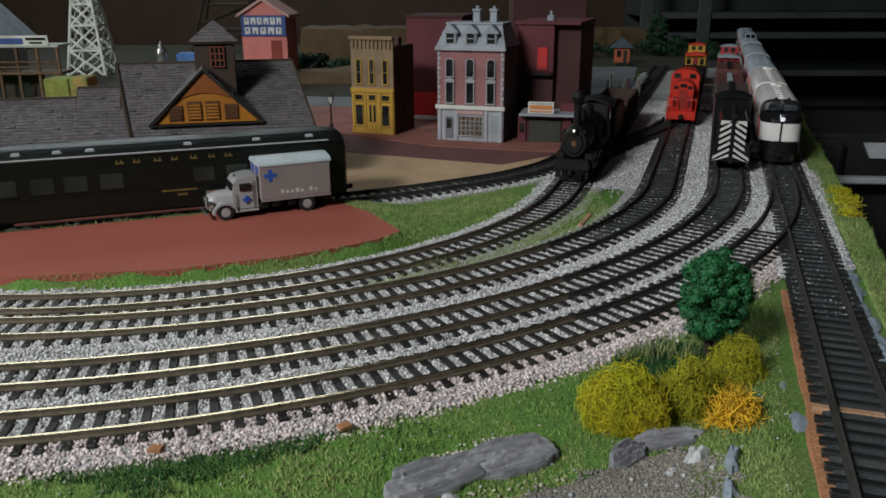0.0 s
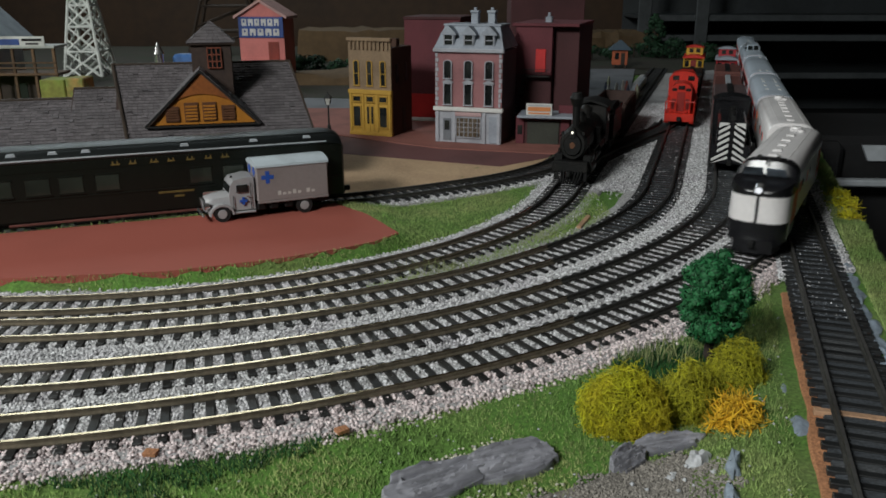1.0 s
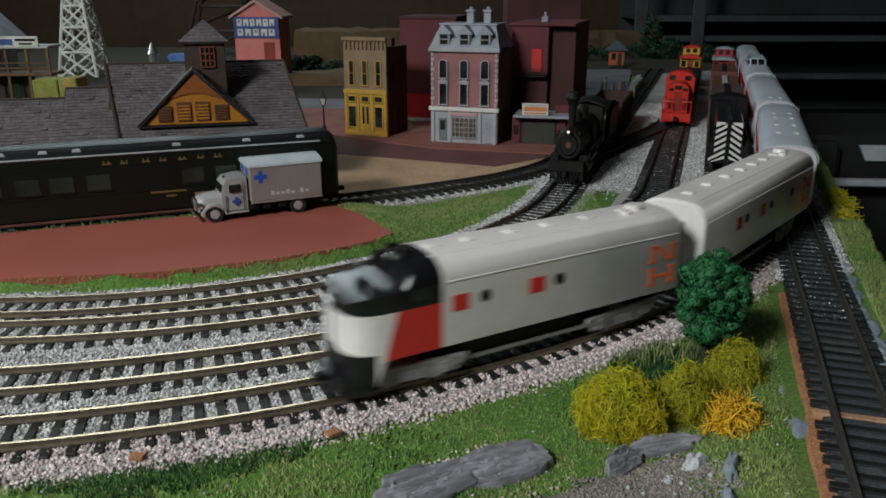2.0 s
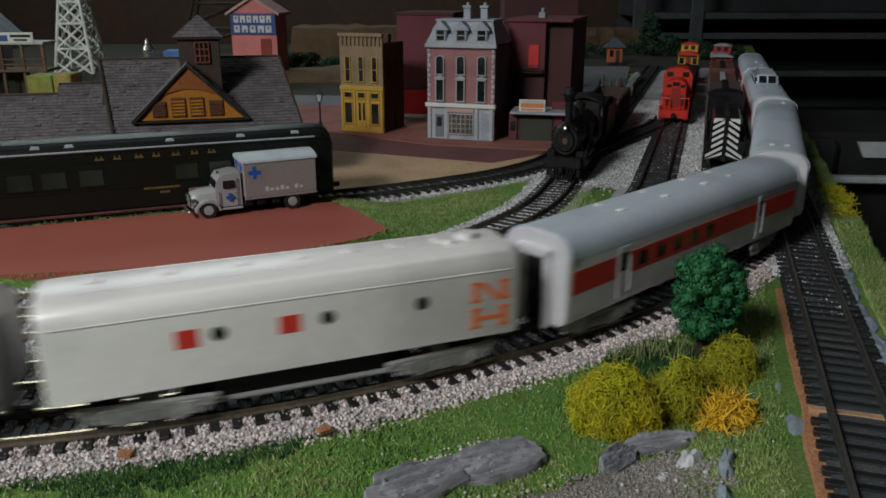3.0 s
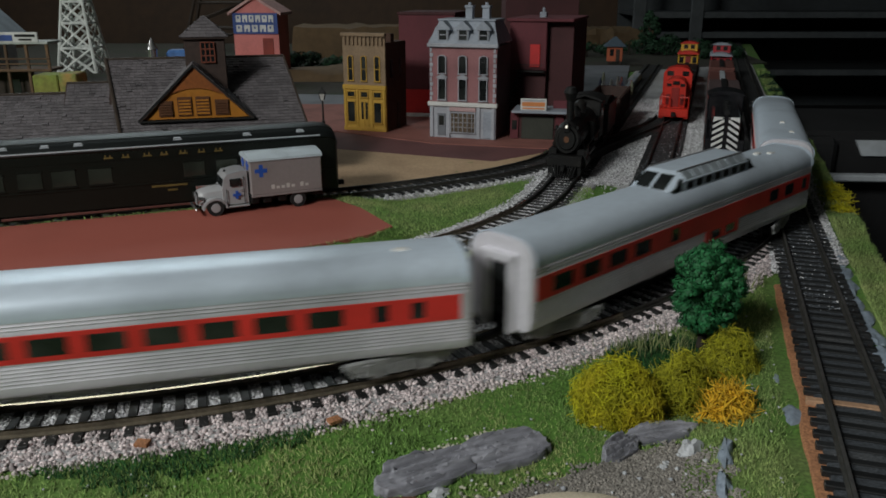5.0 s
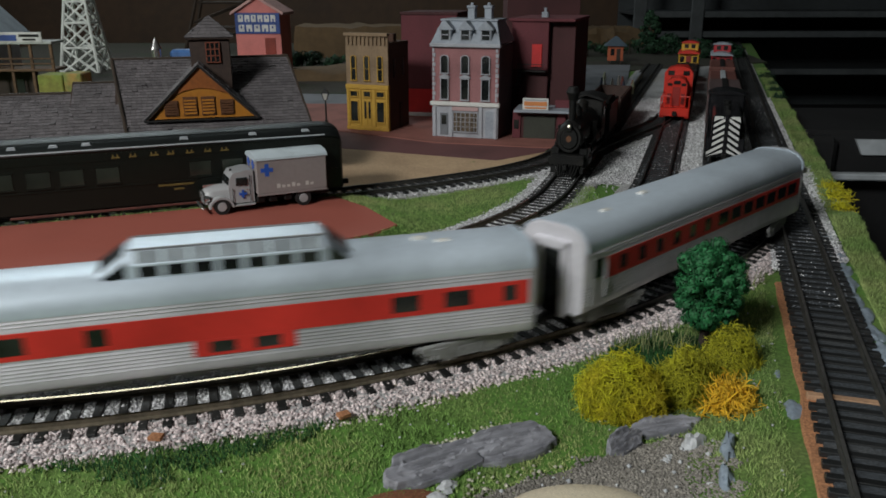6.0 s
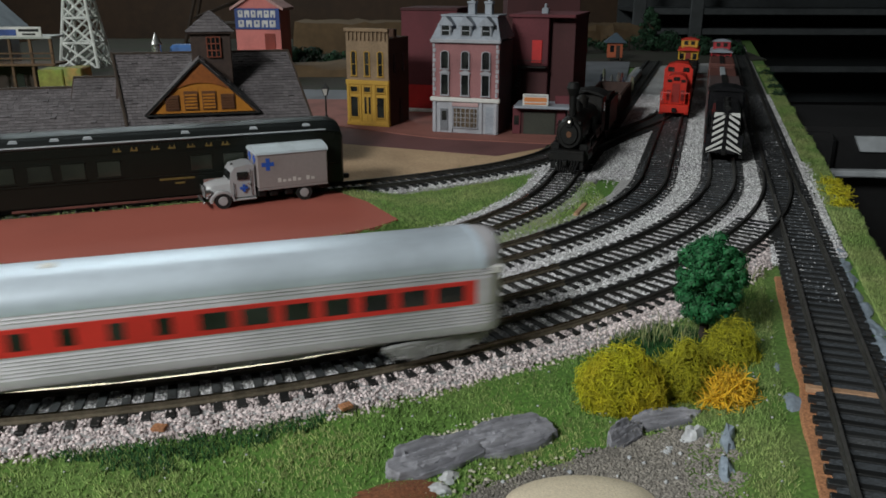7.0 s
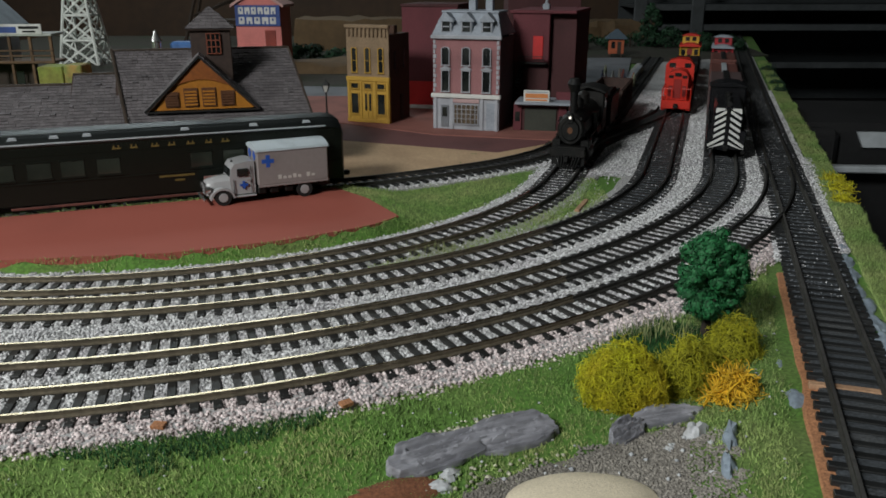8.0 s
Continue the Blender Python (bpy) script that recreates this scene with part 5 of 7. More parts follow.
def build_far_left():
    f = thing("feed_mill", "pink feed mill tower with blue sign and red door", "building", place(-281, 1262, -4, -4))
    f.scale = (0.97, 1, 1.02)
    part("wall", Geo().box(-36, 36, 0, 60, 0, 99, c=0.5), PINK, f)
    part("gable", Geo().prism([(-36, 99), (36, 99), (0, 119)], 0, 60, "y"), PINK, f)
    for s in (-1, 1):
        part("roof", Geo().prism([(s * 42, 95), (0, 119), (0, 123), (s * 42, 99)][::s], -5, 64, "y"), mat("dusty_pink_roof", (0.50, 0.30, 0.28), 0.7), f)
    sb = part("sign_board", Geo().box(-35.5, 35.5, -2, 0.4, 68, 98, c=0.3), SIGN_BLUE, f, "blue sign with two rows of white bars")
    rnd = random.Random(4)
    for z, n in ((85.0, 6), (71.0, 5)):
        w = 62 / n
        for i in range(n):
            x = -31 + i * w
            wide = w - rnd.uniform(2.2, 3.4)
            bar = part("sign_bar", Geo().box(x + 0.8, x + 0.8 + wide, -2.6, -1.6, z, z + 10.0, c=0.3), SIGN_WHITE, sb)
            part("bar_slot", Geo().box(x + 0.8 + wide * 0.36, x + 0.8 + wide * 0.64, -2.75, -1.7, z + (0.0 if i % 2 else 4.8), z + (4.6 if i % 2 else 8.2), c=0.1), SIGN_BLUE, bar)
    part("door", Geo().box(10, 27, -1.2, 0.6, 30, 62, c=0.3), mat("rust_red_door", (0.26, 0.035, 0.02), 0.6), f, "rust-red loading door")
    part("loading_dock", Geo().box(-36, 40, -26, 0, 0, 29, c=0.5), PINK, f)
    # white lattice tower
    t = thing("lattice_tower", "white steel lattice tower on a green mound", "tower", place(-609, 1400, -12))
    t.scale = (0.80, 0.80, 1.0)
    part("mound", Geo().loft([[(52 * k * math.cos(a), 44 * k * math.sin(a), z) for a in [2 * math.pi * i / 24 for i in range(24)]] for k, z in ((1.05, -3), (1.0, 2), (0.9, 4), (0.05, 4.4))]), mat("green_mound", (0.10, 0.19, 0.12), 0.9, vary=0.3), t)
    levels = [(6, 40), (48, 33), (88, 26.5), (122, 21), (152, 17)]
    for sx, sy in ((-1, -1), (1, -1), (1, 1), (-1, 1)):
        part("leg", Geo().tube((sx * 40, sy * 40, 4), (sx * 17, sy * 17, 152), 3.6, 2.8, 6), LATTICE, t)
    for (z0, k0), (z1, k1) in zip(levels[:-1], levels[1:]):
        for a in range(4):
            m = Matrix.Rotation(radians(90 * a), 4, "Z")
            zm, km = (z0 + z1) / 2, (k0 + k1) / 2
            for p, q in (((-k0, -k0, z0), (k1, -k1, z1)), ((k0, -k0, z0), (-k1, -k1, z1)), ((-k1, -k1, z1), (k1, -k1, z1)), ((-km, -km, zm), (0, -k0, z0)), ((km, -km, zm), (0, -k0, z0))):
                part("brace", Geo().tube(m @ Vector(p), m @ Vector(q), 2.0, n=5), LATTICE, t)
    # veranda house
    h = thing("veranda_house", "weathered house with timber veranda and white sign", "building", place(-600, 1010, -4, 4))
    part("wall", Geo().box(-60, 40, 0, 90, 0, 78, c=0.5), TIMBER_PALE, h)
    part("gable_wall", Geo().prism([(-24, 78), (50, 78), (13, 118)], 4, 90, "y"), TIMBER_PALE, h)
    for s in (-1, 1):
        part("roof", Geo().prism([(13 + s * 44, 74), (13, 119), (13, 122.0), (13 + s * 44, 77)][::s], -2, 96, "y"), mat("grey_blue_roof", (0.22, 0.27, 0.32), 0.6, vary=0.15), h)
    framed_window(h, 32, 3.4, 80, 8, 14, TIMBER_PALE)
    part("veranda_roof", Geo().box(-70, 131, -36, 4, 73, 76, c=0.5), TIMBER_PALE, h)
    sg = part("sign_board", Geo().box(60, 121, -37, -35.6, 75, 87, c=0.3), SIGN_WHITE, h, "white sign board with dark bars")
    part("sign_bar", Geo().box(62, 92, -37.6, -36.6, 77, 84, c=0.2), SIGN_BLUE, sg)
    part("sign_bar", Geo().box(95, 118, -37.6, -36.6, 81.5, 84.5, c=0.2), MATT_BLACK, sg)
    part("sign_bar", Geo().box(99, 114, -37.6, -36.6, 77.5, 79.5, c=0.2), MATT_BLACK, sg)
    part("upper_deck", Geo().box(-70, 131, -36, 4, 41, 44, c=0.5), WALK_WOOD, h)
    for x in (-30, 0, 30, 58, 80, 104, 128):
        part("post", Geo().box(x - 1.6, x + 1.6, -34, -31, 0, 73, c=0.3), WALK_WOOD, h)
    for z in (49, 55):
        part("handrail", Geo().box(-70, 131, -35, -33, z, z + 2, c=0.3), WALK_WOOD, h)
    part("lower_wall", Geo().box(-60, 96, -10, 0, 0, 38, c=0.5), MAT_DARKWOOD, h)
    for x in (10, 44, 76):
        part("window", Geo().box(x - 6, x + 6, -11, -9.5, 8, 30, c=0.2), WINDOW, h)
    # yellow and green set-off block beside it
    y = thing("loading_ramp", "yellow-green and orange painted block behind the depot wing", "block", place(-364, 770, -4, 4))
    part("ramp_body", Geo().box(-19, 4, 0, 30, 0, 59, c=1), mat("yellow_green_board", (0.19, 0.20, 0.04), 0.8, vary=0.3, grain=200, blotch=60, alt=(0.20, 0.30, 0.05)), y)
    part("ramp_side", Geo().box(4.4, 21, 1, 30, 0, 60, c=1), mat("orange_green_board", (0.38, 0.20, 0.06), 0.8, vary=0.3, grain=200, blotch=60, alt=(0.16, 0.24, 0.06), alt_at=0.5), y, "mottled orange and green face")
    t = thing("covered_wagon_load", "small blue cover beside a silver cone vent", "load", place(-315, 900, -4))
    part("cover", Geo().box(14, 42, 4, 26, 0, 72, c=3), BLUE_TARP, t)
    part("cone_vent", Geo().tube((5, -10, 0), (5, -10, 74), 5, n=14).tube((5, -10, 74), (5, -10, 86), 6.5, 0.6, n=14), CHROME, t, "silver cone vent")


# ---- rolling stock and vehicles on the layout ----
def standing_coach():
    s1 = float(SPUR.s[np.argmax(SPUR.p[:, 0] >= -72)])
    c = SPUR.at(s1 - 132)
    car = thing("heavyweight_coach", "dark green heavyweight coach standing at the platform", "train car", place(c[0] - 0.5, c[1] + 1, -1.0, SPUR.head(s1 - 132)))
    car.scale = (1, 1, 1.09)
    L, w = 132.0, 16.5
    prof = [(w - 1, 6), (w, 7), (w, 12), (w, 38.2), (w + 0.6, 39.0), (w - 0.1, 40.2), (w - 2.0, 41.8), (w - 5.0, 43.2), (w - 7.0, 43.8), (w - 7.2, 44.2), (w - 9.5, 44.8), (0, 45.4)]
    ring = prof + [(-y, z) for y, z in prof[-2::-1]]
    g = Geo().loft([[(x, y * k, 6 + (z - 6) * q) for y, z in ring] for x, k, q in
                    ((L, 0.80, 0.86), (L - 1.5, 0.92, 0.93), (L - 5, 0.985, 0.98), (L - 11, 1, 1), (-L + 11, 1, 1), (-L + 5, 0.985, 0.98), (-L + 1.5, 0.92, 0.93), (-L, 0.80, 0.86))],
                   lambda i, j: 1 if 4 <= j <= 17 else 0)
    part("body", g, [COACH_GREEN, COACH_ROOF], car, "dark green body with clerestory roof")
    # thin pale bar stands in for the light glancing off the roof edge
    part("roof_edge_highlight", Geo().box(-L + 12, L - 12, -w - 1.0, -w + 0.2, 39.6, 40.4, c=0.2), LABEL_GREY, car, "painted highlight along the roof edge")
    part("letter_board", Geo().box(-L + 6, L - 6, -w - 0.2, -w + 0.8, 33.2, 37.6, c=0.1), COACH_GREEN, car)
    for i, x in enumerate((-11, -1, 11, 21, 32, 43, 53)):
        part("letter_bar", Geo().box(x, x + (4.4 if i % 2 else 5.0), -w - 0.4, -w, 34.4, 35.3, c=0.08), GOLD, car, "gold painted bar")
        part("letter_bar", Geo().box(x + 0.6, x + 1.4, -w - 0.4, -w, 35.2, 36.6, c=0.08), GOLD, car, "gold painted bar")
        part("letter_bar", Geo().box(x + 3.2, x + 4.0, -w - 0.4, -w, 35.2, 36.6, c=0.08), GOLD, car, "gold painted bar")
    for x, l, z in ((14, 21, 16.4), (23, 6, 13.8)):
        part("letter_bar", Geo().box(x, x + l, -w - 0.35, -w, z, z + 1.2, c=0.08), GOLD, car)
    for x in (-112, -92, -72, -52, -34, -14, 40, 60, 78, 96, 114):
        win = part("window", Geo().box(x - 6.4, x + 6.4, -w - 0.3, -w + 0.6, 21, 29.5, c=0.1), mat("coach_glass", (0.030, 0.036, 0.028), 0.1, vary=0.3, grain=60, blotch=50, bump=0, alt=(0.008, 0.009, 0.008)), car)
        part("window_rail", Geo().box(x - 7.2, x + 7.2, -w - 0.7, -w, 19.9, 21, c=0.15), COACH_GREEN, win)
        part("window_head", Geo().box(x - 7.2, x + 7.2, -w - 0.5, -w, 29.5, 30.3, c=0.15), COACH_GREEN, win)
    part("belt_rail", Geo().box(-L + 4, L - 4, -w - 0.4, -w + 0.3, 18.2, 19.2, c=0.1), COACH_GREEN, car)
    for x in (-100, -64, -42, -24, 32, 74, 108):
        for s in (-1, 1):
            part("roof_vent", Geo().prism([(x - 2.8, 42.0), (x + 2.8, 42.0), (x + 1.9, 43.4), (x - 1.9, 43.4)], *sorted((s * 11.5, s * 14.0)), "y"), LABEL_GREY, car, "pale roof ventilator")
    part("underframe", Geo().box(-L + 6, L - 6, -14, 14, 4, 7, c=0.6), MATT_BLACK, car)
    for x in (-60, -36, -8, 26, 52):
        part("battery_box", Geo().box(x, x + 17, -13.5, -7, 1.6, 6, c=0.8), MATT_BLACK, car)
    part("side_sill", Geo().box(-70, 66, -w - 0.5, -w + 0.3, 4.6, 6.0, c=0.2), OXIDE, car, "rust-red truss rod")
    for x in (-98, 98):
        b = part("bogie", bogie_geo(30), MATT_BLACK, car, at=place(x, 0, 0))
        for k in (-15, 0, 15):
            part("wheelset", WHEEL_MESH, None, b, at=place(k, 0, 0))
    for s in (-1, 1):
        part("coupler", Geo().box(*sorted((s * (L - 2), s * (L + 7))), -1.6, 1.6, 5.2, 8.2, c=0.5), MATT_BLACK, car)
        part("end_door", Geo().box(*sorted((s * (L - 1), s * (L + 1.0))), -5, 5, 8, 36, c=0.3), MATT_BLACK, car)


def delivery_truck():
    t = thing("delivery_truck", "old grey box truck with blue cross emblems on the platform", "truck", place(-113.5, 493.9, 2.2, 206))
    t.scale = (0.955, 0.955, 0.955)
    # built facing +x
    part("box_body", Geo().box(-40.5, 6.5, -13, 13, 10.6, 33.6, c=0.6), BOX_GREY, t, "taupe box body")
    prof = [(-13.6, 32.8), (-13.2, 34.2), (-8, 36.2), (0, 37.2), (8, 36.2), (13.2, 34.2), (13.6, 32.8)]
    part("box_roof", Geo().prism(prof, -41.2, 7.2, "x"), mat("pale_box_roof", (0.46, 0.52, 0.56), 0.5, vary=0.05), t, "pale rounded roof")
    for s in (-1, 1):
        part("box_skirt", Geo().box(-40.5, 6.5, *sorted((s * 11.8, s * 13.05)), 9.4, 10.8, c=0.2), BOX_GREY, t)
    cab = Geo().loft([[(x, y * k, z) for x, z in ((8, 6), (23.5, 6), (24.2, 16.0), (22.8, 22.6), (20.6, 25.6), (12, 27.0), (8, 26.6))] for y, k in ((-10.8, 0.92), (-10.0, 1.0), (10.0, 1.0), (10.8, 0.92))])
    part("cab", cab, TRUCK_GREY, t)
    part("roof_lamp", Geo().tube((20.2, 0, 25.4), (20.2, 0, 26.8), 0.9, 0.6, 8), LAMP_IRON, t)
    hood = []
    for x, w, z in ((23, 9.0, 17.6), (27, 8.4, 17.4), (33, 7.2, 16.8), (37.4, 6.2, 15.8), (38.6, 5.4, 14.6)):
        hood.append([(x, w, 6), (x, w, 11), (x, w * 0.92, z - 2.4), (x, w * 0.6, z - 0.6), (x, 0, z), (x, -w * 0.6, z - 0.6), (x, -w * 0.92, z - 2.4), (x, -w, 11), (x, -w, 6)])
    part("hood", Geo().loft(hood), TRUCK_GREY, t)
    part("hood_trim", Geo().box(24, 38.6, -0.35, 0.35, 15.6, 17.9, c=0.15), CHROME, t)
    grille = part("grille", Geo().box(38.2, 39.2, -4.6, 4.6, 5.6, 14, c=0.4), MATT_BLACK, t, "dark slatted grille")
    for k in range(5):
        part("grille_slat", Geo().box(39.0, 39.5, -4.2, 4.2, 6.4 + k * 1.5, 6.9 + k * 1.5, c=0.1), TRUCK_GREY, grille)
    part("bumper", Geo().box(40.2, 41.8, -11.0, 11.0, 3.6, 5.4, c=0.5), CHROME, t, "chrome bumper")
    for s in (-1, 1):
        part("headlamp", Geo().tube((36.4, s * 8.2, 10.4), (39.6, s * 8.2, 10.4), 1.9, 2.4, 14), CHROME, t, "chrome headlamp")
        arc = [(29.6 + 7.8 * math.cos(math.pi * i / 10), 4.4 + 7.0 * math.sin(math.pi * i / 10)) for i in range(11)]
        inn = [(29.6 + 6.6 * math.cos(math.pi * i / 10), 4.4 + 5.8 * math.sin(math.pi * i / 10)) for i in range(11)]
        part("mudguard", Geo().prism(arc + inn[::-1], *sorted((s * 7.2, s * 12.8)), "y"), TRUCK_GREY, t)
        part("running_board", Geo().box(8, 22.4, *sorted((s * 9.5, s * 12.2)), 4.4, 5.4, c=0.2), TRUCK_GREY, t)
        part("side_window", Geo().box(12.2, 19.4, *sorted((s * 10.2, s * 10.95)), 17.6, 22.6, c=0.3), WINDOW, t)
        part("door_line", Geo().box(10.4, 10.75, *sorted((s * 10.5, s * 10.9)), 6.5, 24, c=0.05).box(21.6, 21.95, *sorted((s * 10.5, s * 10.9)), 6.5, 16, c=0.05), MATT_BLACK, t)
        part("door_handle", Geo().box(11.4, 13.2, *sorted((s * 10.7, s * 11.2)), 14.6, 15.1, c=0.1), CHROME, t)
        for x, z, k in ((15.4, 12.0, 0.95), (-0.4, 26.4, 1.55)):
            y = sorted((s * (10.4 if k < 1 else 12.7), s * (11.0 if k < 1 else 13.12)))
            part("emblem", Geo().box(x - 2.6 * k, x + 2.6 * k, *y, z - 0.85 * k, z + 0.85 * k, c=0.03).box(x - 0.85 * k, x + 0.85 * k, y[0] - 0.02, y[1] + 0.02, z - 2.6 * k, z + 2.6 * k, c=0.03), BLUE_MARK, t, "blue cross emblem")
        for i in range(7):
            x = -6.5 - i * 3.3 - (2.6 if i > 4 else 0)
            part("letter_bar", Geo().box(x - 2.2, x, *sorted((s * 12.8, s * 13.12)), 14.0, 16.8 if i in (0, 3, 5) else 15.7, c=0.03), PALE_MARK, t, "pale lettering bar")
        for x in (29.4, -24):
            ys = sorted((s * 8.0, s * 12.2))
            w = part("wheel", Geo().tube((x, ys[0], 5.2), (x, ys[1], 5.2), 5.2, n=24), RUBBER, t)
            part("hub", Geo().tube((x, s * 12.0, 5.2), (x, s * 12.6, 5.2), 3.1, 2.8, n=16), TRUCK_GREY, w)
    for s in (-1, 1):
        part("windscreen", Geo().box(22.6, 24.0, *sorted((s * 0.6, s * 8.4)), 17.6, 22.4, c=0.3).moved(Matrix.Translation((23.4, 0, 20)) @ Matrix.Rotation(radians(-14), 4, "Y") @ Matrix.Translation((-23.4, 0, -20))), WINDOW, t)
        part("emblem", Geo().box(6.0, 7.0, s * 6 - 3, s * 6 + 3, 28.6, 30.4, c=0.03).box(6.0, 7.05, s * 6 - 1, s * 6 + 1, 26.6, 32.4, c=0.03), BLUE_MARK, t)
    part("chassis", Geo().box(-41, 38, -6, 6, 5.6, 9.4, c=0.5), MATT_BLACK, t)
    for x in (-14, -4, 4):
        part("tank", Geo().box(x - 3, x + 3, 6, 11.5, 4.6, 9.4, c=1.0).box(x - 3, x + 3, -11.5, -6, 4.6, 9.4, c=1.0), MATT_BLACK, t)
    part("rear_step", Geo().box(-42, -34, -11, 11, 6.6, 10.4, c=0.5), MATT_BLACK, t)


def track_place(way, y, z=0.0):
    s = s_at_y(way, y)
    p = way.at(s)
    return place(p[0], p[1], z, way.head(s))


def steam_engine():
    # faces +x, with the pilot at x = 0
    e = thing("steam_locomotive", "black steam locomotive with lit headlamp on the curved track", "locomotive", track_place(TRACK_A, 586))
    e.scale = (1, 0.82, 1)
    part("boiler", Geo().tube((-96, 0, 27), (-10, 0, 27), 12.5, n=26).tube((-10, 0, 27), (-7, 0, 27), 12.5, 10.5, n=26), WEATHERED, e)
    part("smokebox_door", Geo().tube((-7.2, 0, 27), (-5.2, 0, 27), 8.6, 7.4, n=22), WEATHERED, e)
    part("headlamp", Geo().tube((-8, 0, 36.8), (-3.4, 0, 36.8), 2.6, n=14).box(-8, -4, -2.6, 2.6, 32.5, 36, c=0.4), MATT_BLACK, e)
    part("lens", Geo().tube((-3.5, 0, 36.8), (-3.0, 0, 36.8), 1.0, n=14), LAMP_ON, e, "lit headlamp lens")
    part("chimney", Geo().tube((-17, 0, 38), (-17, 0, 54), 3.0, 3.6, n=16).tube((-17, 0, 54), (-17, 0, 60), 3.6, 6.4, n=16).tube((-17, 0, 60), (-17, 0, 64), 6.4, 4.2, n=16), MATT_BLACK, e)
    part("bell", Geo().tube((-28, 0, 39), (-28, 0, 45), 2.6, 1.4, n=12), BROWN_TRIM, e)
    part("sand_dome", Geo().tube((-42, 0, 38), (-42, 0, 44), 5.2, 5.0, n=18).tube((-42, 0, 44), (-42, 0, 47), 5.0, 2.2, n=18), WEATHERED, e)
    part("steam_dome", Geo().tube((-66, 0, 38), (-66, 0, 46), 5.6, 5.4, n=18).tube((-66, 0, 46), (-66, 0, 49), 5.4, 2.2, n=18), WEATHERED, e)
    part("cab", Geo().box(-118, -94, -16, 16, 12, 45, c=0.8), WEATHERED, e)
    roof = [(-18, 44.5), (-12, 47.5), (0, 49.4), (12, 47.5), (18, 44.5), (17, 44), (0, 48.2), (-17, 44)]
    part("cab_roof", Geo().prism(roof, -122, -91, "x"), MATT_BLACK, e)
    part("frame", Geo().box(-118, -3, -8, 8, 7.5, 14, c=0.8), MATT_BLACK, e)
    part("pilot_beam", Geo().box(-4, 0.5, -15.5, 15.5, 8, 14, c=0.6), WEATHERED, e)
    for i in range(9):
        y = -11 + 22 * i / 8
        part("cowcatcher_bar", Geo().tube((0, y, 9), (9 - abs(y) * 0.35, y * 0.75, 1.2), 0.8, n=6), MATT_BLACK, e)
    for s in (-1, 1):
        part("steam_pipe", Geo().tube((-16, s * 10, 30), (-18, s * 14, 17), 1.6, n=8), WEATHERED, e)
        part("ladder_step", Geo().box(-3.5, -1.5, *sorted((s * 11, s * 15)), 1.4, 8, c=0.3), MATT_BLACK, e)
        part("boiler_pipe", Geo().tube((-92, s * 11.4, 24), (-30, s * 12.2, 23), 0.9, n=6), MATT_BLACK, e)
    part("air_pump", Geo().tube((-52, 14.4, 20), (-52, 14.4, 34), 3.0, n=12).tube((-52, 14.4, 25), (-52, 14.4, 27), 3.8, n=12), WEATHERED, e)
    part("number_plate", Geo().tube((-5.3, 0, 27), (-4.9, 0, 27), 2.4, n=14), BROWN_TRIM, e)
    part("whistle", Geo().tube((-78, 3, 39), (-78, 3, 46), 0.9, 1.2, 8), MATT_BLACK, e)
    part("deck", Geo().box(-24, -2, -15, 15, 13.6, 15.2, c=0.4), WEATHERED, e)
    part("coupler", Geo().box(0, 9, -1.8, 1.8, 6, 9.4, c=0.5), MATT_BLACK, e)
    for s in (-1, 1):
        part("running_board", Geo().box(-96, -24, *sorted((s * 11, s * 16.6)), 19.5, 21, c=0.3), WEATHERED, e)
        part("cylinder", Geo().tube((-28, s * 13.6, 9.6), (-9, s * 13.6, 9.6), 5.2, n=16).box(-27, -10, *sorted((s * 9, s * 17)), 12, 19, c=0.8), WEATHERED, e)
        part("handrail", Geo().tube((-94, s * 12.6, 32.5), (-10, s * 12.4, 32.5), 0.5, n=6), MATT_BLACK, e)
        part("air_tank", Geo().tube((-82, s * 14, 16.5), (-58, s * 14, 16.5), 3.2, n=12), WEATHERED, e)
        part("side_rod", Geo().box(-88, -44, *sorted((s * 12.4, s * 13.4)), 6.4, 8.0, c=0.2), BOGIE, e)
        part("cab_window", Geo().box(-112, -101, *sorted((s * 15.6, s * 16.3)), 30, 39, c=0.3), WINDOW, e)
        part("marker_lamp", Geo().tube((-8, s * 9.4, 36), (-5, s * 9.4, 36), 1.2, n=8), MATT_BLACK, e)
        for x in (-44, -66, -88):
            part("driving_wheel", Geo().tube((x, s * 7.2, 8.6), (x, s * 9.8, 8.6), 8.6, n=26), MATT_BLACK, e)
        part("pilot_wheel", Geo().tube((-12, s * 7.2, 4.8), (-12, s * 9.4, 4.8), 4.8, n=18), MATT_BLACK, e)
    t = thing("tender", "black coal tender behind the steam locomotive", "train car", track_place(TRACK_A, 586 + 128 * math.cos(LEAN)))
    part("tank", Geo().box(-66, -4, -15.5, 15.5, 10, 33, c=0.8), WEATHERED, t)
    part("coal_load", rough_block(-60, -8, -13, 13, 30, 37.5, 3.0, 3), MATT_BLACK, t)
    part("rim", Geo().box(-66, -4, -16, -15, 32, 36, c=0.3).box(-66, -4, 15, 16, 32, 36, c=0.3).box(-66.4, -65, -16, 16, 32, 36, c=0.3), WEATHERED, t)
    for x in (-18, -52):
        part("bogie", bogie_geo(18), MATT_BLACK, t, at=place(x, 0, 0))
    gd = thing("gondola_car", "weathered dark brown open gondola behind the tender", "train car", track_place(TRACK_A, 586 + 204 * math.cos(LEAN)))
    brown = mat("weathered_dark_brown", (0.055, 0.028, 0.022), 0.7, vary=0.35, grain=300, blotch=40)
    part("floor_pan", Geo().box(-110, -2, -16, 16, 8, 12, c=0.5), brown, gd)
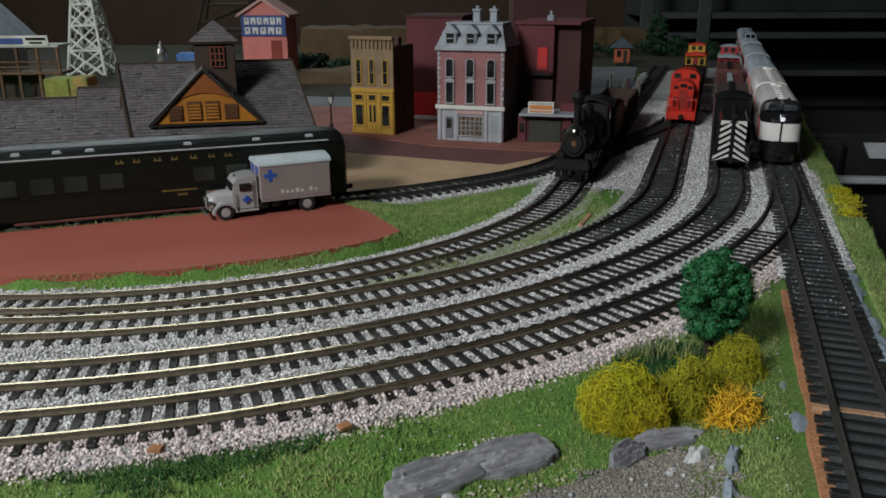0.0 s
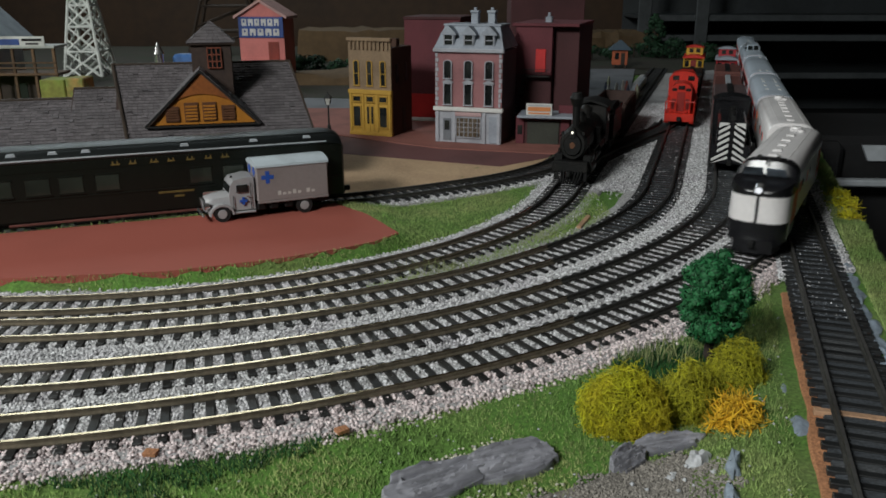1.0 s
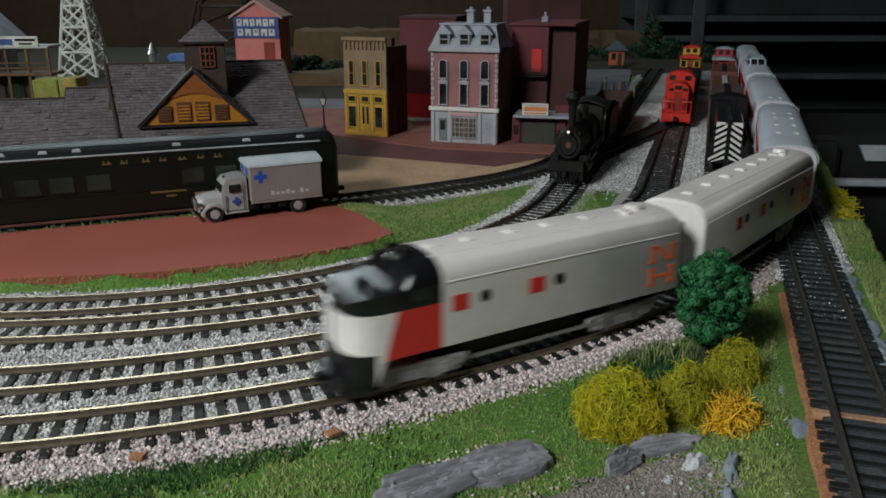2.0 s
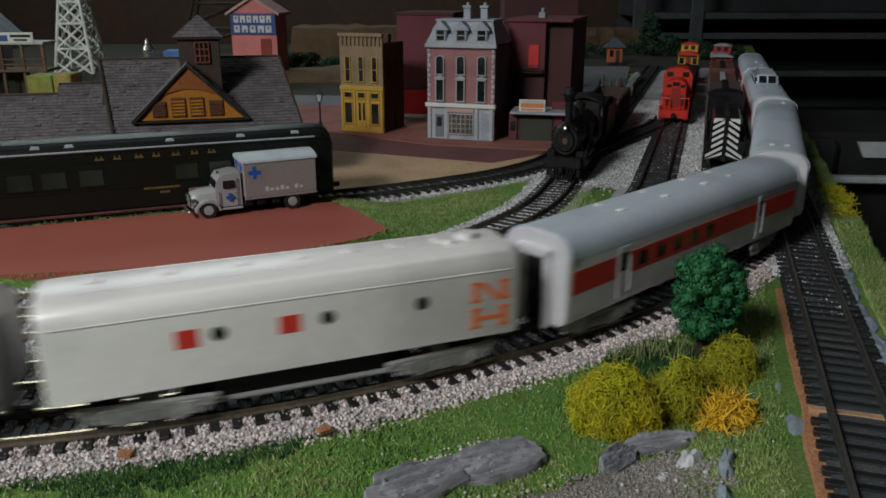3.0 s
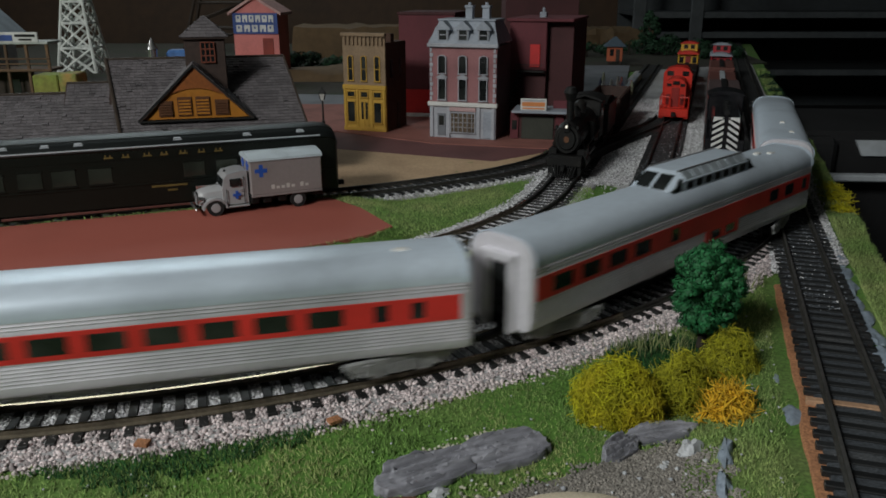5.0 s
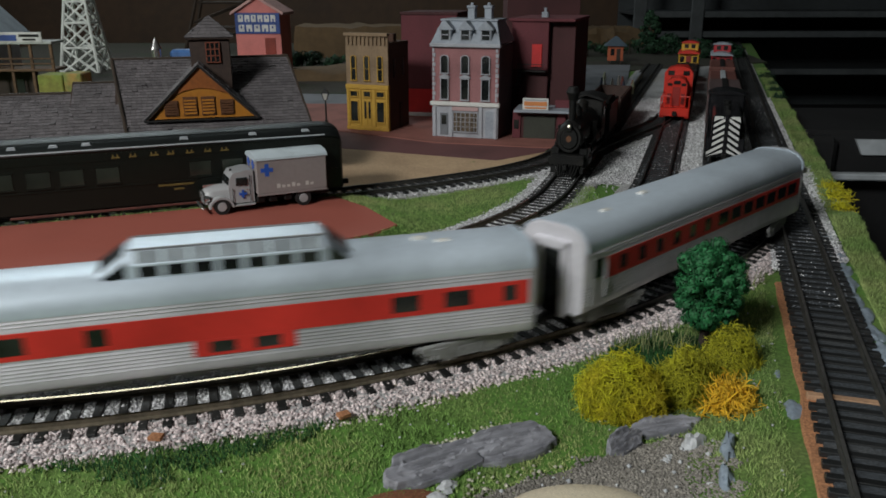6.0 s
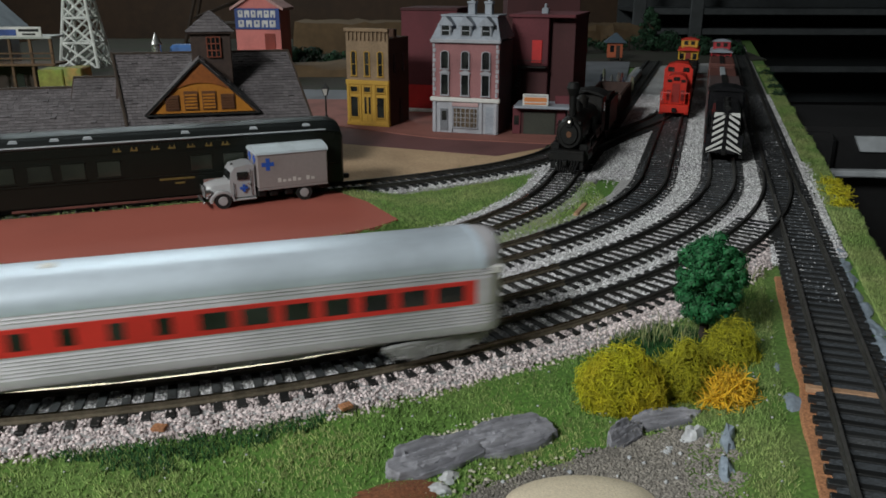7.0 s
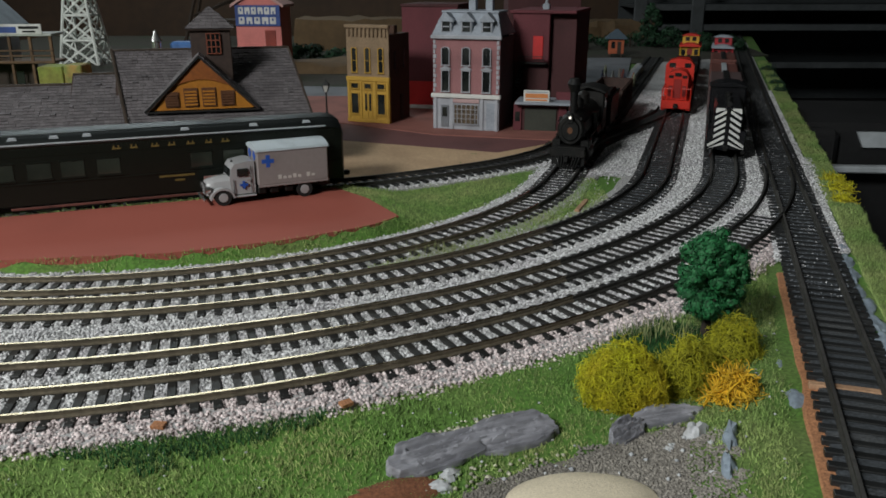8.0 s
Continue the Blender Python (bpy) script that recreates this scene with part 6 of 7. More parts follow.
    for s in (-1, 1):
        part("side_wall", Geo().box(-110, -2, *sorted((s * 15, s * 16.4)), 10, 32, c=0.4), brown, gd)
        for i in range(9):
            part("rib", Geo().box(-108 + i * 13, -106 + i * 13, *sorted((s * 16, s * 17.4)), 9, 32, c=0.3), brown, gd)
    for x in (-110, -3.4):
        part("end_wall", Geo().box(x, x + 1.4, -16, 16, 10, 32, c=0.4), brown, gd)
    for x in (-22, -92):
        part("bogie", bogie_geo(18), MATT_BLACK, gd, at=place(x, 0, 0))


def hood_switcher():
    e = thing("switcher_locomotive", "black diesel switcher with white chevron stripes on its end", "locomotive", track_place(TRACK_C, 628))
    part("hood", Geo().box(-88, -3, -10.8, 10.8, 12, 38, c=1.8), BLACK, e)
    part("cab", Geo().box(-116, -88, -15, 15, 12, 45, c=1.2), BLACK, e)
    part("cab_roof", Geo().prism([(-16, 44), (-9, 47), (0, 48), (9, 47), (16, 44)], -118, -86, "x"), BLACK, e)
    part("end_plate", Geo().box(-6, -1.2, -14.5, 14.5, 5.0, 20, c=0.6), BLACK, e)
    part("nose_plate", Geo().box(-4, -1.6, -10.6, 10.6, 14, 38, c=0.8), BLACK, e)
    for i in range(7):
        for s in (-1, 1):
            z = 4.6 + i * 4.9
            wide = 13.6 if z + 6 < 17 else 9.8
            g = Geo().prism([(y, max(5.2, min(37.4, zz))) for y, zz in ((s * 1.6, z + 4.6), (s * 1.6, z + 6.9), (s * wide, z + 6.9 - (wide - 1.6) * 0.62), (s * wide, z + 4.6 - (wide - 1.6) * 0.62))][::s], -1.7, -0.7, "x")
            part("chevron_stripe", g, SIGN_WHITE, e, "white diagonal stripe")
    part("stripe_cap", Geo().box(-1.8, -0.8, 3, 9.6, 35.6, 37.6, c=0.1).box(-1.8, -0.8, -9.6, -3, 35.6, 37.6, c=0.1), SIGN_WHITE, e)
    part("centre_rib", Geo().box(-2.0, -0.2, -1.0, 1.0, 6, 39, c=0.2), BLACK, e)
    part("headlamp", Geo().tube((-3, 0, 41), (-0.6, 0, 41), 2.0, n=12), MATT_BLACK, e)
    for x in (-30, -58):
        part("exhaust_stack", Geo().tube((x, 0, 37), (x, 0, 43), 2.6, 2.9, n=14), MATT_BLACK, e)
    part("walkway", Geo().box(-118, -1.5, -15, 15, 10.5, 12.4, c=0.4), BLACK, e)
    part("coupler", Geo().box(-2, 6, -1.8, 1.8, 5, 8.4, c=0.5), MATT_BLACK, e)
    for s in (-1, 1):
        part("handrail", Geo().tube((-86, s * 14.4, 24), (-4, s * 14.4, 24), 0.5, n=6), MATT_BLACK, e)
        for x in (-4, -24, -44, -64, -84):
            part("stanchion", Geo().tube((x, s * 14.4, 12), (x, s * 14.4, 24), 0.45, n=6), MATT_BLACK, e)
        part("cab_window", Geo().box(-112, -93, *sorted((s * 14.6, s * 15.3)), 31, 40, c=0.3), WINDOW, e)
        part("footstep", Geo().box(-9, -2, *sorted((s * 12, s * 15)), 1.5, 10.5, c=0.4), MATT_BLACK, e)
    for x in (-26, -92):
        part("bogie", bogie_geo(24), MATT_BLACK, e, at=place(x, 0, 0))


def caboose(name, label, way, y, paint, roof, length=88.0, cupola=True):
    e = thing(name, label, "train car", track_place(way, y))
    part("body", Geo().box(-length + 8, -8, -15, 15, 9, 36, c=0.7), paint, e)
    prof = [(-16.6, 35.4), (-15, 37), (-7, 39.6), (0, 40.4), (7, 39.6), (15, 37), (16.6, 35.4)]
    part("roof", Geo().prism(prof, -length, 0, "x"), roof, e)
    if cupola:
        part("cupola", Geo().box(-length * 0.62, -length * 0.36, -12.5, 12.5, 38, 50, c=0.7), paint, e)
        part("cupola_roof", Geo().prism([(-14, 49.5), (-7, 52), (0, 52.8), (7, 52), (14, 49.5)], -length * 0.64, -length * 0.34, "x"), roof, e)
        for y0 in (-8, 2):
            part("cupola_window", Geo().box(-length * 0.36 - 0.4, -length * 0.36 + 0.5, y0, y0 + 6, 42, 48, c=0.2), WINDOW, e)
    part("platform_deck", Geo().box(-length, 0, -14.5, 14.5, 7, 9.4, c=0.5), paint, e)
    g = Geo()
    for s in (-1, 1):
        g.tube((-1, s * 14, 8), (-1, s * 14, 36), 0.8, n=6).tube((-1, s * 5, 8), (-1, s * 5, 22), 0.7, n=6).tube((-1, s * 9.5, 8), (-1, s * 9.5, 22), 0.7, n=6)
    g.tube((-1, -14, 22), (-1, 14, 22), 0.8, n=6).tube((-1, -14, 16), (-1, 14, 16), 0.7, n=6)
    part("end_railing", g, paint, e)
    part("end_sill", Geo().box(-2, 0.6, -15, 15, 4.6, 9, c=0.5), paint, e)
    part("end_door", Geo().box(-8.4, -7.4, -4, 4, 10, 32, c=0.3), mat("dark_red_door", (0.25, 0.02, 0.015), 0.5), e)
    for s in (-1, 1):
        part("end_window", Geo().box(-8.4, -7.4, s * 9.5 - 3, s * 9.5 + 3, 21, 31, c=0.3), WINDOW, e)
        for x in (0.25, 0.55, 0.78):
            part("side_window", Geo().box(-length * x - 4, -length * x + 4, *sorted((s * 14.6, s * 15.3)), 21, 30, c=0.3), WINDOW, e)
        part("footstep", Geo().box(-8, -1, *sorted((s * 11, s * 15)), 1.5, 7, c=0.4), paint, e)
    part("coupler", Geo().box(0, 7, -1.8, 1.8, 4.8, 8.0, c=0.5), MATT_BLACK, e)
    for x in (-18, -length + 18):
        part("bogie", bogie_geo(18), MATT_BLACK, e, at=place(x, 0, 0))


def freight_car(name, label, way, y, paint, length, top, load=None):
    e = thing(name, label, "train car", track_place(way, y))
    part("body", Geo().box(-length, 0, -15.5, 15.5, 9, top, c=0.8), paint, e)
    for i in range(7):
        for s in (-1, 1):
            x = -4 - (length - 8) * i / 6
            part("rib", Geo().box(x - 0.8, x + 0.8, *sorted((s * 15.2, s * 16.2)), 9, top - 1, c=0.2), paint, e)
    part("end_rim", Geo().box(-0.4, 1.0, -15.8, 15.8, top - 3, top + 0.5, c=0.3), load or paint, e)
    part("roof_walk", Geo().box(-length + 2, -2, -3, 3, top, top + 1.5, c=0.3), load or MATT_BLACK, e)
    for z in (12, 18, 24, 30):
        if z < top - 3:
            part("ladder_rung", Geo().box(0.4, 1.4, 8, 14, z, z + 0.9, c=0.1), MATT_BLACK, e)
    for x in (-18, -length + 18):
        part("bogie", bogie_geo(18), MATT_BLACK, e, at=place(x, 0, 0))


def red_diesel():
    e = thing("hood_diesel", "bright red hood diesel standing on a siding", "locomotive", track_place(TRACK_B, 850))
    part("hood", Geo().prism([(-10.5, 12), (10.5, 12), (10.5, 36), (8, 40), (3, 42), (-3, 42), (-8, 40), (-10.5, 36)], -44, -9, "x"), CABOOSE_RED, e)
    part("cab", Geo().prism([(-15, 12), (15, 12), (15, 44), (11, 49), (4, 51), (-4, 51), (-11, 49), (-15, 44)], -66, -44, "x"), CABOOSE_RED, e)
    part("rear_hood", Geo().prism([(-10.5, 12), (10.5, 12), (10.5, 40), (7, 44), (-7, 44), (-10.5, 40)], -150, -66, "x"), CABOOSE_RED, e)
    part("deck", Geo().box(-152, -1, -15, 15, 9, 12, c=0.5), CABOOSE_RED, e)
    part("end_sill", Geo().box(-3, 0.6, -15, 15, 3, 12, c=0.7), CABOOSE_RED, e)
    part("front_door", Geo().box(-9.2, -8.4, -4, 4, 13, 33, c=0.2), mat("deep_red_door", (0.30, 0.015, 0.01), 0.5), e)
    part("headlamp", Geo().box(-9.4, -7.6, -3.4, 3.4, 36, 39.6, c=0.5), MATT_BLACK, e)
    for s in (-1, 1):
        part("cab_window", Geo().box(-44.4, -43.4, s * 8 - 3.4, s * 8 + 3.4, 41.5, 46.5, c=0.4), WINDOW, e)
        part("side_window", Geo().box(-62, -49, *sorted((s * 14.6, s * 15.3)), 33, 41, c=0.3), WINDOW, e)
        part("number_board", Geo().box(-9.6, -8.6, s * 7 - 2.4, s * 7 + 2.4, 34, 37, c=0.2), MATT_BLACK, e)
        part("vent_panel", Geo().box(-9.4, -8.6, s * 7 - 2.2, s * 7 + 2.2, 15, 26, c=0.2), mat("shadow_red", (0.20, 0.01, 0.008), 0.6), e)
        for y in (5, 10, 14.4):
            part("stanchion", Geo().tube((-1, s * y, 11), (-1, s * y, 24), 0.6, n=6), CABOOSE_RED, e)
        part("handrail", Geo().tube((-1, s * 5, 24), (-1, s * 14.4, 24), 0.6, n=6).tube((-1, s * 14.4, 24), (-44, s * 14.4, 24), 0.5, n=6), CABOOSE_RED, e)
        part("footstep", Geo().box(-8, -1, *sorted((s * 10.5, s * 15)), 1.5, 9, c=0.5), CABOOSE_RED, e)
    for x in (-88, -118):
        part("roof_fan", Geo().tube((x, 0, 43), (x, 0, 46.5), 6, 5.4, n=16), CABOOSE_RED, e)
    part("coupler", Geo().box(0, 7, -2.2, 2.2, 4.4, 8.6, c=0.5), MATT_BLACK, e)
    for x in (-32, -118):
        part("bogie", bogie_geo(26), MATT_BLACK, e, at=place(x, 0, 0))


def build_stock():
    standing_coach()
    delivery_truck()
    steam_engine()
    hood_switcher()
    red_diesel()
    freight_car("flat_wagon", "low black freight car behind the red caboose", TRACK_B, 1012, MATT_BLACK, 120, 24)
    freight_car("flat_wagon", "low black freight car behind the red caboose", TRACK_B, 1142, MATT_BLACK, 100, 24)
    caboose("caboose", "yellow and red caboose far down the siding", TRACK_B, 1260, YELLOW_PAINT, CABOOSE_RED, 84)
    freight_car("boxcar", "oxide red freight car behind the striped switcher", TRACK_C, 765, mat("dull_oxide_roof", (0.085, 0.055, 0.055), 0.6, vary=0.3, grain=200, blotch=40), 130, 38)
    freight_car("gondola_car", "oxide red freight car with pale ends", TRACK_C, 930, OXIDE, 120, 31, LABEL_GREY)
    freight_car("gondola_car", "oxide red freight car down the yard", TRACK_C, 1075, OXIDE, 120, 33)
    caboose("caboose", "small red caboose with grey roof far down the yard", TRACK_C, 1225, mat("deep_red_paint", (0.42, 0.02, 0.03), 0.5), ZINC, 84)


def build_yard_far():
    sh = thing("signal_shack", "small orange trackside cabin with blue-grey hipped roof", "cabin", place(322, 1530, -4, -10))
    part("wall", Geo().box(-14, 14, -12, 12, 6, 33, c=0.4), mat("orange_siding", (0.42, 0.10, 0.04), 0.7), sh)
    part("roof", Geo().loft([[(-21, -19, 33), (21, -19, 33), (21, 19, 33), (-21, 19, 33)], [(-2, -1, 50), (2, -1, 50), (2, 1, 50), (-2, 1, 50)]]), GREEN_SLATE, sh, smooth=False)
    for x in (-10, 10):
        for y in (-9, 9):
            part("stilt", Geo().box(x - 2, x + 2, y - 2, y + 2, 0, 6, c=0.3), MAT_DARKWOOD, sh)
    part("window", Geo().box(-9, -2, -12.6, -11.6, 16, 28, c=0.2), WINDOW, sh)
    part("door", Geo().box(2, 9, -12.6, -11.6, 6, 28, c=0.2), MAT_DARKWOOD, sh)
    rnd = random.Random(9)
    cols = [(0.5, 0.5, 0.48), (0.42, 0.44, 0.30), (0.3, 0.08, 0.06), (0.08, 0.10, 0.16), (0.5, 0.46, 0.42)]
    mats = [mat("figurine_paint", c, 0.6) for c in cols]
    for i in range(9):
        x, y = 236 + rnd.uniform(-22, 24), 1140 + rnd.uniform(-60, 60)
        h = rnd.uniform(16, 20)
        g = Geo().tube((0, 0, 0), (0, 0, h * 0.5), 1.9, 2.3, 8).tube((0, 0, h * 0.5), (0, 0, h * 0.82), 3.0, 1.7, 8).tube((0, 0, h * 0.84), (0, 0, h), 1.5, 1.2, 8)
        solid("figurine", g, mats[i % 5], "tiny plain painted figurine standing in the yard", "figurine", at=place(x, y, -3.4), group="yard figurines")
    for x, y in ((200, 1330), (230, 1380), (205, 1210)):
        b = thing("oil_drum", "small pale drum standing in the yard", "drum", place(x, y, -3.4), "yard drums")
        part("shell", Geo().tube((0, 0, 0), (0, 0, 15), 6, n=14), LABEL_GREY, b)
        part("lid", Geo().tube((0, 0, 15), (0, 0, 16.4), 6.3, 5.8, n=14), SIGN_WHITE, b)
    w = thing("retaining_wall", "low pale concrete wall beside the far siding", "wall", place(262, 1130, -4, 72 - 0))
    part("wall_body", Geo().box(-110, 150, -4, 4, 0, 10, c=1), LABEL_GREY, w)
    stick = Geo().box(-1.6, 1.6, -14, 14, -0.6, 1.6, c=0.4)
    solid("wood_strip", stick, TIE_WOOD, "short bare wood strip lying on the grass", "wood strip", at=place(88.5, 492, -4.0, -22))
    card = Geo().box(-22, 22, -6, 6, 0, 1.0, c=0.2)
    solid("paper_card", card, mat("cream_card", (0.7, 0.66, 0.56), 0.7), "cream paper card on the layout front edge", "card", at=place(-42, 191, -12.2, 3))
    chip = Geo().prism([(-2.2, -1.6), (2.0, -1.8), (2.4, 1.4), (-1.8, 1.9)], 0, 1.2)
    for i, (x, y) in enumerate(((-92, 226.5), (-33, 240.5))):
        solid("wood_chip", chip, CORK, "small orange cork chip lying in the ballast", "chip", at=place(x, y, -3.6, i * 40))


# ---- rocks, plants and loose ground cover ----
def lump(sx, sy, sz, seed, n=10, m=16, amp=0.22, flat=0.0):
    """An uneven boulder on the ground."""
    g = Geo()
    rings = []
    for i in range(n + 1):
        a = math.pi * (0.02 + 0.96 * i / n)
        ring = []
        for j in range(m):
            b = 2 * math.pi * j / m
            d = Vector((math.sin(a) * math.cos(b), math.sin(a) * math.sin(b), math.cos(a)))
            k = 1 + amp * (noise.noise(d * 1.6 + Vector((seed, 0, 0))) * 1.3 + 0.6 * noise.noise(d * 4.1 + Vector((0, seed, 0))))
            z = d.z * k
            if flat:
                z = math.copysign(abs(z) ** flat, z)
            ring.append((d.x * k * sx, d.y * k * sy, z * sz))
        rings.append(ring[::-1])
    return g.loft(rings)


def rock(name, label, x, y, z, sx, sy, sz, seed, material, rz=0, amp=0.22, flat=0.0, rx=0, ry=0):
    return solid(name, lump(sx, sy, sz, seed, amp=amp, flat=flat), material, label, "rock", at=place(x, y, z, rz, rx, ry))


def slab_stone(sx, sy, sz, seed, n=46, m=22):
    """A split slab: a tilted top with sharp layers along its length and a ragged outline."""
    g = Geo()
    rings = []
    for j in range(m + 1):
        v = j / m
        ring = []
        for i in range(n):
            b = 2 * math.pi * i / n
            rag = 1 + 0.22 * noise.noise(Vector((math.cos(b) * 1.7, math.sin(b) * 1.7, seed))) + 0.16 * noise.noise(Vector((math.cos(b) * 5, math.sin(b) * 5, seed + 3)))
            k = (0.12 + 0.88 * min(1.0, v * 1.35)) if v < 0.74 else 1.0 + 0.10 * (v - 0.74)
            x, y = math.cos(b) * rag * k, math.sin(b) * rag * k
            step = noise.noise(Vector((x * 0.7 + seed, y * 5.0, 1.3))) * 0.34 + noise.noise(Vector((x * 2.2, y * 13.0, seed))) * 0.16 + noise.noise(Vector((x * 7, y * 9.0, seed + 6))) * 0.08
            top = 0.62 + 0.34 * y + math.floor(step * 7) / 7 * 0.5 + step * 0.45
            z = top if v < 0.74 else top * (1 - v) / 0.26
            ring.append((x * sx, y * sy, z * sz))
        rings.append(ring)
    return g.loft(rings[::-1])


PIECE_V = np.array([(1, 0, 0), (-1, 0, 0), (0, 1, 0), (0, -1, 0), (0, 0, 1), (0, 0, -1)], float)
PIECE_F = np.array([(0, 2, 4), (2, 1, 4), (1, 3, 4), (3, 0, 4), (2, 0, 5), (1, 2, 5), (3, 1, 5), (0, 3, 5)])
BLADE_V = np.array([(-0.22, 0, 0), (0.22, 0, 0), (0, 0.22, 0), (0, 0, 1)], float)
BLADE_F = np.array([(0, 1, 3), (1, 2, 3), (2, 0, 3)])


def scatter(name, xy, z, size, material, label, rng, squash=0.75, blade=False, lean=0.5, tall=1.0, slim=1.0):
    """One mesh of many small stones, or of leaning spikes, at the points xy."""
    n = len(xy)
    tv, tf = (BLADE_V, BLADE_F) if blade else (PIECE_V, PIECE_F)
    v = np.repeat(tv[None], n, 0)
    if not blade:
        v = v * (1 + rng.uniform(-0.3, 0.3, v.shape))
    a = rng.uniform(0, 2 * np.pi, n)
    c, s = np.cos(a)[:, None], np.sin(a)[:, None]
    if blade:
        v[:, 3, :2] += rng.normal(0, lean, (n, 2))
        v[:, :3, :2] *= slim
        v[:, :, 2] *= tall
    else:
        v[:, :, 2] *= squash
    v = np.stack([v[:, :, 0] * c - v[:, :, 1] * s, v[:, :, 0] * s + v[:, :, 1] * c, v[:, :, 2]], -1)
    v *= (size * rng.uniform(0.65, 1.35, n))[:, None, None]
    v[:, :, 0] += xy[:, :1]
    v[:, :, 1] += xy[:, 1:]
    v[:, :, 2] += np.asarray(z)[:, None] if np.ndim(z) else z
    f = (tf[None] + (np.arange(n) * len(tv))[:, None, None]).reshape(-1, 3)
    return stuff_mesh(name, v.reshape(-1, 3), f, material, label)


def across(q, c=64.3):
    """Distance to the right of the straight main line."""
    return (q[:, 0] - c - TAN_LEAN * q[:, 1]) * math.cos(LEAN)


def inside(q, outline):
    hit = np.zeros(len(q), bool)
    o = np.array(outline, float)
    for a, b in zip(o, np.roll(o, -1, 0)):
        cross = (a[1] > q[:, 1]) != (b[1] > q[:, 1])
        with np.errstate(divide="ignore", invalid="ignore"):
            hit ^= cross & (q[:, 0] < (b[0] - a[0]) * (q[:, 1] - a[1]) / (b[1] - a[1]) + a[0])
    return hit


def front_height(q, d):
    dr = across(q, 60.3)
    f = np.where((d > 0) & (dr < -14), np.minimum(d, np.clip(-dr - 8, 0, None) * 1.2 + 10), 0)
    return ground_height(q[:, 0], q[:, 1], f)


GRAVEL_SPOT = [(6, 203), (24, 214), (46, 224), (62, 235), (82, 241), (92, 234), (92, 218), (87, 195), (84, 170), (6, 170)]


def build_cover():
    rng = np.random.default_rng(7)
    q = np.stack([rng.uniform(-270, 330, 330000), rng.uniform(195, 640, 330000)], 1)
    dA, dB, dC, dD = (w.dist(q) for w in (TRACK_A, TRACK_B, TRACK_C, TRACK_D))
    r = across(q)
    near = np.minimum.reduce([abs(dA), abs(dB), abs(dC)]) < 23 + rng.normal(0, 1.2, len(q))
    onD = (dD > -23) & (dD < 27.5 + rng.normal(0, 1.6, len(q)))
    strip = (q[:, 1] > 400) & (r > -24) & (r < 21)
    field = (q[:, 1] > 520) & (r < 21) & (r > -130)
    wedge = (dA > 12) & (dB < -15) & (q[:, 0] > -40) & (q[:, 1] < 575)
    dark = ((abs(dB) < 13) & (q[:, 1] > 470)) | ((abs(dC) < 13) & (q[:, 1] > 485)) | ((abs(r) < 13) & (q[:, 1] > 335))
    bare = (r > -23) & (q[:, 1] < 385) & (dD > 12)
    loose = (near | onD | strip | field) & ~bare & ~dark & ~(wedge & (rng.random(len(q)) < 0.97))
    loose &= (q[:, 1] < 520) | (rng.random(len(q)) < 0.55)
    pink = loose & (dD > 9.5) & (r < -18)
    grey = loose & ~pink
    zz = np.where(abs(np.minimum.reduce([abs(dA), abs(dB), abs(dC), abs(dD)])) < 14, -3.45, -3.75)
    scatter("ballast_stones", q[grey], zz[grey] + rng.normal(0, 0.18, grey.sum()), 0.72, STONES, "loose pale grey ballast stones", rng)
    zp = np.where(dD < 14, -3.4, -3.9 - np.clip(dD - 22, 0, 9) * 0.3)
    scatter("pink_ballast_stones", q[pink], zp[pink] + rng.normal(0, 0.25, pink.sum()), 0.82, STONES_PINK, "loose pinkish white ballast stones on the front shoulder", rng)
    pale = dark & (rng.random(len(q)) < 0.03)
    scatter("ballast_stones", q[pale], -2.9, 0.5, STONES, "stray pale stones on the dark ballast", rng)
    dk = dark & (rng.random(len(q)) < 0.35)
    scatter("dark_ballast_stones", q[dk], -3.15 + rng.normal(0, 0.15, dk.sum()), 0.6, STONES_DARK, "loose dark stones between the rails", rng)
    f = np.stack([rng.uniform(60, 460, 90000), rng.uniform(635, 1050, 90000)], 1)
    rf = across(f)
    on = (rf < 21) & (rf > -172)
    black = np.minimum.reduce([abs(rf), abs(rf + 87.6), abs(rf + 39.8)]) < 13
    scatter("ballast_stones", f[on & ~black], -4.5 + rng.normal(0, 0.2, (on & ~black).sum()), 0.95, STONES, "loose pale grey ballast stones down the yard", rng)
    stray = black & on & (rng.random(len(f)) < 0.06)
    scatter("ballast_stones", f[stray], -2.9, 0.7, STONES, "stray pale stones between the far rails", rng)
    some = black & on & (rng.random(len(f)) < 0.4)
    scatter("dark_ballast_stones", f[some], -3.15, 0.8, STONES_DARK, "loose dark stones between the far rails", rng)
    g = np.stack([rng.uniform(-75, 120, 26000), rng.uniform(500, 700, 26000)], 1)
    dS = SPUR.dist(g)
    on = (dS > -21 + rng.normal(0, 1.2, len(g))) & (dS < -9) | (abs(dS) < 8) & (rng.random(len(g)) < 0.4)
    scatter("ballast_stones", g[on], -4.2 + rng.normal(0, 0.2, on.sum()), 0.8, STONES, "loose pale ballast stones along the siding", rng)
    # front lawn
    p = np.stack([rng.uniform(-190, 185, 210000), rng.uniform(170, 420, 210000)], 1)
    d, r = TRACK_D.dist(p), across(p)
    spot = inside(p + np.stack([np.sin(p[:, 1] * 0.45) * 2.5 + rng.normal(0, 1.3, len(p)), np.sin(p[:, 0] * 0.37) * 2.5 + rng.normal(0, 1.3, len(p))], 1), GRAVEL_SPOT)
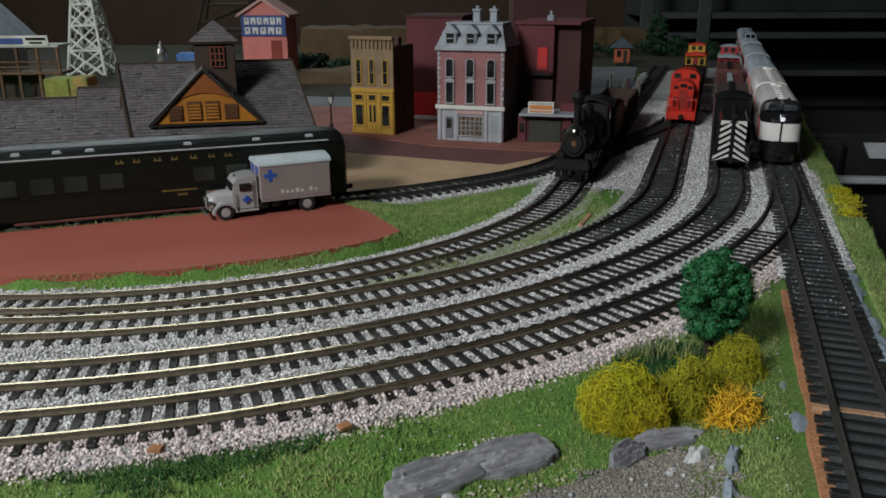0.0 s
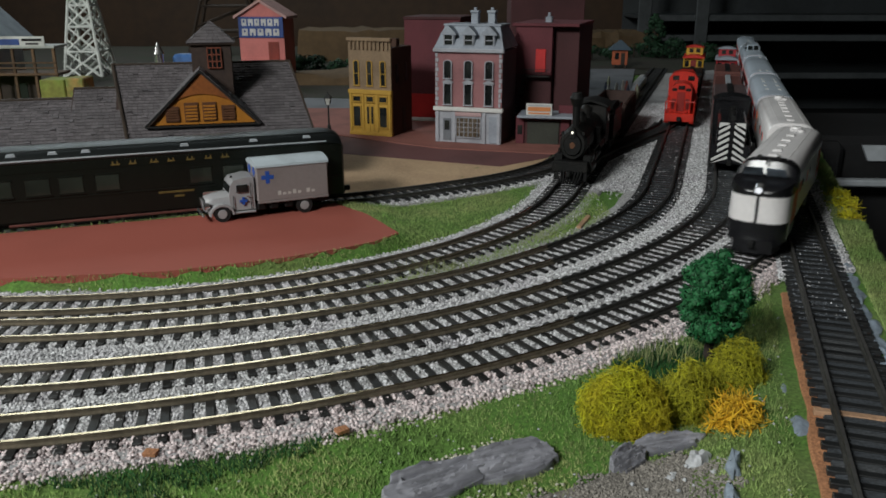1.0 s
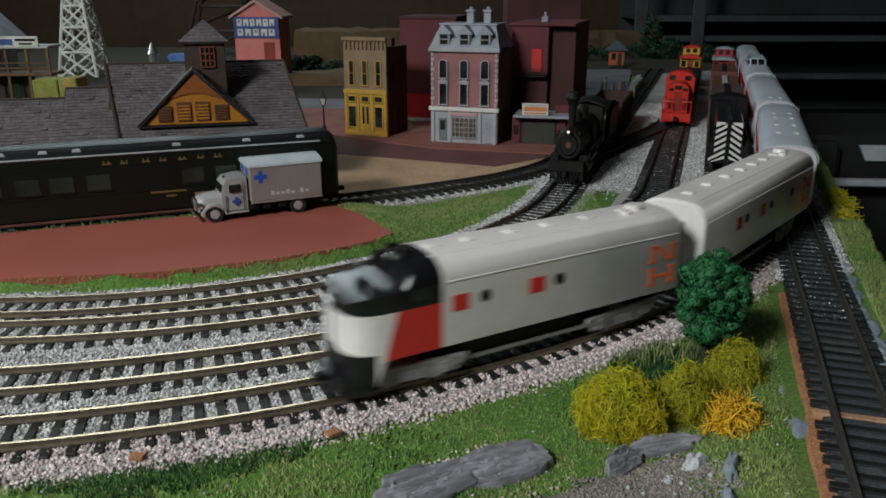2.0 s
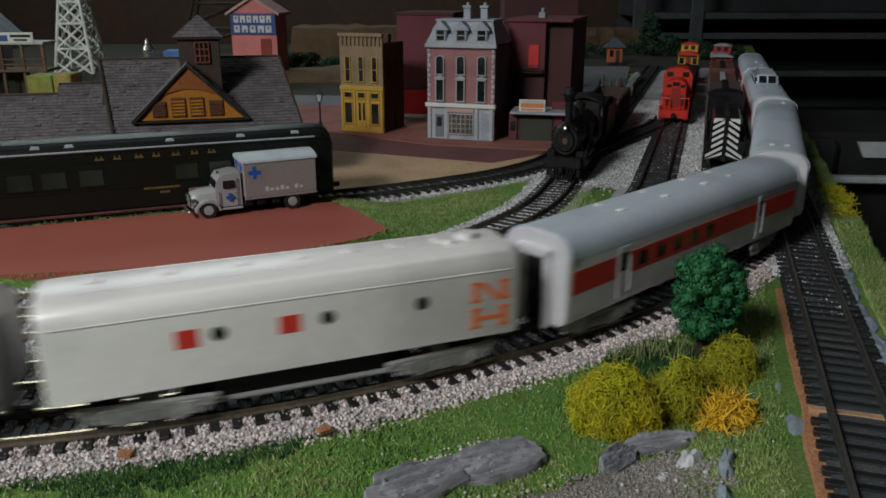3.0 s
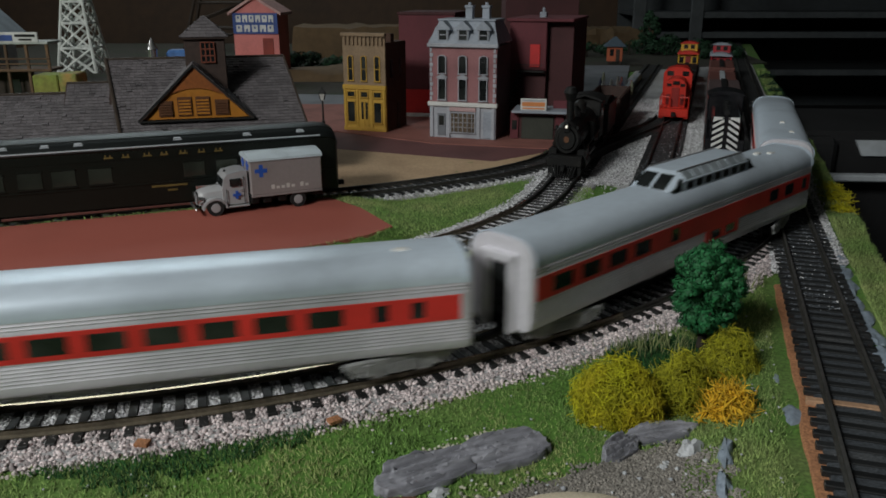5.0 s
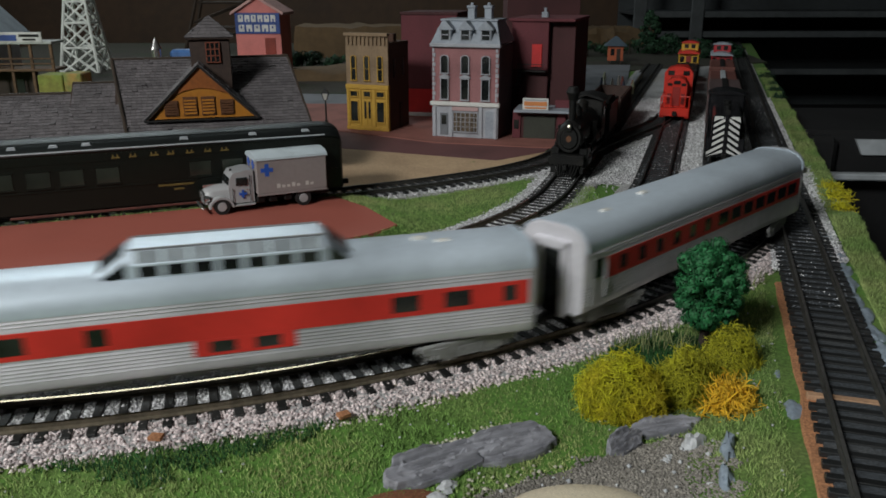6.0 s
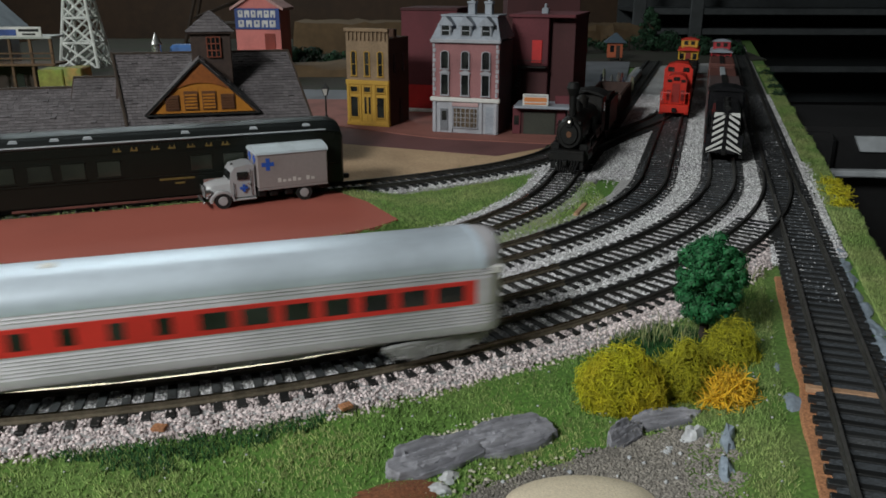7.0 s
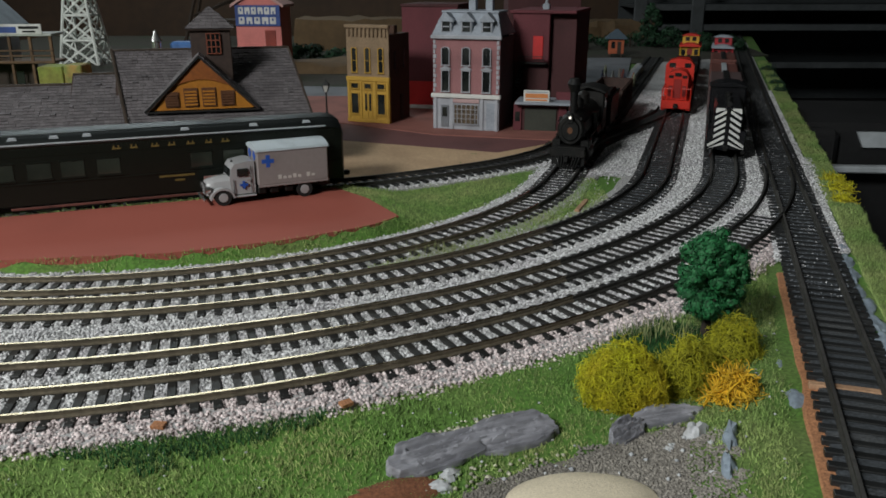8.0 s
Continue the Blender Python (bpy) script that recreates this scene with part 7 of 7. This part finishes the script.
    lawn = (d > 26.5 + rng.normal(0, 1.5, len(p))) & (r < -23.5 + rng.normal(0, 1.0, len(p))) & ~spot
    for cx, cy, a, b, turn in ((-1, 221.5, 16, 5, 30), (22, 231.5, 16, 6, 22), (62, 235.5, 7, 3, 40), (78, 246, 12, 3, 14)):
        u, v = p[:, 0] - cx, p[:, 1] - cy
        ca, sa = math.cos(radians(turn)), math.sin(radians(turn))
        lawn &= np.hypot((u * ca + v * sa) / a, (v * ca - u * sa) / b) > 1
    z = front_height(p, d)
    thin = 0.5 * (np.sin(p[:, 0] * 0.11 + np.sin(p[:, 1] * 0.07) * 2) * np.cos(p[:, 1] * 0.13 + np.sin(p[:, 0] * 0.05) * 2) + 0.6 * np.sin(p[:, 0] * 0.31 + p[:, 1] * 0.23) * np.cos(p[:, 1] * 0.37 - p[:, 0] * 0.19))
    keep = lawn & (rng.random(len(p)) < np.clip(0.75 + thin, 0.3, 1))
    scatter("lawn_flock", p[keep], z[keep] - 0.3, 1.15, TUFT, "short green flock grass over the front bank", rng, blade=True, lean=0.6, tall=1.5)
    edge = lawn & (d < 37 + thin * 12) & (p[:, 0] < -32 + thin * 18) & (p[:, 0] > -118 + thin * 12) & (rng.random(len(p)) < 0.75)
    scatter("dark_flock_clumps", p[edge], z[edge] + 0.2, 1.25, TUFT_DARK, "dark green foam clumps along the ballast edge", rng, blade=True, lean=0.7, tall=1.7)
    edge = lawn & (np.hypot(p[:, 0] - 92, p[:, 1] - 292) < 24 + thin * 10) & (rng.random(len(p)) < 0.8)
    scatter("dark_flock_clumps", p[edge], z[edge] + 0.3, 1.5, TUFT_DARK, "dark green foam clumps round the tree foot", rng, blade=True, lean=0.7, tall=2.0)
    # gravel hollow
    hollow = spot & (rng.random(len(p)) < 0.9) & (r < -23)
    zg = front_height(p, d)
    scatter("gravel_chips", p[hollow], np.maximum(zg[hollow], -12.3) + 0.1, 0.55, GRAVEL, "grey gravel chips in the hollow", rng)
    few = spot & (rng.random(len(p)) < 0.004) & (r < -23)
    scatter("white_chips", p[few], np.maximum(zg[few], -12.3) + 0.5, 0.95, ROCK_PALE, "white stone chips scattered on the gravel", rng)
    rim = np.hypot((p[:, 0] - 14) / 26, (p[:, 1] - 214 - (p[:, 0] - 14) * 0.42) / 5) < 1
    rim |= np.hypot((p[:, 0] - 12) / 22, (p[:, 1] - 237 - (p[:, 0] - 12) * 0.42) / 3) < 0.9
    rim &= rng.random(len(p)) < 0.07
    scatter("white_chips", p[rim], zg[rim] + 0.9, 0.75, mat("cream_chips", (0.50, 0.48, 0.38), 0.9, vary=0.2, bump=0, island=0.4), "cream stone chips round the slab rock", rng)
    specks = lawn & (rng.random(len(p)) < 0.004)
    scatter("white_chips", p[specks], z[specks] + 0.9, 0.5, ROCK_PALE, "white specks scattered on the lawn", rng)
    # grass between platform and track, and right of the line
    p = np.stack([rng.uniform(-280, 110, 130000), rng.uniform(340, 640, 130000)], 1)
    dA, dS, dB = TRACK_A.dist(p), SPUR.dist(p), TRACK_B.dist(p)
    lawn = (dA < -23 + rng.normal(0, 1.2, len(p))) & (dS < -18) & ~inside(p, PLATFORM_EDGE)
    mid = (dA > 15 + rng.normal(0, 2, len(p))) & (dB < -17 + rng.normal(0, 2, len(p))) & (p[:, 0] > -38) & (p[:, 1] < 566)
    keep = (lawn | mid) & (rng.random(len(p)) < 0.85)
    scatter("lawn_flock", p[keep], (np.where(mid, -4.2, -5.7) + np.where(mid, 0, bank_rise(p)))[keep], 1.15, TUFT, "short green flock grass beside the platform", rng, blade=True, lean=0.6, tall=1.5)
    t = rng.uniform(0, 1, 60000)
    y = 200 + 1250 * t ** 1.7
    off = rng.uniform(88, 105, len(y))
    p = np.stack([off + TAN_LEAN * y, y], 1)
    lift = np.clip(np.sin(y * 0.05) * np.cos(y * 0.021), 0, 1)
    scatter("verge_flock", p, -5.6 + lift * 5 * rng.random(len(y)), 1.5, TUFT, "green flock verge along the layout edge", rng, blade=True, lean=0.7, tall=1.5)
    # dry stalks
    for x, y, n, r0, h in ((-6, 404, 90, 10, 6.5), (-14, 398, 50, 8, 5), (140, 372, 160, 8, 10), (92, 300, 50, 6, 9), (76, 296, 40, 5, 8)):
        p = np.stack([x + rng.normal(0, r0, n), y + rng.normal(0, r0 * 0.45, n)], 1)
        scatter("dry_stalks", p, -5.5, h, mat("dry_stalk_straw", (0.22, 0.25, 0.10), 0.9, vary=0.2, island=0.4, bump=0), "tuft of pale dry grass stalks", rng, blade=True, lean=0.25, tall=1.0, slim=0.16)


def leaf_cloud(centres, radius, per, size, rng, flat=0.75):
    """Small folded leaves round each centre."""
    c = np.repeat(np.array(centres), per, 0)
    n = rng.normal(0, 1, c.shape)
    n /= np.linalg.norm(n, axis=1)[:, None]
    q = c + n * radius * rng.uniform(0.45, 1.0, (len(c), 1)) * [1, 1, flat]
    u = np.cross(n, rng.normal(0, 1, c.shape))
    u /= np.linalg.norm(u, axis=1)[:, None] + 1e-9
    w = np.cross(n, u)
    s = size * rng.uniform(0.6, 1.3, (len(c), 1))
    vs = np.stack([q - u * s, q + w * s * 0.5 + n * s * 0.3, q + u * s, q - w * s * 0.5 + n * s * 0.3], 1).reshape(-1, 3)
    fs = (np.array([(0, 1, 3), (1, 2, 3)])[None] + (np.arange(len(c)) * 4)[:, None, None]).reshape(-1, 3)
    return vs, fs


LEAF_GREEN = mat("dark_leaf_green", (0.010, 0.108, 0.032), 0.7, vary=0.2, grain=300, blotch=90, bump=0, island=0.5, alt=(0.02, 0.13, 0.042))
LEAF_FAR = mat("far_leaf_green", (0.012, 0.05, 0.02), 0.8, vary=0.2, grain=200, blotch=60, bump=0, island=0.5)
TWIG_YELLOW = mat("olive_yellow_fibre", (0.480, 0.475, 0.012), 0.7, vary=0.2, grain=200, blotch=70, bump=0, island=0.35, alt=(0.46, 0.38, 0.012), alt_at=0.5)
TWIG_OLIVE = mat("olive_fibre", (0.38, 0.37, 0.016), 0.7, vary=0.2, grain=200, blotch=70, bump=0, island=0.35)
TWIG_ORANGE = mat("orange_yellow_fibre", (0.750, 0.456, 0.025), 0.7, vary=0.15, grain=200, blotch=70, bump=0, island=0.25)
BARK = mat("tree_bark", (0.03, 0.022, 0.016), 0.9, vary=0.3, grain=400, blotch=60)


def tree(label, x, y, z, height, width, seed, leaf_mat, per=70, clumps=58, size=1.5, taper=0.0):
    t = thing("model_tree", label, "tree", place(x, y, z))
    rng = np.random.default_rng(seed)
    g = Geo().tube((0, 0, -1), (0.5, 0.3, height * 0.30), height * 0.045, height * 0.032, 10).tube((0.5, 0.3, height * 0.30), (0, 0, height * 0.8), height * 0.032, height * 0.008, 8)
    for i in range(9):
        a, h = rng.uniform(0, 6.28), height * rng.uniform(0.25, 0.6)
        g.tube((0.3, 0.2, h), (math.cos(a) * width * 0.36, math.sin(a) * width * 0.36, h + height * 0.18), height * 0.015, height * 0.006, 6)
    part("trunk", g, BARK, t)
    cs = []
    while len(cs) < clumps:
        p = rng.uniform(-1, 1, 3)
        l = np.linalg.norm(p)
        if 0.45 < l < 1.0:
            k = 1 - taper * (p[2] * 0.5 + 0.5)
            cs.append(np.array([p[0] * width * 0.42 * k, p[1] * width * 0.42 * k, height * (0.60 + 0.36 * p[2])]))
    v, f = leaf_cloud(cs, width * 0.13, per, size, rng)
    stuff_mesh("crown", v, f, leaf_mat, "", parent=t)
    return t


def fibre_bush(label, x, y, z, sx, sy, sz, count, seed, material, thick=0.32, length=9.0, spiky=0.0):
    """A bush of tangled curly fibres."""
    b = thing("fibre_bush", label, "bush", place(x, y, z), "fibre bushes")
    rng = np.random.default_rng(seed)
    d = rng.normal(0, 1, (count, 3))
    d[:, 2] = np.abs(d[:, 2]) * 0.9 - 0.1
    d /= np.linalg.norm(d, axis=1)[:, None]
    size = np.array([sx, sy, sz])
    wob = 1 + 0.13 * np.sin(d[:, :1] * 3.1 + seed) * np.cos(d[:, 1:2] * 3.7 + seed * 2) + 0.05 * np.sin(d[:, 2:] * 7 + seed)
    p = d * rng.uniform(0.62, 1.0, (count, 1)) * size * wob
    t = np.cross(d, rng.normal(0, 1, (count, 3))) * (1 - spiky) + d * spiky + rng.normal(0, 0.15, (count, 3))
    t /= np.linalg.norm(t, axis=1)[:, None]
    c = rng.normal(0, 1, (count, 3))
    n = 5
    step = length * rng.uniform(0.6, 1.2, (count, 1)) / n
    rings = []
    for i in range(n + 1):
        u = np.cross(t, d)
        u /= np.linalg.norm(u, axis=1)[:, None] + 1e-9
        w = np.cross(t, u)
        rr = thick * (1 - 0.55 * i / n)
        rings.append(np.stack([p + u * rr, p - u * rr * 0.5 + w * rr * 0.87, p - u * rr * 0.5 - w * rr * 0.87], 1))
        p = p + t * step
        t = t + np.cross(c, t) * 0.28 + rng.normal(0, 0.16, (count, 3)) - (p / size) * 0.10 * (1 - spiky)
        t /= np.linalg.norm(t, axis=1)[:, None]
    vs = np.stack(rings, 1).reshape(-1, 3)
    one = []
    for i in range(n):
        for j in range(3):
            a0, b0 = i * 3 + j, i * 3 + (j + 1) % 3
            one += [(a0, b0, b0 + 3), (a0, b0 + 3, a0 + 3)]
    fs = (np.array(one)[None] + (np.arange(count) * 3 * (n + 1))[:, None, None]).reshape(-1, 3)
    stuff_mesh("foliage", vs, fs, material, "", parent=b)
    # filler lump, its dark olive imitating shade deep among the fibres
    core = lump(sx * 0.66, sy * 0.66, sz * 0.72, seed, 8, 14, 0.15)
    part("core", core, mat("bush_core_shade", (0.10, 0.10, 0.008), 0.95, vary=0.4, grain=300), b, "added inner core, coloured as the shade between fibres")
    return b


def build_plants():
    tree("small dark green foam-leaved tree on the grass bank", 108.5, 303, -9, 49, 31.0, 3, LEAF_GREEN, per=190, clumps=150, size=0.85)
    tree("far dark green tree behind the yard", 452, 1800, -6, 90, 62, 5, LEAF_FAR, per=40, clumps=40, size=4.0, taper=0.6)
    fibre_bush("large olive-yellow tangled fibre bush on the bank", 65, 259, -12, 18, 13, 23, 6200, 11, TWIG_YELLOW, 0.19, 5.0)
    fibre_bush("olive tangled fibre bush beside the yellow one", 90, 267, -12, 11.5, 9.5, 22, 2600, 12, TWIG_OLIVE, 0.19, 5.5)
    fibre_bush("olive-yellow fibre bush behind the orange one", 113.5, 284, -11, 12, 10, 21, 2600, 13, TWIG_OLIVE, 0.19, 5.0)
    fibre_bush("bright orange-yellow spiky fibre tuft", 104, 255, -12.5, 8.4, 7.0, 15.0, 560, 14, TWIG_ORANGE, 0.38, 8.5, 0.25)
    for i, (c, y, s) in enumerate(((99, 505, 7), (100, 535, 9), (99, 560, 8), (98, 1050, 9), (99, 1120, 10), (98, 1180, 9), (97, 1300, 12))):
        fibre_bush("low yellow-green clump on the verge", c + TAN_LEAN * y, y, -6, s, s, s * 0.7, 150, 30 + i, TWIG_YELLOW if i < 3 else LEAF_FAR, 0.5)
    for i, (x, y, s) in enumerate(((-190, 1420, 45), (-130, 1450, 38), (-250, 1460, 40), (500, 1750, 60), (400, 1760, 50), (300, 1700, 45), (560, 1640, 45))):
        t = thing("far_shrub", "dark green foam shrub behind the town", "shrub", place(x, y, -6), "far shrubs")
        rng = np.random.default_rng(60 + i)
        cs = [np.array([rng.uniform(-1, 1) * s, rng.uniform(-0.5, 0.5) * s, rng.uniform(0.1, 0.6) * s]) for _ in range(16)]
        v, f = leaf_cloud(cs, s * 0.3, 60, 4.0, rng)
        stuff_mesh("foliage", v, f, LEAF_FAR, "", parent=t)
        part("stem", Geo().tube((0, 0, -1), (0, 0, s * 0.5), 2.5, 1.5, 6), BARK, t)


def build_rocks():
    for x, y, z, a, b, c, seed, rz, words in ((-1, 221.5, -12.0, 18, 6.5, 6.0, 2, 30, "layered dark grey slab rock on the bank"), (23, 232.0, -12.4, 17, 6.4, 6.6, 8, 22, "broken end of the layered grey slab rock"),
                                              (62, 235.5, -13.2, 8, 4, 6.0, 4, 40, "dark broken rock below the yellow bush"), (78, 246, -13, 13, 4, 5.0, 41, 14, "dark rock ledge below the bushes")):
        solid("slab_rock", slab_stone(a, b, c, seed), ROCK, words, "rock", at=place(x, y, z, rz))
    rock("pale_stone", "pale grey stone in the gravel", 85.5, 236.0, -13.2, 5.0, 3.2, 5.2, 5, ROCK_PALE, 30, 0.35)
    rock("pale_stone", "pale grey stone in the gravel", 92.5, 236.5, -13.2, 3.4, 2.4, 3.0, 6, ROCK_PALE, 70, 0.35)
    rock("pale_stone", "small pale grey stone in the gravel", 74, 227, -13.2, 2.0, 1.7, 1.7, 7, ROCK_PALE, 10, 0.3)
    rock("pale_stone", "small pale grey stone in the gravel", 75.5, 229.5, -13.2, 1.8, 1.6, 1.6, 9, ROCK_PALE, 60, 0.3)
    rock("pale_stone", "pale grey stone beside the slab rock", 2.0, 212.5, -12.8, 4.0, 2.6, 2.2, 15, ROCK_PALE, 40, 0.3)
    rock("pale_stone", "pale grey stone beside the slab rock", -1, 206.5, -12.8, 4.2, 2.6, 2.0, 16, ROCK_PALE, 10, 0.3)
    rock("pale_stone", "pale grey stone at the gravel edge", 84, 211, -13, 3.0, 2.4, 3.4, 17, ROCK_PALE, 0, 0.3)
    rock("slate_stone", "upright blue-grey slate piece", 94, 228, -12.5, 2.6, 8.5, 7.5, 18, SLATE, -12, 0.35)
    rock("slate_stone", "upright blue-grey slate piece", 88, 211, -12.5, 2.8, 9, 6.0, 19, SLATE, -12, 0.35)
    rock("slate_patch", "flat blue-grey slate by the cork", 124.5, 249, -7.2, 4.6, 9, 2.2, 21, SLATE, -18, 0.2)
    rock("slate_patch", "flat blue-grey slate by the cork", 128, 275, -7.4, 3, 8, 2.0, 22, SLATE, -18, 0.25)
    rng = random.Random(5)
    for i in range(16):
        y = 180 + i * 19
        c = 82.5 + rng.uniform(-1.2, 1.2)
        rock("slate_edging", "flat blue-grey slate edging beside the track", c + TAN_LEAN * y, y, -6.2, rng.uniform(3.4, 5.0), rng.uniform(9, 12), rng.uniform(2.0, 3.2), 70 + i, SLATE, -18 + rng.uniform(-8, 8), 0.25)
    sand = Geo().loft([[(k * 24 * math.cos(2 * math.pi * j / 30), k * 15 * math.sin(2 * math.pi * j / 30), z) for j in range(30)] for k, z in ((1.0, 0), (0.96, 1.6), (0.8, 3.2), (0.5, 4.2), (0.05, 4.6))])
    solid("sand_mound", sand, SAND, "smooth heap of pale sand on the layout front", "sand heap", at=place(41, 199, -13.4, 5))
    soil = Geo().loft([[(k * 15 * math.cos(2 * math.pi * j / 24) * (1 + 0.2 * math.sin(3 * j)), k * 7 * math.sin(2 * math.pi * j / 24), z) for j in range(24)] for k, z in ((1.0, 0), (0.8, 1.0), (0.05, 1.5))])
    solid("bare_soil", soil, mat("rusty_soil", (0.20, 0.075, 0.035), 0.95, vary=0.4, grain=900, blotch=60, bump=0.8), "patch of rusty bare soil", kind="structure", at=place(-14, 204, -12.6, 18))
    bed_ = Geo().prism([(x, y) for x, y in GRAVEL_SPOT], -15.5, -12.3)
    solid("gravel_bed", bed_, mat("gravel_bed_grey", (0.24, 0.22, 0.195), 0.95, vary=0.5, grain=900, blotch=50, bump=0.9), "grey gravel bed of the hollow", kind="structure")


build_room()
build_ground()
build_paving()
build_beds()
build_tracks()
build_train()
build_depot()
build_town()
build_far_left()
build_stock()
build_yard_far()
build_rocks()
build_plants()
build_cover()
motions()
